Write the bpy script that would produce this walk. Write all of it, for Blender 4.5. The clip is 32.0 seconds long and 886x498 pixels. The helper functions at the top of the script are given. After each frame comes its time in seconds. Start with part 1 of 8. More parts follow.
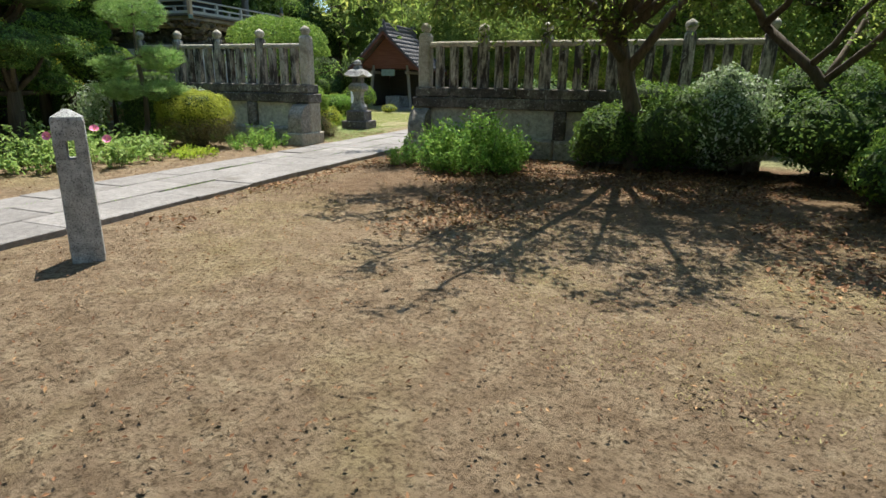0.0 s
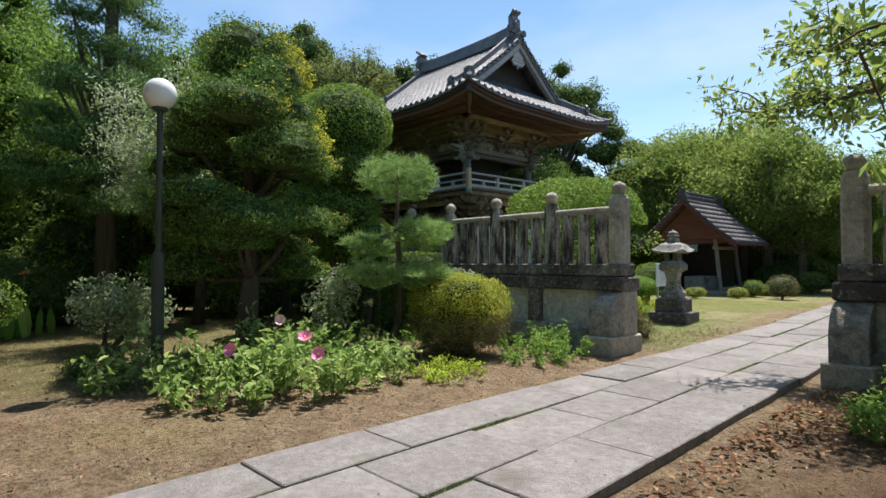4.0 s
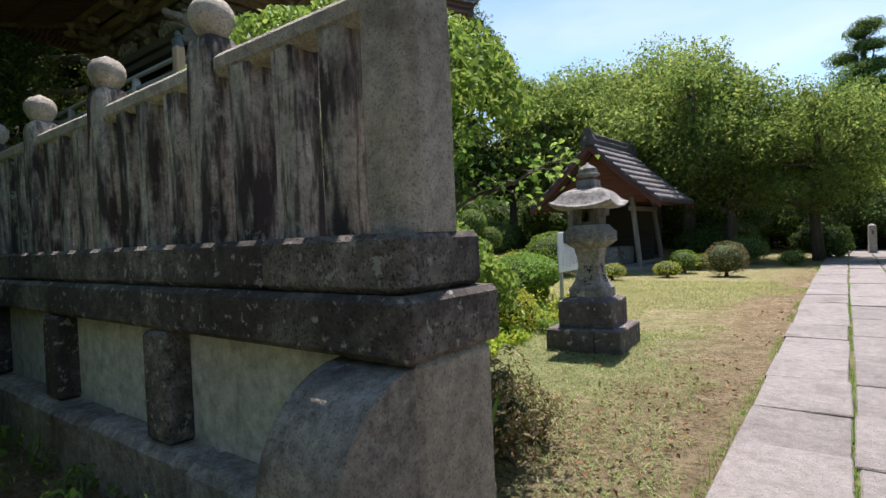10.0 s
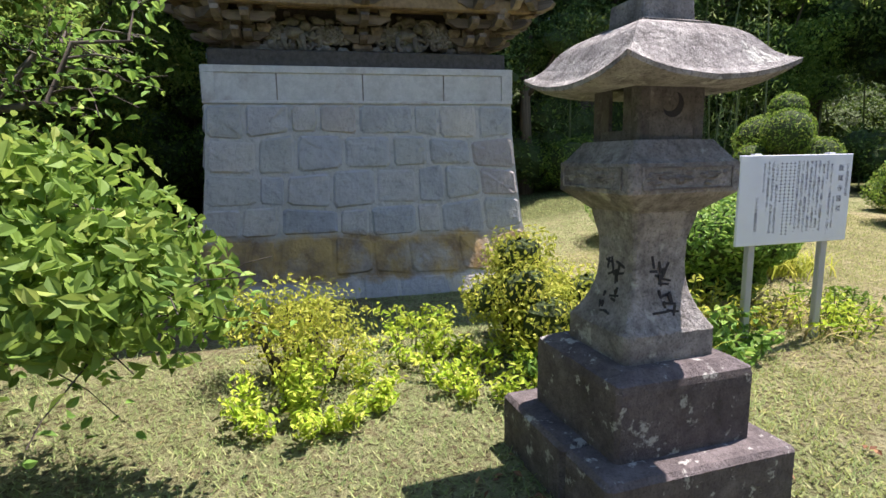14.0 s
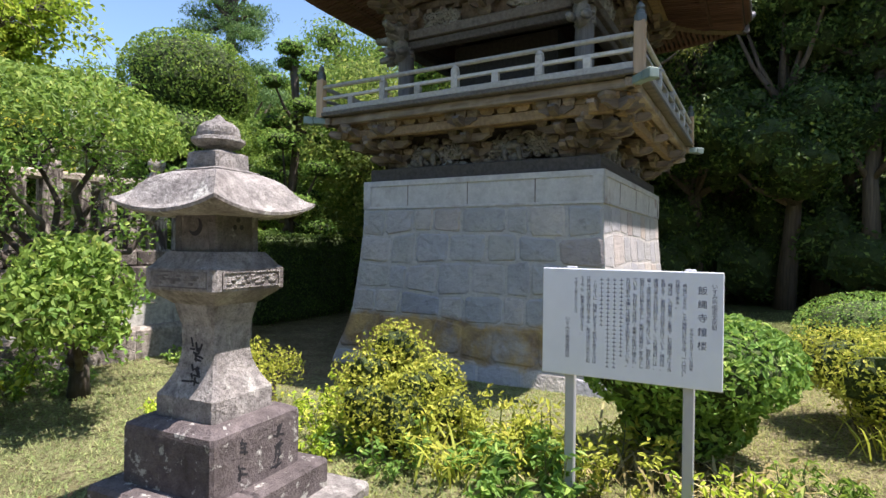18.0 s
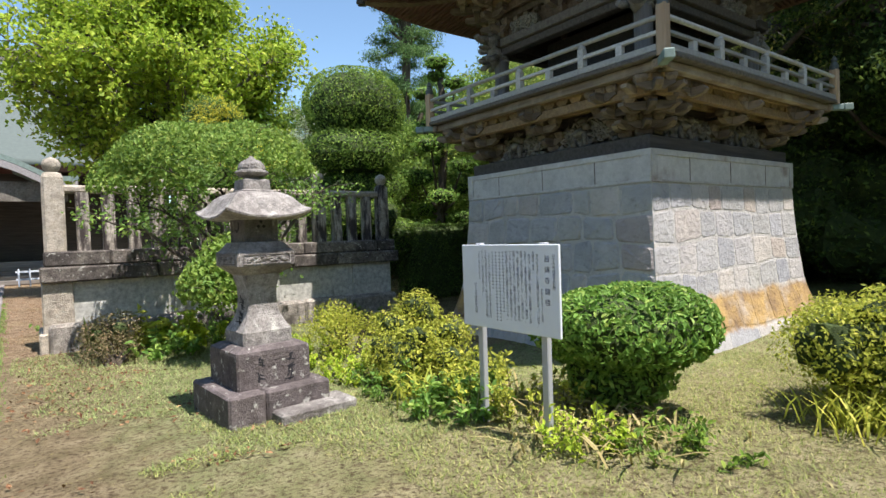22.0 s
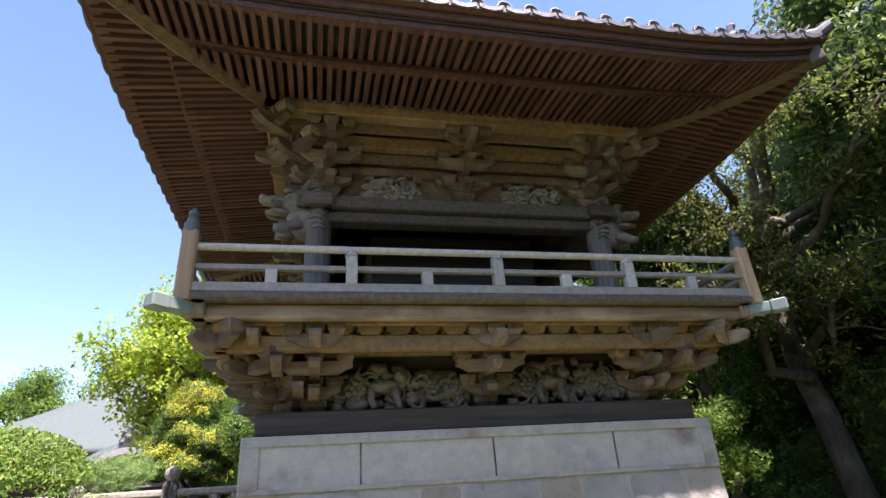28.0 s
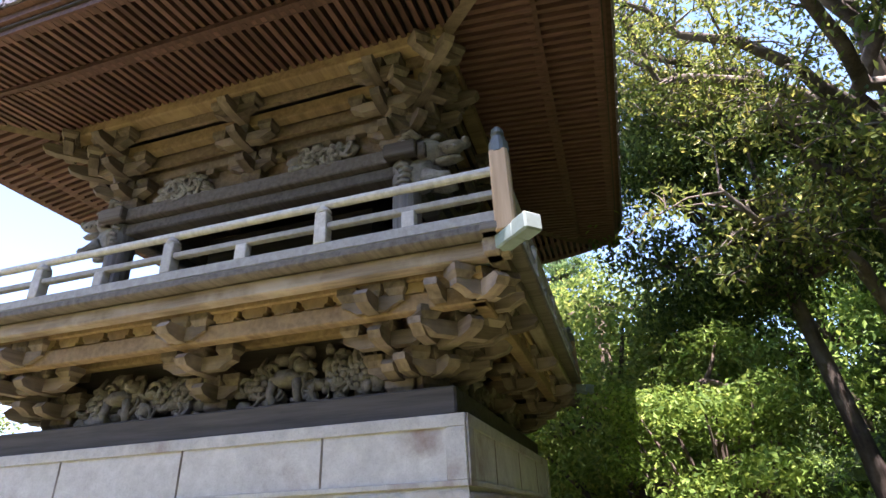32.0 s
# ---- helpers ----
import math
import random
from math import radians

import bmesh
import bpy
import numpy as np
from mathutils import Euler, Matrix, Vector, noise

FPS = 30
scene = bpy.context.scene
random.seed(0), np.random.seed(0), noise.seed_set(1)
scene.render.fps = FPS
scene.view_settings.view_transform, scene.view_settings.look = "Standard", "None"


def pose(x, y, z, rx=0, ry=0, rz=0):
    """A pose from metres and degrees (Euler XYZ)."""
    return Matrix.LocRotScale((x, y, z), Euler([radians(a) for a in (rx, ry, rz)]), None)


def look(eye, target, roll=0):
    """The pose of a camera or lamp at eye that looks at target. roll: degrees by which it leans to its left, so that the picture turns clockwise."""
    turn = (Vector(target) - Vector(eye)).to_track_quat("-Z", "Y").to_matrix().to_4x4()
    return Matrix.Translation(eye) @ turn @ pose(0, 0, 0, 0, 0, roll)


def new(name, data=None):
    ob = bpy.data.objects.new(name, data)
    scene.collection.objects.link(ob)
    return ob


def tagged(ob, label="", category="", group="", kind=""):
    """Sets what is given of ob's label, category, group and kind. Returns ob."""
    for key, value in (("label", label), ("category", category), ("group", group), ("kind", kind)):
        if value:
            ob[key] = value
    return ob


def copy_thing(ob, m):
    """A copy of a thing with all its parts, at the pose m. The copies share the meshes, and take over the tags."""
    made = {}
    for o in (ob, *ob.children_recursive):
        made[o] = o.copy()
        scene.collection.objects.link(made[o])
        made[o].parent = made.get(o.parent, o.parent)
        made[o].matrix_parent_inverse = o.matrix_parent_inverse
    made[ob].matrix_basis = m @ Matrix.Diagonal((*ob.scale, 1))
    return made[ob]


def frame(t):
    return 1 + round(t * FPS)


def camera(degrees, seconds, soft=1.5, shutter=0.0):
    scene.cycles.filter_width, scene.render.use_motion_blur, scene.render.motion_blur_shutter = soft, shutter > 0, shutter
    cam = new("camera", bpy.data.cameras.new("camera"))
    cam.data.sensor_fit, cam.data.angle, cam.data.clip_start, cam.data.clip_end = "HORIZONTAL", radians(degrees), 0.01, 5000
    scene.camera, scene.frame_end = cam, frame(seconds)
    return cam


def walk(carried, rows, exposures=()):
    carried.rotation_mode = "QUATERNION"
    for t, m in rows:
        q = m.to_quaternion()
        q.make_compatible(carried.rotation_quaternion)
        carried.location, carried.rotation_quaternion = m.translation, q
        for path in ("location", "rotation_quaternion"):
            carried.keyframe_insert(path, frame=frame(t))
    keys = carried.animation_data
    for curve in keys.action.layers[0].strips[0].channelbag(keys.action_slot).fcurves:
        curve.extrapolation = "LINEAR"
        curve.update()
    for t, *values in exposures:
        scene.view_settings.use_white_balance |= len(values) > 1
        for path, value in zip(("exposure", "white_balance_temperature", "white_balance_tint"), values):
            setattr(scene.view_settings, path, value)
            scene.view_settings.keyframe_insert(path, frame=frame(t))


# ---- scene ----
cam = camera(77.5, 32.0)
PATH = [
    (0, (1.337, 0.826, 1.506), (0.642, 2.612, 0.936), 1.0),
    (0.5, (0.827, 1.428, 1.494), (-0.297, 2.981, 0.927), 0.1),
    (1, (0.395, 2.004, 1.481), (-0.958, 3.402, 1.018), -0.8),
    (1.5, (-0.009, 2.491, 1.48), (-1.429, 3.897, 1.388), -0.5),
    (2, (-0.507, 2.95, 1.489), (-1.932, 4.353, 1.434), -0.1),
    (2.5, (-0.995, 3.407, 1.459), (-2.426, 4.803, 1.425), 0.1),
    (3, (-1.441, 3.844, 1.47), (-2.892, 5.22, 1.466), -0.0),
    (3.5, (-1.896, 4.28, 1.478), (-3.362, 5.641, 1.503), 0.1),
    (5.5, (-3.916, 6.151, 1.456), (-5.42, 7.467, 1.543), -0.8),
    (6, (-4.344, 6.675, 1.438), (-5.851, 7.988, 1.522), -1.0),
    (6.5, (-4.728, 7.219, 1.502), (-6.23, 8.538, 1.58), -1.1),
    (7, (-4.996, 7.676, 1.584), (-6.452, 9.009, 1.911), -1.2),
    (7.5, (-5.168, 8.228, 1.623), (-6.555, 9.566, 2.158), -1.8),
    (8, (-5.352, 8.809, 1.649), (-6.717, 10.162, 2.201), -2.2),
    (8.5, (-5.482, 9.488, 1.626), (-6.821, 10.854, 2.208), -2.5),
    (9, (-5.641, 10.207, 1.542), (-6.985, 11.596, 2.058), -2.7),
    (9.5, (-5.739, 10.926, 1.454), (-7.031, 12.426, 1.739), -2.8),
    (10, (-5.861, 11.631, 1.43), (-7.095, 13.203, 1.39), -2.5),
    (10.5, (-5.979, 12.31, 1.415), (-7.162, 13.912, 1.23), -2.7),
    (11, (-6.101, 12.939, 1.397), (-7.337, 14.48, 1.091), -1.5),
    (11.6, (-6.246, 13.66, 1.443), (-7.978, 14.598, 1.092), -0.1),
    (12, (-6.314, 14.154, 1.429), (-8.224, 14.646, 1.097), -0.7),
    (12.4, (-6.501, 14.699, 1.45), (-8.452, 14.995, 1.123), -0.65),
    (13, (-6.377, 15.48, 1.415), (-8.338, 15.70, 1.09), -1.0),
    (13.5, (-6.507, 16.276, 1.467), (-8.451, 16.608, 1.132), -1.7),
    (14, (-6.547, 16.884, 1.459), (-8.471, 17.32, 1.132), -1.0),
    (14.5, (-6.666, 17.555, 1.432), (-8.581, 18.039, 1.119), -0.8),
    (16.5, (-7.151, 19.486, 1.378), (-9.133, 19.35, 1.152), 0.5),
    (17, (-7.043, 19.973, 1.453), (-8.977, 19.48, 1.326), 0.9),
    (17.5, (-6.722, 20.452, 1.507), (-8.532, 19.615, 1.364), 1.6),
    (18, (-6.594, 20.976, 1.562), (-8.328, 19.979, 1.551), 0.7),
    (18.5, (-6.558, 21.433, 1.566), (-8.264, 20.409, 1.776), -0.3),
    (19, (-6.455, 21.876, 1.676), (-8.114, 20.86, 2.138), -1.1),
    (19.5, (-6.391, 22.26, 1.736), (-7.978, 21.292, 2.475), -1.5),
    (20, (-6.314, 22.582, 1.725), (-7.876, 21.613, 2.515), -1.2),
    (20.5, (-6.47, 22.831, 1.629), (-8.097, 21.802, 2.172), -1.6),
    (21, (-6.53, 23.073, 1.539), (-8.143, 21.925, 1.819), -0.8),
    (21.5, (-6.732, 23.231, 1.495), (-8.157, 21.829, 1.456), -1.2),
    (22, (-7.103, 23.357, 1.531), (-8.285, 21.744, 1.476), -1.9),
    (22.5, (-7.538, 23.459, 1.568), (-8.643, 21.793, 1.517), -2.3),
    (23, (-7.993, 23.611, 1.567), (-9.033, 21.904, 1.523), -2.2),
    (23.5, (-8.492, 23.635, 1.581), (-9.492, 21.903, 1.556), -2.1),
    (24, (-9.03, 23.824, 1.616), (-10.001, 22.105, 1.931), -2.8),
    (24.5, (-9.557, 23.915, 1.645), (-10.498, 22.242, 2.206), -3.2),
    (25, (-10.174, 24.058, 1.674), (-11.073, 22.424, 2.395), -3.2),
    (25.5, (-10.759, 24.036, 1.688), (-11.638, 22.446, 2.526), -3.1),
    (26, (-11.427, 23.958, 1.747), (-12.301, 22.369, 2.59), -2.7),
    (26.5, (-12.071, 23.914, 1.803), (-12.944, 22.314, 2.627), -2.3),
    (28.5, (-14.467, 24.122, 2.051), (-14.721, 22.318, 2.877), -3.5),
    (29, (-15.056, 24.268, 2.105), (-15.217, 22.447, 2.914), -1.8),
    (29.5, (-15.663, 24.339, 2.081), (-15.777, 22.522, 2.909), -2.0),
    (30, (-16.248, 24.113, 2.013), (-16.316, 22.298, 2.85), -2.1),
    (30.5, (-16.761, 23.876, 1.997), (-16.653, 22.069, 2.848), -2.7),
    (31, (-17.301, 23.594, 1.979), (-17.078, 21.803, 2.839), -3.2),
    (31.5, (-17.872, 23.229, 1.958), (-17.57, 21.452, 2.824), -2.2),
    (32, (-18.297, 22.734, 1.92), (-17.795, 21.011, 2.804), -2.6),
]
EXPOSURE = [(0.0, 1.0, 6500, 6), (1.0, 0.9, 6500, 8), (2.0, 0.8, 6500, 10), (4.0, 0.75, 6500, 12), (7.0, 0.75, 6500, 15), (9.0, 0.6, 6500, 17), (10.0, 0.9, 6500, 19), (11.0, 1.0, 6500, 20), (12.0, 1.82, 6500, 24), (13.0, 1.92, 6500, 24), (14.0, 1.3, 6500, 23), (14.5, 1.22, 6500, 23), (18.0, 1.2, 6500, 22), (20.0, 1.02, 6500, 15), (23.0, 1.0, 6500, 16), (26.0, 1.32, 6500, 18), (29.0, 1.85, 6500, 36), (30.5, 2.0, 6500, 37), (31.0, 2.05, 6500, 37), (32.0, 2.55, 6500, 37)]
walk(cam, [(t, look(eye, target, roll)) for t, eye, target, roll in PATH], EXPOSURE)
# ---- world, sun ----
SUN_TO = Vector((-0.12, 0.37, 1.0)).normalized()
world = bpy.data.worlds.new("sky")
scene.world = world
world.use_nodes = True
wt = world.node_tree
sky = wt.nodes.new("ShaderNodeTexSky")
sky.sky_type, sky.sun_disc = "NISHITA", False
sky.sun_elevation = math.asin(SUN_TO.z)
sky.sun_rotation = math.atan2(SUN_TO.x, SUN_TO.y)
sky.altitude = 1200
sky.air_density, sky.dust_density, sky.ozone_density = 1.0, 0.2, 0.9
wc = wt.nodes.new("ShaderNodeTexCoord")
wm = wt.nodes.new("ShaderNodeMapping")
wm.inputs["Scale"].default_value = (1.0, 1.4, 3.6)
wm.inputs["Rotation"].default_value = (0.25, 0.1, 0.5)
wn = wt.nodes.new("ShaderNodeTexNoise")
wn.inputs["Scale"].default_value, wn.inputs["Detail"].default_value = 1.5, 7.0
wn.inputs["Roughness"].default_value = 0.5
wr = wt.nodes.new("ShaderNodeValToRGB")
wr.color_ramp.elements[0].position, wr.color_ramp.elements[1].position = 0.41, 0.72
wr.color_ramp.elements[0].color = (0, 0, 0, 1)
wr.color_ramp.elements[1].color = (0.5, 0.5, 0.5, 1)
wx = wt.nodes.new("ShaderNodeMix")
wx.data_type = "RGBA"
wx.inputs["B"].default_value = (5.2, 5.55, 6.1, 1)
wt.links.new(wc.outputs["Generated"], wm.inputs["Vector"])
wt.links.new(wm.outputs["Vector"], wn.inputs["Vector"])
wt.links.new(wn.outputs["Fac"], wr.inputs["Fac"])
ws = wt.nodes.new("ShaderNodeSeparateXYZ")
wt.links.new(wc.outputs["Generated"], ws.inputs[0])
wh = wt.nodes.new("ShaderNodeMapRange")
wh.inputs["From Min"].default_value, wh.inputs["From Max"].default_value = -0.35, 0.65
wh.inputs["To Min"].default_value, wh.inputs["To Max"].default_value = 0.0, 1.0
wt.links.new(ws.outputs["Y"], wh.inputs["Value"])
wk = wt.nodes.new("ShaderNodeMath")
wk.operation = "MULTIPLY"
wt.links.new(wr.outputs["Color"], wk.inputs[0])
wt.links.new(wh.outputs["Result"], wk.inputs[1])
wt.links.new(wk.outputs[0], wx.inputs["Factor"])
wg = wt.nodes.new("ShaderNodeMix")
wg.data_type, wg.blend_type = "RGBA", "MULTIPLY"
wg.inputs["Factor"].default_value = 1.0
wg.inputs["B"].default_value = (0.93, 1.04, 0.985, 1)
wt.links.new(sky.outputs["Color"], wg.inputs["A"])
wt.links.new(wg.outputs["Result"], wx.inputs["A"])
wbg = wt.nodes["Background"]
wbg.inputs["Strength"].default_value = 0.121
wt.links.new(wx.outputs["Result"], wbg.inputs["Color"])
sun_data = bpy.data.lights.new("sun", "SUN")
sun_data.energy, sun_data.angle, sun_data.color = 4.7, radians(0.55), (1.0, 0.95, 0.87)
sun = new("sun", sun_data)
sun.matrix_world = look((0, 0, 60), Vector((0, 0, 60)) - SUN_TO)


# ---- materials ----
def begin(name, rough=0.85):
    m = bpy.data.materials.new(name)
    m.use_nodes = True
    b = m.node_tree.nodes["Principled BSDF"]
    b.inputs["Roughness"].default_value = rough
    b.inputs["Specular IOR Level"].default_value = 0.35
    return m, m.node_tree, b


def coords(nt, wander=True):
    """Object coordinates, shifted at random from piece to piece."""
    c = nt.nodes.new("ShaderNodeTexCoord").outputs["Object"]
    if not wander:
        return c
    r = nt.nodes.new("ShaderNodeObjectInfo").outputs["Random"]
    k = nt.nodes.new("ShaderNodeMath")
    k.operation = "MULTIPLY"
    k.inputs[1].default_value = 41.0
    nt.links.new(r, k.inputs[0])
    a = nt.nodes.new("ShaderNodeVectorMath")
    nt.links.new(c, a.inputs[0])
    nt.links.new(k.outputs[0], a.inputs[1])
    return a.outputs[0]


def grain(nt, vec, scale, detail=5.0, stretch=None, rough=0.6):
    if stretch:
        p = nt.nodes.new("ShaderNodeMapping")
        p.inputs["Scale"].default_value = stretch
        nt.links.new(vec, p.inputs["Vector"])
        vec = p.outputs["Vector"]
    n = nt.nodes.new("ShaderNodeTexNoise")
    n.inputs["Scale"].default_value, n.inputs["Detail"].default_value = scale, detail
    n.inputs["Roughness"].default_value = rough
    nt.links.new(vec, n.inputs["Vector"])
    return n.outputs["Fac"]


def ramp(nt, fac, *stops):
    r = nt.nodes.new("ShaderNodeValToRGB")
    e = r.color_ramp.elements
    while len(e) < len(stops):
        e.new(0.5)
    for n, (p, c) in enumerate(stops):
        e[n].position = p
        e[n].color = (*c, 1) if len(c) == 3 else (c[0], c[0], c[0], 1)
    nt.links.new(fac, r.inputs["Fac"])
    return r.outputs["Color"]


def blend(nt, fac, a, b):
    x = nt.nodes.new("ShaderNodeMix")
    x.data_type = "RGBA"
    for slot, v in (("Factor", fac), ("A", a), ("B", b)):
        if isinstance(v, (int, float)):
            x.inputs[slot].default_value = v
        elif isinstance(v, tuple):
            x.inputs[slot].default_value = (*v, 1)
        else:
            nt.links.new(v, x.inputs[slot])
    return x.outputs["Result"]


def times(nt, a, b):
    k = nt.nodes.new("ShaderNodeMath")
    k.operation = "MULTIPLY"
    nt.links.new(a, k.inputs[0])
    if isinstance(b, (int, float)):
        k.inputs[1].default_value = b
    else:
        nt.links.new(b, k.inputs[1])
    return k.outputs[0]


def relief(nt, b, fac, strength, distance=0.01):
    p = nt.nodes.new("ShaderNodeBump")
    p.inputs["Strength"].default_value, p.inputs["Distance"].default_value = strength, distance
    nt.links.new(fac, p.inputs["Height"])
    nt.links.new(p.outputs["Normal"], b.inputs["Normal"])


def piece_tone(nt, col, low=0.75, high=1.15):
    """Each piece a little lighter or darker than the next."""
    r = nt.nodes.new("ShaderNodeObjectInfo").outputs["Random"]
    g = ramp(nt, r, (0.0, (low,)), (1.0, (high,)))
    x = nt.nodes.new("ShaderNodeMix")
    x.data_type, x.blend_type = "RGBA", "MULTIPLY"
    x.inputs["Factor"].default_value = 1.0
    nt.links.new(col, x.inputs["A"])
    nt.links.new(g, x.inputs["B"])
    return x.outputs["Result"]


def stone(name, c1, c2, dark=(0.03, 0.028, 0.025), dark_at=0.55, streak=0.0, lichen=0.0, speck=0.3, bump=0.5, wander=True, rough=0.9, mottle=0.32, speck_size=90.0, speck_dark=0.45, streak_size=1.0, lichen_size=7.0, lichen_at=0.60):
    m, nt, b = begin(name, rough)
    v = coords(nt, wander)
    col = ramp(nt, grain(nt, v, 3.0, 6), (0.3, c1), (0.7, c2))
    fine = grain(nt, v, speck_size, 3)
    col = blend(nt, times(nt, ramp(nt, fine, (0.52, (0.0,)), (0.66, (1.0,))), speck), col, tuple(speck_dark * q for q in c1))
    mott = grain(nt, v, 13.0, 8, rough=0.7)
    g = nt.nodes.new("ShaderNodeMix")
    g.data_type, g.blend_type = "RGBA", "MULTIPLY"
    g.inputs["Factor"].default_value = 1.0
    nt.links.new(col, g.inputs["A"])
    nt.links.new(ramp(nt, mott, (0.34, (1 - 1.2 * mottle,)), (0.66, (1 + 0.8 * mottle,))), g.inputs["B"])
    col = g.outputs["Result"]
    mid = grain(nt, v, 38.0, 8, rough=0.7)
    if streak > 0:
        s = grain(nt, v, 2.2 * streak_size, 6, (3.4, 3.4, 0.8 / streak_size ** 0.5))
        col = blend(nt, times(nt, ramp(nt, s, (dark_at - 0.06, (0.0,)), (dark_at + 0.06, (1.0,))), streak), col, dark)
        s = grain(nt, v, 7.5 * streak_size, 5, (3.0, 3.0, 0.4))
        col = blend(nt, times(nt, ramp(nt, s, (dark_at - 0.02, (0.0,)), (dark_at + 0.09, (1.0,))), 0.8 * streak), col, tuple(1.5 * q for q in dark))
    elif dark_at < 1:
        s = grain(nt, v, 1.6, 8)
        col = blend(nt, times(nt, ramp(nt, s, (dark_at, (0.0,)), (dark_at + 0.18, (1.0,))), 0.8), col, dark)
    if lichen > 0:
        s = grain(nt, v, lichen_size, 6, rough=0.68)
        col = blend(nt, times(nt, ramp(nt, s, (lichen_at, (0.0,)), (lichen_at + 0.06, (1.0,))), lichen), col, (0.55, 0.55, 0.50))
    nt.links.new(piece_tone(nt, col, 0.85, 1.1), b.inputs["Base Color"])
    relief(nt, b, mid, min(1.0, 1.6 * bump), 0.025)
    return m


def wood(name, c1, c2, along=0, rough=0.75, bump=0.4, pale=None):
    m, nt, b = begin(name, rough)
    v = coords(nt)
    st = [14.0, 14.0, 14.0]
    st[along] = 0.9
    g = grain(nt, v, 1.6, 8, tuple(st))
    col = ramp(nt, g, (0.32, c1), (0.68, c2))
    if pale:
        col = blend(nt, ramp(nt, grain(nt, v, 2.3, 5), (0.48, (0.0,)), (0.66, (0.75,))), col, pale)
    nt.links.new(piece_tone(nt, col, 0.66, 1.25), b.inputs["Base Color"])
    relief(nt, b, g, bump, 0.01)
    return m


def leafy(name, dark, light, tip=None, rough=0.55, through_light=0.42):
    m, nt, b = begin(name, rough)
    b.inputs["Specular IOR Level"].default_value = 0.18
    r = nt.nodes.new("ShaderNodeNewGeometry").outputs["Random Per Island"]
    stops = [(0.0, dark), (0.75, light)] + ([(0.97, tip)] if tip else [])
    col = ramp(nt, r, *stops)
    v = nt.nodes.new("ShaderNodeTexCoord").outputs["Object"]
    patch = ramp(nt, grain(nt, v, 1.3, 3), (0.3, (0.84,)), (0.7, (1.28,)))
    x = nt.nodes.new("ShaderNodeMix")
    x.data_type, x.blend_type = "RGBA", "MULTIPLY"
    x.inputs["Factor"].default_value = 1.0
    nt.links.new(col, x.inputs["A"])
    nt.links.new(patch, x.inputs["B"])
    col = x.outputs["Result"]
    nt.links.new(col, b.inputs["Base Color"])
    t = nt.nodes.new("ShaderNodeBsdfTranslucent")
    warm = blend(nt, 0.25, col, (0.28, 0.36, 0.05))
    nt.links.new(warm, t.inputs["Color"])
    s = nt.nodes.new("ShaderNodeMixShader")
    s.inputs["Fac"].default_value = through_light
    nt.links.new(b.outputs[0], s.inputs[1])
    nt.links.new(t.outputs[0], s.inputs[2])
    nt.links.new(s.outputs[0], nt.nodes["Material Output"].inputs["Surface"])
    return m


def plain(name, col, rough=0.6, metal=0.0, vary=0.15):
    m, nt, b = begin(name, rough)
    g = grain(nt, coords(nt), 6.0, 5)
    nt.links.new(ramp(nt, g, (0.3, tuple(q * (1 - vary) for q in col)), (0.7, tuple(q * (1 + vary) for q in col))), b.inputs["Base Color"])
    b.inputs["Metallic"].default_value = metal
    return m


GRANITE = stone("granite", (0.40, 0.395, 0.385), (0.52, 0.515, 0.50), dark_at=1.0, speck=0.8, bump=0.8, speck_size=75.0, speck_dark=0.2)
SLAB = stone("paving_stone", (0.228, 0.207, 0.197), (0.303, 0.279, 0.266), dark=(0.13, 0.112, 0.09), dark_at=0.57, speck=0.6, bump=0.5, mottle=0.2)
FENCE = stone("weathered_fence_stone", (0.40, 0.355, 0.30), (0.53, 0.485, 0.42), dark=(0.036, 0.028, 0.027), dark_at=0.515, streak=0.95, lichen=0.5, speck=0.6, speck_size=60.0)
FENCE_PALE = stone("pale_fence_stone", (0.46, 0.40, 0.32), (0.58, 0.53, 0.44), dark=(0.13, 0.105, 0.085), dark_at=0.56, lichen=0.3, speck=0.7, speck_size=85.0, speck_dark=0.4, bump=0.95, mottle=0.28, lichen_size=12.0)
PLINTH = stone("rough_plinth_stone", (0.29, 0.26, 0.225), (0.44, 0.405, 0.355), dark=(0.06, 0.05, 0.046), dark_at=0.50, lichen=0.55, speck=0.7, bump=0.95, mottle=0.42, lichen_size=9.0)
LEDGE = stone("black_weathered_stone", (0.22, 0.19, 0.165), (0.37, 0.335, 0.29), dark=(0.040, 0.033, 0.032), dark_at=0.37, lichen=0.7, mottle=0.5, speck=0.9, bump=0.95, speck_size=70.0, speck_dark=0.2, lichen_size=16.0, lichen_at=0.585)
PLASTER = stone("grey_wall_slab", (0.42, 0.42, 0.38), (0.52, 0.52, 0.48), dark=(0.14, 0.13, 0.12), dark_at=0.66, streak=0.6, speck=0.15, bump=0.25)
LANTERN = stone("lantern_stone", (0.29, 0.27, 0.25), (0.42, 0.40, 0.375), dark=(0.10, 0.083, 0.078), dark_at=0.50, lichen=0.85, speck=0.6, bump=0.7, mottle=0.42)
LANTERN_GREY = stone("grey_green_lantern_stone", (0.13, 0.123, 0.112), (0.22, 0.208, 0.19), dark=(0.05, 0.047, 0.042), dark_at=0.55, lichen=0.4, speck=0.5, bump=0.6)
LANTERN_DARK = stone("dark_lantern_stone", (0.105, 0.088, 0.086), (0.185, 0.158, 0.156), dark=(0.035, 0.031, 0.030), dark_at=0.58, lichen=0.8, speck=0.45, lichen_size=11.0, lichen_at=0.585)
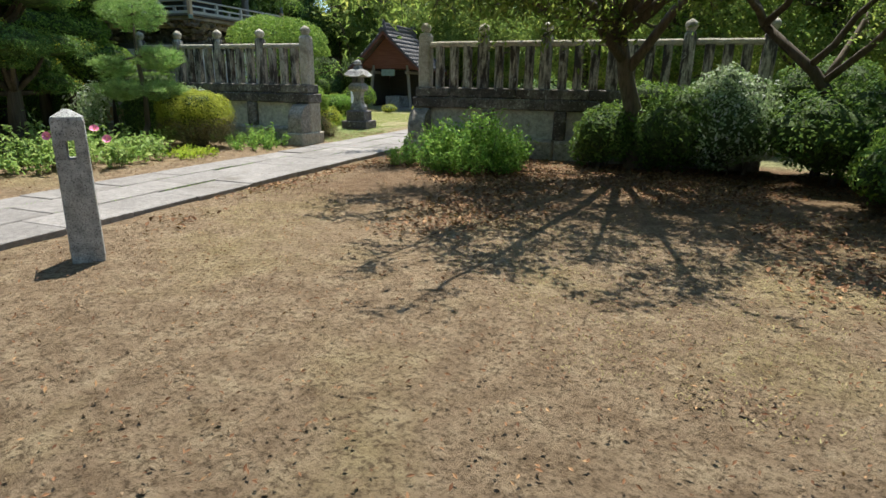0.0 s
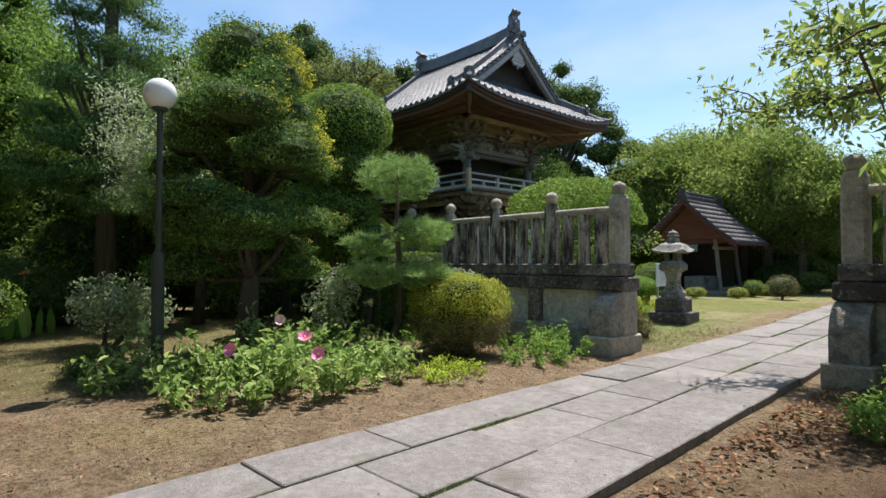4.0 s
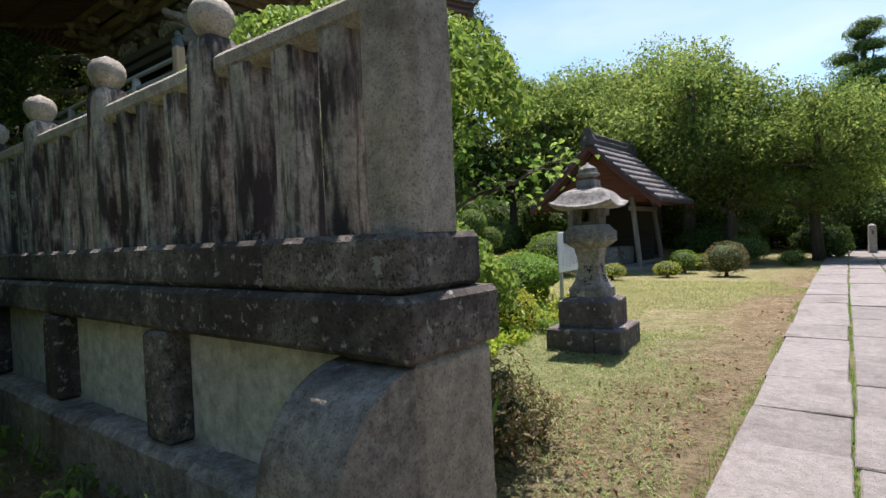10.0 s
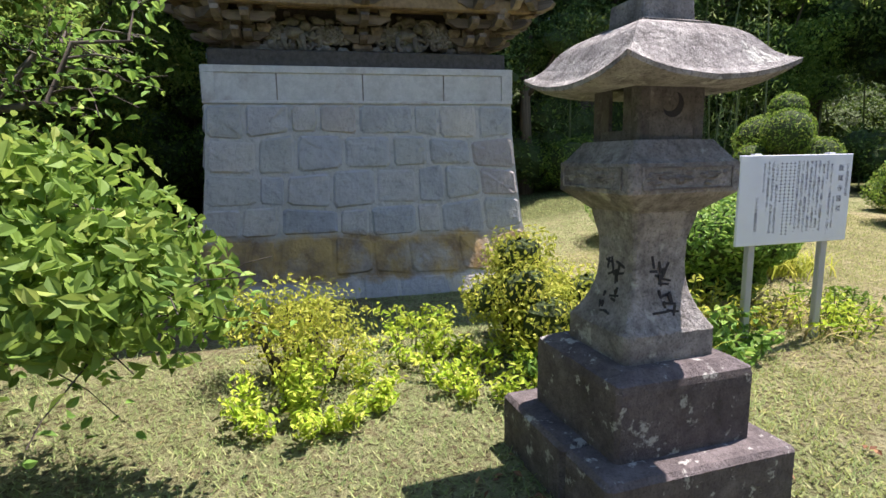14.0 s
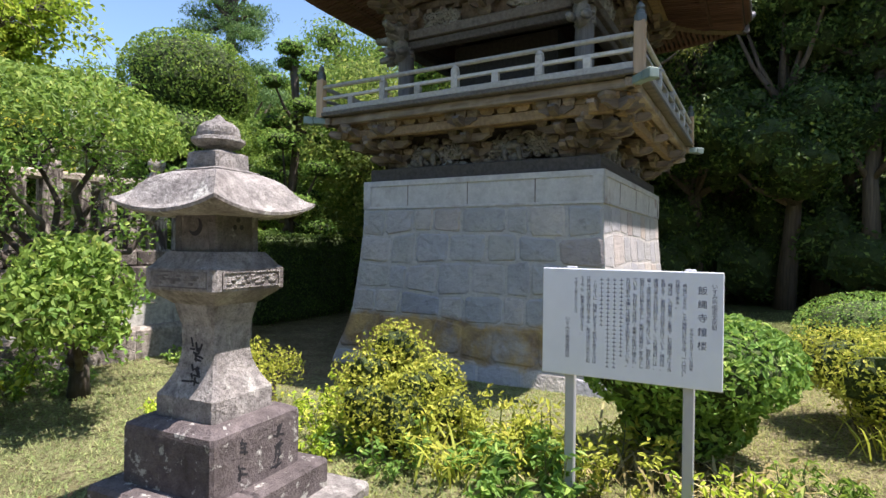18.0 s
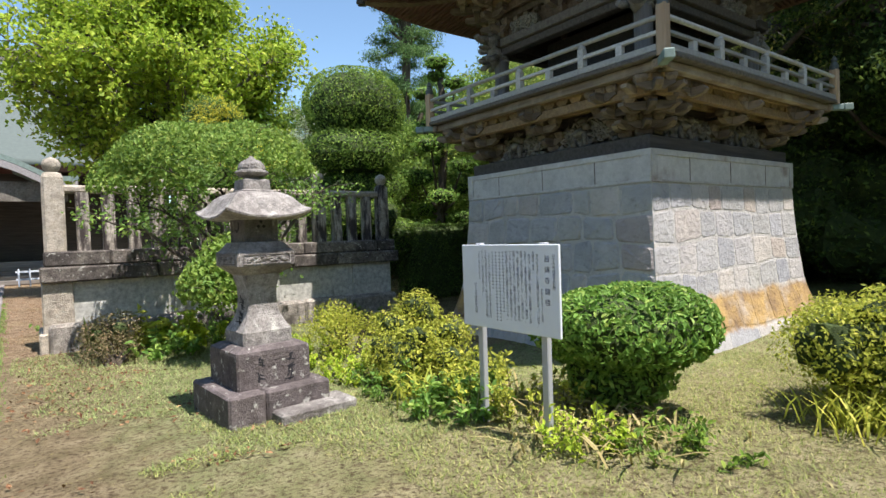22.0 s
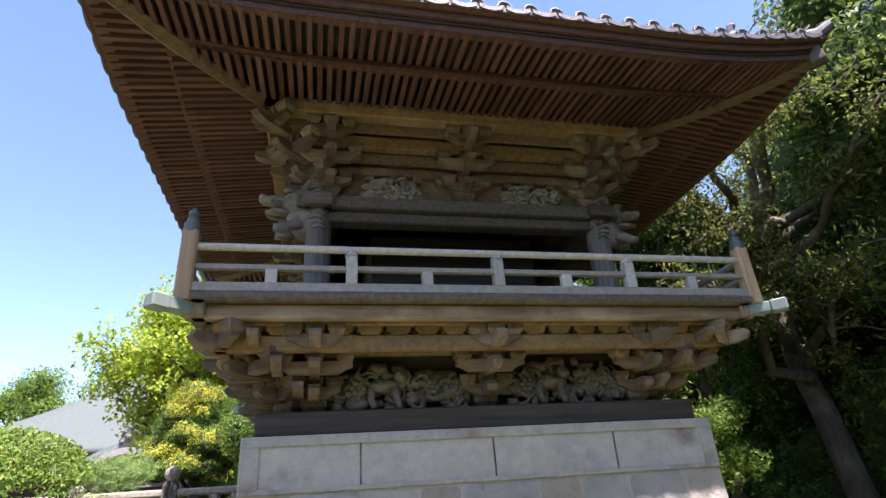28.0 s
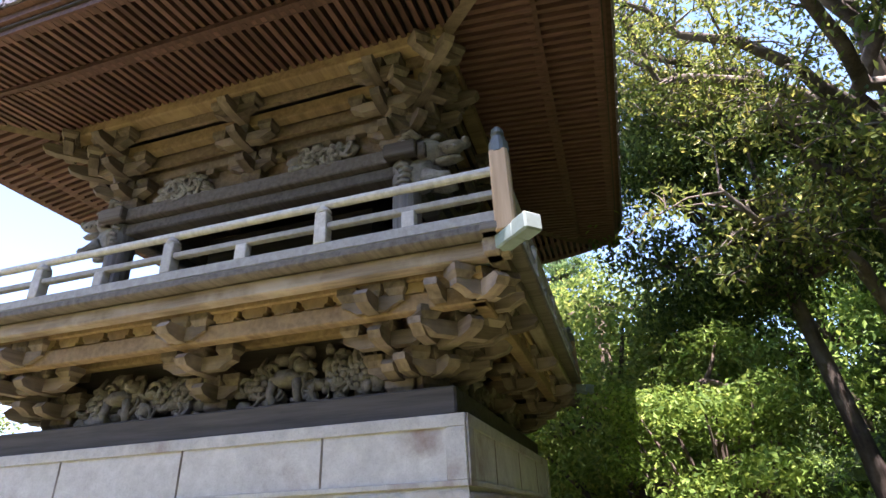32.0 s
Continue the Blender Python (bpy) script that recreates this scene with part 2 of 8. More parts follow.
CAP = stone("podium_cap_stone", (0.46, 0.45, 0.435), (0.56, 0.55, 0.53), dark=(0.18, 0.10, 0.078), dark_at=0.55, speck=0.2, bump=0.25, mottle=0.12)
SILL_STONE = stone("stained_joint", (0.20, 0.17, 0.15), (0.32, 0.29, 0.26), dark=(0.08, 0.05, 0.04), dark_at=0.5, speck=0.2)
OLD_WOOD = wood("grey_weathered_wood", (0.17, 0.155, 0.14), (0.31, 0.285, 0.25), 0)
OLD_WOOD_V = wood("grey_weathered_post", (0.15, 0.14, 0.13), (0.28, 0.26, 0.24), 2)
RAIL_WOOD = wood("pale_weathered_rail", (0.36, 0.35, 0.33), (0.52, 0.51, 0.48), 0)
TAN_WOOD = wood("tan_corner_post", (0.38, 0.26, 0.16), (0.50, 0.36, 0.24), 2)
BRACKET = wood("brown_bracket_wood", (0.100, 0.079, 0.062), (0.225, 0.180, 0.140), 0, pale=(0.34, 0.275, 0.21))
BEAM = wood("ochre_beam_wood", (0.20, 0.135, 0.075), (0.34, 0.237, 0.135), 0, pale=(0.43, 0.315, 0.165))
RAFTER = wood("red_brown_rafter", (0.080, 0.041, 0.034), (0.155, 0.083, 0.067), 0)
OLD_TAN = wood("weathered_tan_board", (0.150, 0.115, 0.085), (0.30, 0.245, 0.19), 1, pale=(0.40, 0.345, 0.28))
HEAD_WOOD = stone("pale_carved_wood", (0.22, 0.205, 0.18), (0.37, 0.35, 0.31), dark=(0.09, 0.08, 0.07), dark_at=0.58, speck=0.15, bump=0.4)
OLD_BROWN = wood("dark_brown_weathered_wood", (0.095, 0.082, 0.070), (0.19, 0.168, 0.145), 0)
SILL = wood("dark_sill_wood", (0.060, 0.053, 0.047), (0.12, 0.107, 0.093), 0)
BOARD = wood("brown_wall_board", (0.13, 0.095, 0.066), (0.23, 0.172, 0.12), 0)
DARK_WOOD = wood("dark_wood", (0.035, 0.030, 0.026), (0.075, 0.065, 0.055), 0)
RED_WOOD = wood("faded_red_wood", (0.11, 0.040, 0.028), (0.19, 0.078, 0.055), 0)
CARVING = stone("carved_grey_wood", (0.15, 0.135, 0.115), (0.28, 0.26, 0.225), dark=(0.05, 0.045, 0.04), dark_at=0.6, speck=0.1, bump=0.3)
TILE = stone("roof_tile", (0.10, 0.10, 0.115), (0.19, 0.19, 0.21), dark=(0.05, 0.05, 0.055), dark_at=0.62, lichen=0.12, speck=0.1, bump=0.25, rough=0.48)
GABLE = wood("pale_grey_gable_board", (0.28, 0.27, 0.28), (0.42, 0.41, 0.42), 1)
COPPER = plain("green_copper", (0.20, 0.27, 0.25), 0.6, 0.0, 0.25)
BRONZE = plain("dark_bronze", (0.12, 0.14, 0.14), 0.5, 0.3)
COPPER_ROOF = plain("copper_green_roof", (0.10, 0.125, 0.116), 0.8, 0.0, 0.1)
WHITE = plain("white_paint", (0.72, 0.77, 0.83), 0.45, 0.0, 0.03)
POLE = plain("grey_painted_steel", (0.42, 0.44, 0.47), 0.5, 0.2, 0.05)
GREEN_POLE = plain("dark_green_pole", (0.06, 0.07, 0.055), 0.5, 0.2)
INK = plain("black_ink", (0.03, 0.03, 0.035), 0.7)
FADED = plain("faded_blue_ink", (0.11, 0.13, 0.19), 0.7)
PAV_TILE = stone("dark_brown_roof_tile", (0.055, 0.05, 0.055), (0.12, 0.11, 0.115), dark=(0.03, 0.03, 0.03), dark_at=0.6, lichen=0.3, speck=0.2, bump=0.4, rough=0.6)
GLOBE = plain("white_globe_glass", (0.82, 0.82, 0.80), 0.25, 0.0, 0.02)
BARK = wood("brown_bark", (0.075, 0.060, 0.046), (0.16, 0.13, 0.10), 2, 0.95, 1.0)
BARK_DARK = wood("dark_lichened_bark", (0.035, 0.029, 0.024), (0.085, 0.070, 0.056), 2, 0.95, 1.0, pale=(0.16, 0.15, 0.12))
BARK_GREY = wood("grey_bark", (0.065, 0.057, 0.046), (0.14, 0.122, 0.10), 2, 0.95, 1.0, pale=(0.24, 0.22, 0.185))
# colour of the solid cores, with the crowns' inner shade put into it
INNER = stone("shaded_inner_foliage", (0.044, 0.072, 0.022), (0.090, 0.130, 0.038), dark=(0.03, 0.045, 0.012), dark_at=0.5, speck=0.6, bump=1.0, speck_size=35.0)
CANE = plain("bamboo_cane", (0.12, 0.15, 0.06), 0.5, 0.0, 0.3)
PINK = plain("pink_petal", (0.80, 0.25, 0.42), 0.6, 0.0, 0.12)
PALE_PINK = plain("pale_petal", (0.84, 0.50, 0.58), 0.6, 0.0, 0.1)
ORANGE = plain("orange_petal", (0.85, 0.30, 0.04), 0.6)
YELLOW = plain("stamen_yellow", (0.80, 0.62, 0.20), 0.6)
DRY = leafy("dry_brown_leaf", (0.090, 0.040, 0.022), (0.210, 0.105, 0.055), (0.380, 0.230, 0.120), 0.8, 0.1)
L_DARK = leafy("dark_evergreen_leaf", (0.036, 0.078, 0.024), (0.115, 0.205, 0.050), (0.210, 0.310, 0.080))
# evergreen leaf darkened: the shade under the wood's canopy is in the colour
L_FOREST_SHADE = leafy("shade_toned_forest_leaf", (0.020, 0.046, 0.016), (0.095, 0.168, 0.045), (0.230, 0.325, 0.080), 0.5, 0.3)
L_CONIFER = leafy("blue_green_conifer_leaf", (0.042, 0.100, 0.040), (0.130, 0.245, 0.085), (0.250, 0.380, 0.130), 0.55, 0.35)
L_MALLOW = leafy("pale_mallow_leaf", (0.150, 0.250, 0.065), (0.340, 0.470, 0.150), (0.520, 0.600, 0.240), 0.5, 0.45)
L_OAK = leafy("olive_evergreen_leaf", (0.058, 0.098, 0.030), (0.190, 0.245, 0.062), (0.440, 0.420, 0.115), 0.5, 0.45)
L_MID = leafy("mid_green_leaf", (0.062, 0.130, 0.027), (0.190, 0.315, 0.062), (0.320, 0.430, 0.090))
L_BRIGHT = leafy("bright_green_leaf", (0.098, 0.203, 0.042), (0.235, 0.420, 0.090), (0.390, 0.522, 0.130))
L_LIME = leafy("lime_leaf", (0.232, 0.377, 0.029), (0.522, 0.620, 0.072), (0.620, 0.620, 0.145))
L_YELLOW = leafy("yellow_green_leaf", (0.275, 0.320, 0.048), (0.470, 0.495, 0.078), (0.630, 0.585, 0.110))
L_GOLD = leafy("golden_sunlit_leaf", (0.40, 0.38, 0.04), (0.68, 0.61, 0.06), (0.72, 0.68, 0.12))
L_CHERRY = leafy("cherry_leaf", (0.092, 0.152, 0.042), (0.250, 0.350, 0.090), (0.410, 0.430, 0.120), 0.55, 0.6)
L_DOME = leafy("sheared_dome_leaf", (0.110, 0.195, 0.040), (0.240, 0.370, 0.075), (0.380, 0.460, 0.120))
L_PLANE = leafy("sunny_broad_leaf", (0.200, 0.290, 0.030), (0.360, 0.490, 0.050), (0.540, 0.580, 0.080))
L_HEDGE = leafy("clipped_hedge_leaf", (0.072, 0.145, 0.026), (0.217, 0.362, 0.058), (0.392, 0.450, 0.102))
L_YEW = leafy("conifer_scale", (0.045, 0.110, 0.034), (0.140, 0.260, 0.065), (0.270, 0.385, 0.090), 0.7, 0.22)
L_NEEDLE = leafy("pine_needle", (0.140, 0.255, 0.085), (0.310, 0.460, 0.150), (0.460, 0.580, 0.230), 0.5, 0.3)
L_BROWN = leafy("half_dry_leaf", (0.102, 0.109, 0.043), (0.232, 0.189, 0.102), (0.406, 0.290, 0.174), 0.7, 0.2)
L_GREY = leafy("variegated_leaf", (0.174, 0.261, 0.116), (0.435, 0.522, 0.319), (0.620, 0.620, 0.620))
L_BAMBOO = leafy("bamboo_leaf", (0.102, 0.189, 0.051), (0.261, 0.392, 0.116), (0.493, 0.580, 0.290))
L_STRAW = leafy("straw_blade", (0.200, 0.170, 0.070), (0.360, 0.300, 0.130), (0.460, 0.400, 0.200), 0.8, 0.2)
L_GRASS = leafy("grass_blade", (0.150, 0.200, 0.050), (0.310, 0.345, 0.105), (0.470, 0.430, 0.190), 0.7, 0.3)
L_LAWN = leafy("fresh_grass_blade", (0.155, 0.225, 0.075), (0.295, 0.360, 0.135), (0.44, 0.45, 0.21), 0.7, 0.3)


def podium_stone(name, c1, c2, low_tone, high_tone):
    """Podium stone or its mortar, stained ochre in a band near the ground."""
    m, nt, b = begin(name, 0.9)
    v = coords(nt)
    w = nt.nodes.new("ShaderNodeTexCoord").outputs["Object"]
    col = ramp(nt, grain(nt, v, 3.5, 7), (0.3, c1), (0.7, c2))
    col = blend(nt, ramp(nt, grain(nt, v, 11.0, 5), (0.56, (0.0,)), (0.74, (0.5,))), col, (0.19, 0.185, 0.185))
    col = piece_tone(nt, col, low_tone, high_tone)
    if low_tone < high_tone:
        r = nt.nodes.new("ShaderNodeObjectInfo").outputs["Random"]
        hue = ramp(nt, times(nt, r, 0.999), (0.0, (0.86, 0.90, 1.0)), (0.3, (1.0, 1.0, 0.97)), (0.55, (0.88, 0.90, 0.97)), (0.78, (1.04, 0.98, 0.91)), (0.88, (0.96, 0.92, 0.88)), (0.95, (0.74, 0.66, 0.65)), (1.0, (0.90, 0.82, 0.72)))
        x = nt.nodes.new("ShaderNodeMix")
        x.data_type, x.blend_type = "RGBA", "MULTIPLY"
        x.inputs["Factor"].default_value = 1.0
        nt.links.new(col, x.inputs["A"])
        nt.links.new(hue, x.inputs["B"])
        col = x.outputs["Result"]
    sep = nt.nodes.new("ShaderNodeSeparateXYZ")
    nt.links.new(w, sep.inputs[0])
    wave = nt.nodes.new("ShaderNodeMath")
    wave.operation = "MULTIPLY_ADD"
    nt.links.new(grain(nt, w, 2.4, 5), wave.inputs[0])
    wave.inputs[1].default_value = 0.35
    nt.links.new(sep.outputs["Z"], wave.inputs[2])
    low = ramp(nt, wave.outputs[0], (0.18, (0.0,)), (0.25, (1.0,)), (0.68, (1.0,)), (0.78, (0.0,)))
    patch = ramp(nt, grain(nt, w, 2.0, 5), (0.30, (0.35,)), (0.5, (1.0,)))
    ochre = ramp(nt, grain(nt, w, 3.1, 5), (0.35, (0.21, 0.14, 0.085)), (0.62, (0.46, 0.31, 0.125)))
    col = blend(nt, times(nt, low, patch), col, ochre)
    nt.links.new(col, b.inputs["Base Color"])
    relief(nt, b, grain(nt, v, 14.0, 8), 0.8, 0.035)
    return m


PODIUM = podium_stone("podium_block", (0.40, 0.395, 0.39), (0.53, 0.52, 0.505), 0.83, 1.08)
MORTAR = podium_stone("podium_mortar", (0.40, 0.39, 0.375), (0.53, 0.515, 0.49), 1.0, 1.0)


def ground_material():
    m, nt, b = begin("earth_and_thin_grass", 0.97)
    b.inputs["Specular IOR Level"].default_value = 0.1
    v = nt.nodes.new("ShaderNodeTexCoord").outputs["Object"]
    sep = nt.nodes.new("ShaderNodeSeparateXYZ")
    nt.links.new(v, sep.inputs[0])
    big, mid, fine = grain(nt, v, 0.55, 5), grain(nt, v, 4.0, 7), grain(nt, v, 26.0, 9, rough=0.75)
    dirt = ramp(nt, mid, (0.3, (0.195, 0.135, 0.085)), (0.5, (0.29, 0.21, 0.137)), (0.72, (0.385, 0.30, 0.197)))
    dry = ramp(nt, mid, (0.3, (0.25, 0.195, 0.092)), (0.7, (0.38, 0.31, 0.165)))
    turf = ramp(nt, mid, (0.3, (0.23, 0.235, 0.105)), (0.5, (0.35, 0.325, 0.165)), (0.72, (0.47, 0.415, 0.25)))
    fresh = ramp(nt, mid, (0.3, (0.18, 0.22, 0.085)), (0.5, (0.275, 0.295, 0.14)), (0.72, (0.385, 0.37, 0.20)))
    moss = ramp(nt, mid, (0.3, (0.12, 0.11, 0.05)), (0.7, (0.26, 0.22, 0.11)))
    yard = blend(nt, ramp(nt, big, (0.50, (0.0,)), (0.66, (0.7,))), dirt, dry)
    wob = nt.nodes.new("ShaderNodeMath")
    wob.operation = "MULTIPLY_ADD"
    nt.links.new(big, wob.inputs[0])
    wob.inputs[1].default_value = 2.6
    nt.links.new(sep.outputs["X"], wob.inputs[2])
    wob2 = nt.nodes.new("ShaderNodeMath")
    wob2.operation = "MULTIPLY_ADD"
    nt.links.new(big, wob2.inputs[0])
    wob2.inputs[1].default_value = 2.6
    nt.links.new(sep.outputs["Y"], wob2.inputs[2])
    def band(val, a, z):
        k = nt.nodes.new("ShaderNodeMapRange")
        k.interpolation_type = "SMOOTHSTEP"
        k.inputs["From Min"].default_value, k.inputs["From Max"].default_value = a, z
        nt.links.new(val, k.inputs["Value"])
        return k.outputs["Result"]
    north = band(wob2.outputs[0], 14.2, 15.6)
    verge = band(wob.outputs[0], -7.1, -5.9)
    east = band(wob.outputs[0], -3.2, -1.5)
    verge_only = blend(nt, east, verge, (0.2, 0.2, 0.2))
    turf = blend(nt, times(nt, band(wob2.outputs[0], 19.4, 22.2), band(wob.outputs[0], -14.5, -12.5)), fresh, turf)
    bare = times(nt, times(nt, band(wob.outputs[0], -9.4, -10.8), band(wob2.outputs[0], 19.2, 17.8)), 0.85)
    turf = blend(nt, bare, turf, blend(nt, 0.35, dirt, moss))
    lawn = blend(nt, times(nt, verge_only, 0.75), turf, dirt)
    garden = band(wob.outputs[0], -7.9, -9.6)
    south = blend(nt, garden, yard, moss)
    col = blend(nt, north, south, lawn)
    # darker, redder ground in the yard's north-east part
    reddish_yard = times(nt, times(nt, band(wob2.outputs[0], 7.4, 9.4), band(sep.outputs["X"], -4.3, -3.2)), 0.62)
    south_reddish = blend(nt, north, reddish_yard, (0.0, 0.0, 0.0))
    col = blend(nt, south_reddish, col, ramp(nt, mid, (0.35, (0.10, 0.055, 0.032)), (0.65, (0.21, 0.125, 0.075))))
    wood_floor = band(wob.outputs[0], -15.6, -17.6)
    col = blend(nt, wood_floor, col, blend(nt, north, moss, ramp(nt, mid, (0.3, (0.06, 0.085, 0.026)), (0.7, (0.14, 0.17, 0.058)))))
    col = blend(nt, ramp(nt, fine, (0.48, (0.0,)), (0.60, (0.9,))), col, (0.105, 0.074, 0.046))
    col = blend(nt, ramp(nt, grain(nt, v, 9.0, 6, rough=0.7), (0.54, (0.0,)), (0.66, (0.55,))), col, (0.15, 0.10, 0.06))
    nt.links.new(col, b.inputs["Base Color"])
    relief(nt, b, fine, 1.0, 0.06)
    return m


EARTH = ground_material()


# ---- mesh helpers ----
def fast_mesh(name, verts, faces, slots=None, smooth=False):
    """A mesh from arrays; faces all of one size, or a list of such arrays."""
    groups = [np.asarray(f, dtype=np.int32) for f in (faces if isinstance(faces, list) else [faces]) if len(f)]
    me = bpy.data.meshes.new(name)
    verts = np.asarray(verts, dtype=np.float32)
    me.vertices.add(len(verts))
    me.vertices.foreach_set("co", verts.ravel())
    loops = np.concatenate([g.ravel() for g in groups])
    sizes = np.concatenate([np.full(len(g), g.shape[1], dtype=np.int32) for g in groups])
    starts = np.concatenate([[0], np.cumsum(sizes)[:-1]]).astype(np.int32)
    me.loops.add(len(loops))
    me.loops.foreach_set("vertex_index", loops)
    me.polygons.add(len(sizes))
    me.polygons.foreach_set("loop_start", starts)
    if slots is not None:
        me.polygons.foreach_set("material_index", np.asarray(slots, dtype=np.int32))
    me.polygons.foreach_set("use_smooth", np.full(len(sizes), smooth))
    me.update(calc_edges=True)
    me.validate()
    return me


class Shape:
    """Collects solid pieces into one mesh."""

    def __init__(self):
        self.v, self.f = [], []

    def add(self, verts, faces, m=None, convex=False):
        vs = [Vector(p) for p in verts]
        if convex:
            mid = sum(vs, Vector()) / len(vs)
            done = []
            for f in faces:
                a, b, c = vs[f[0]], vs[f[1]], vs[f[2]]
                fc = sum((vs[i] for i in f), Vector()) / len(f)
                done.append(tuple(f) if (b - a).cross(c - b).dot(fc - mid) >= 0 else tuple(reversed(f)))
            faces = done
        o = len(self.v)
        self.v += [tuple(m @ p) if m else tuple(p) for p in vs]
        self.f += [tuple(i + o for i in f) for f in faces]
        return self

    def box(self, x0, y0, z0, x1, y1, z1, b=0.0, m=None):
        x0, x1, y0, y1, z0, z1 = min(x0, x1), max(x0, x1), min(y0, y1), max(y0, y1), min(z0, z1), max(z0, z1)
        b = min(b, 0.45 * (x1 - x0), 0.45 * (y1 - y0), 0.45 * (z1 - z0))
        if b <= 0:
            vs = [(x, y, z) for x in (x0, x1) for y in (y0, y1) for z in (z0, z1)]
            return self.add(vs, [(0, 1, 3, 2), (4, 6, 7, 5), (0, 4, 5, 1), (2, 3, 7, 6), (0, 2, 6, 4), (1, 5, 7, 3)], m, True)
        lo, hi = (x0, y0, z0), (x1, y1, z1)
        idx, vs = {}, []
        for s in range(8):
            bits = (s & 1, s >> 1 & 1, s >> 2 & 1)
            for a in range(3):
                p = [(hi[k] - (0 if k == a else b)) if bits[k] else (lo[k] + (0 if k == a else b)) for k in range(3)]
                idx[s, a] = len(vs)
                vs.append(p)
        fs = []
        for a in range(3):
            u, w = [k for k in range(3) if k != a]
            for side in (0, 1):
                fs.append([idx[side << a | i << u | j << w, a] for i, j in ((0, 0), (1, 0), (1, 1), (0, 1))])
            for i in (0, 1):
                for j in (0, 1):
                    s0 = i << u | j << w
                    s1 = s0 | 1 << a
                    fs.append([idx[s0, u], idx[s1, u], idx[s1, w], idx[s0, w]])
        fs += [[idx[s, 0], idx[s, 1], idx[s, 2]] for s in range(8)]
        return self.add(vs, fs, m, True)

    def rings(self, rings, closed=True, cap=True):
        n, o = len(rings[0]), len(self.v)
        for r in rings:
            self.v += [tuple(p) for p in r]
        for k in range(len(rings) - 1):
            for i in range(n if closed else n - 1):
                j = (i + 1) % n
                self.f.append((o + k * n + i, o + k * n + j, o + (k + 1) * n + j, o + (k + 1) * n + i))
        if cap:
            self.f.append(tuple(o + i for i in reversed(range(n))))
            self.f.append(tuple(o + (len(rings) - 1) * n + i for i in range(n)))
        return self

    def tube(self, pts, radii, n=8, cap=True):
        pts = [Vector(p) for p in pts]
        rr = []
        ref = Vector((0.31, 0.17, 0.94))
        for k, p in enumerate(pts):
            d = (pts[min(k + 1, len(pts) - 1)] - pts[max(k - 1, 0)]).normalized()
            a = d.cross(ref)
            a = (a if a.length > 0.1 else d.cross(Vector((1, 0, 0)))).normalized()
            c = d.cross(a)
            r = radii[k] if isinstance(radii, (list, tuple)) else radii
            rr.append([p + (a * math.cos(t) + c * math.sin(t)) * r for t in (2 * math.pi * i / n for i in range(n))])
        return self.rings(rr, True, cap)

    def lathe(self, prof, n=20, at=(0, 0, 0), turn=0.0):
        x, y, z = at
        return self.rings([[(x + r * math.cos(turn + 2 * math.pi * i / n), y + r * math.sin(turn + 2 * math.pi * i / n), z + h)
                            for i in range(n)] for r, h in prof])

    def square(self, prof, at=(0, 0, 0), b=0.12):
        """Square sections (half width, height) with cut corners."""
        x, y, z = at
        out = []
        for r, h in prof:
            c = r * b
            out.append([(x + px, y + py, z + h) for px, py in ((r, -r + c), (r, r - c), (r - c, r), (-r + c, r), (-r, r - c), (-r, -r + c), (-r + c, -r), (r - c, -r))])
        return self.rings(out)

    def prism(self, poly, axis, lo, hi, m=None):
        """A flat outline drawn out along an axis; the outline's pair is the other two axes in order."""
        k = [a for a in range(3) if a != axis]
        vs = []
        for w in (lo, hi):
            for p in poly:
                q = [0, 0, 0]
                q[k[0]], q[k[1]], q[axis] = p[0], p[1], w
                vs.append(q)
        n = len(poly)
        fs = [tuple(reversed(range(n))), tuple(range(n, 2 * n))] + [(i, (i + 1) % n, n + (i + 1) % n, n + i) for i in range(n)]
        area = sum(poly[i][0] * poly[(i + 1) % n][1] - poly[(i + 1) % n][0] * poly[i][1] for i in range(n))
        if (area < 0) != (axis == 1):
            fs = [tuple(reversed(f)) for f in fs]
        return self.add(vs, fs, m)

    def ball(self, c, r, n=10, m=None, wob=0.0):
        rx, ry, rz = (r, r, r) if isinstance(r, (int, float)) else r
        rr = []
        k = max(4, n // 2)
        for j in range(1, k):
            a = math.pi * j / k
            ring = []
            for i in range(n):
                t = 2 * math.pi * i / n
                p = Vector((math.sin(a) * math.cos(t), math.sin(a) * math.sin(t), -math.cos(a)))
                q = 1 + wob * noise.noise(p * 2.1 + Vector(c) * 3)
                p = Vector((c[0] + rx * p.x * q, c[1] + ry * p.y * q, c[2] + rz * p.z * q))
                ring.append(m @ p if m else p)
            rr.append(ring)
        return self.rings(rr)

    def mesh(self, name, smooth=False):
        me = bpy.data.meshes.new(name)
        me.from_pydata(self.v, [], self.f)
        if smooth:
            me.polygons.foreach_set("use_smooth", [True] * len(me.polygons))
        me.update()
        return me


def thing(name, at, label, category, group="", kind=""):
    ob = new(name)
    ob.empty_display_size = 0.2
    ob.location = at
    return tagged(ob, label, category, group, kind)


def part(name, shape, material, parent=None, label="", smooth=False, m=None):
    """Links a shape or a mesh as one object under a thing or under a part."""
    me = shape.mesh(name, smooth) if isinstance(shape, Shape) else shape
    if not len(me.materials):
        for q in material if isinstance(material, (list, tuple)) else (material,):
            me.materials.append(q)
    ob = new(name, me)
    ob.parent = parent
    if m is not None:
        ob.matrix_basis = m
    return tagged(ob, label)


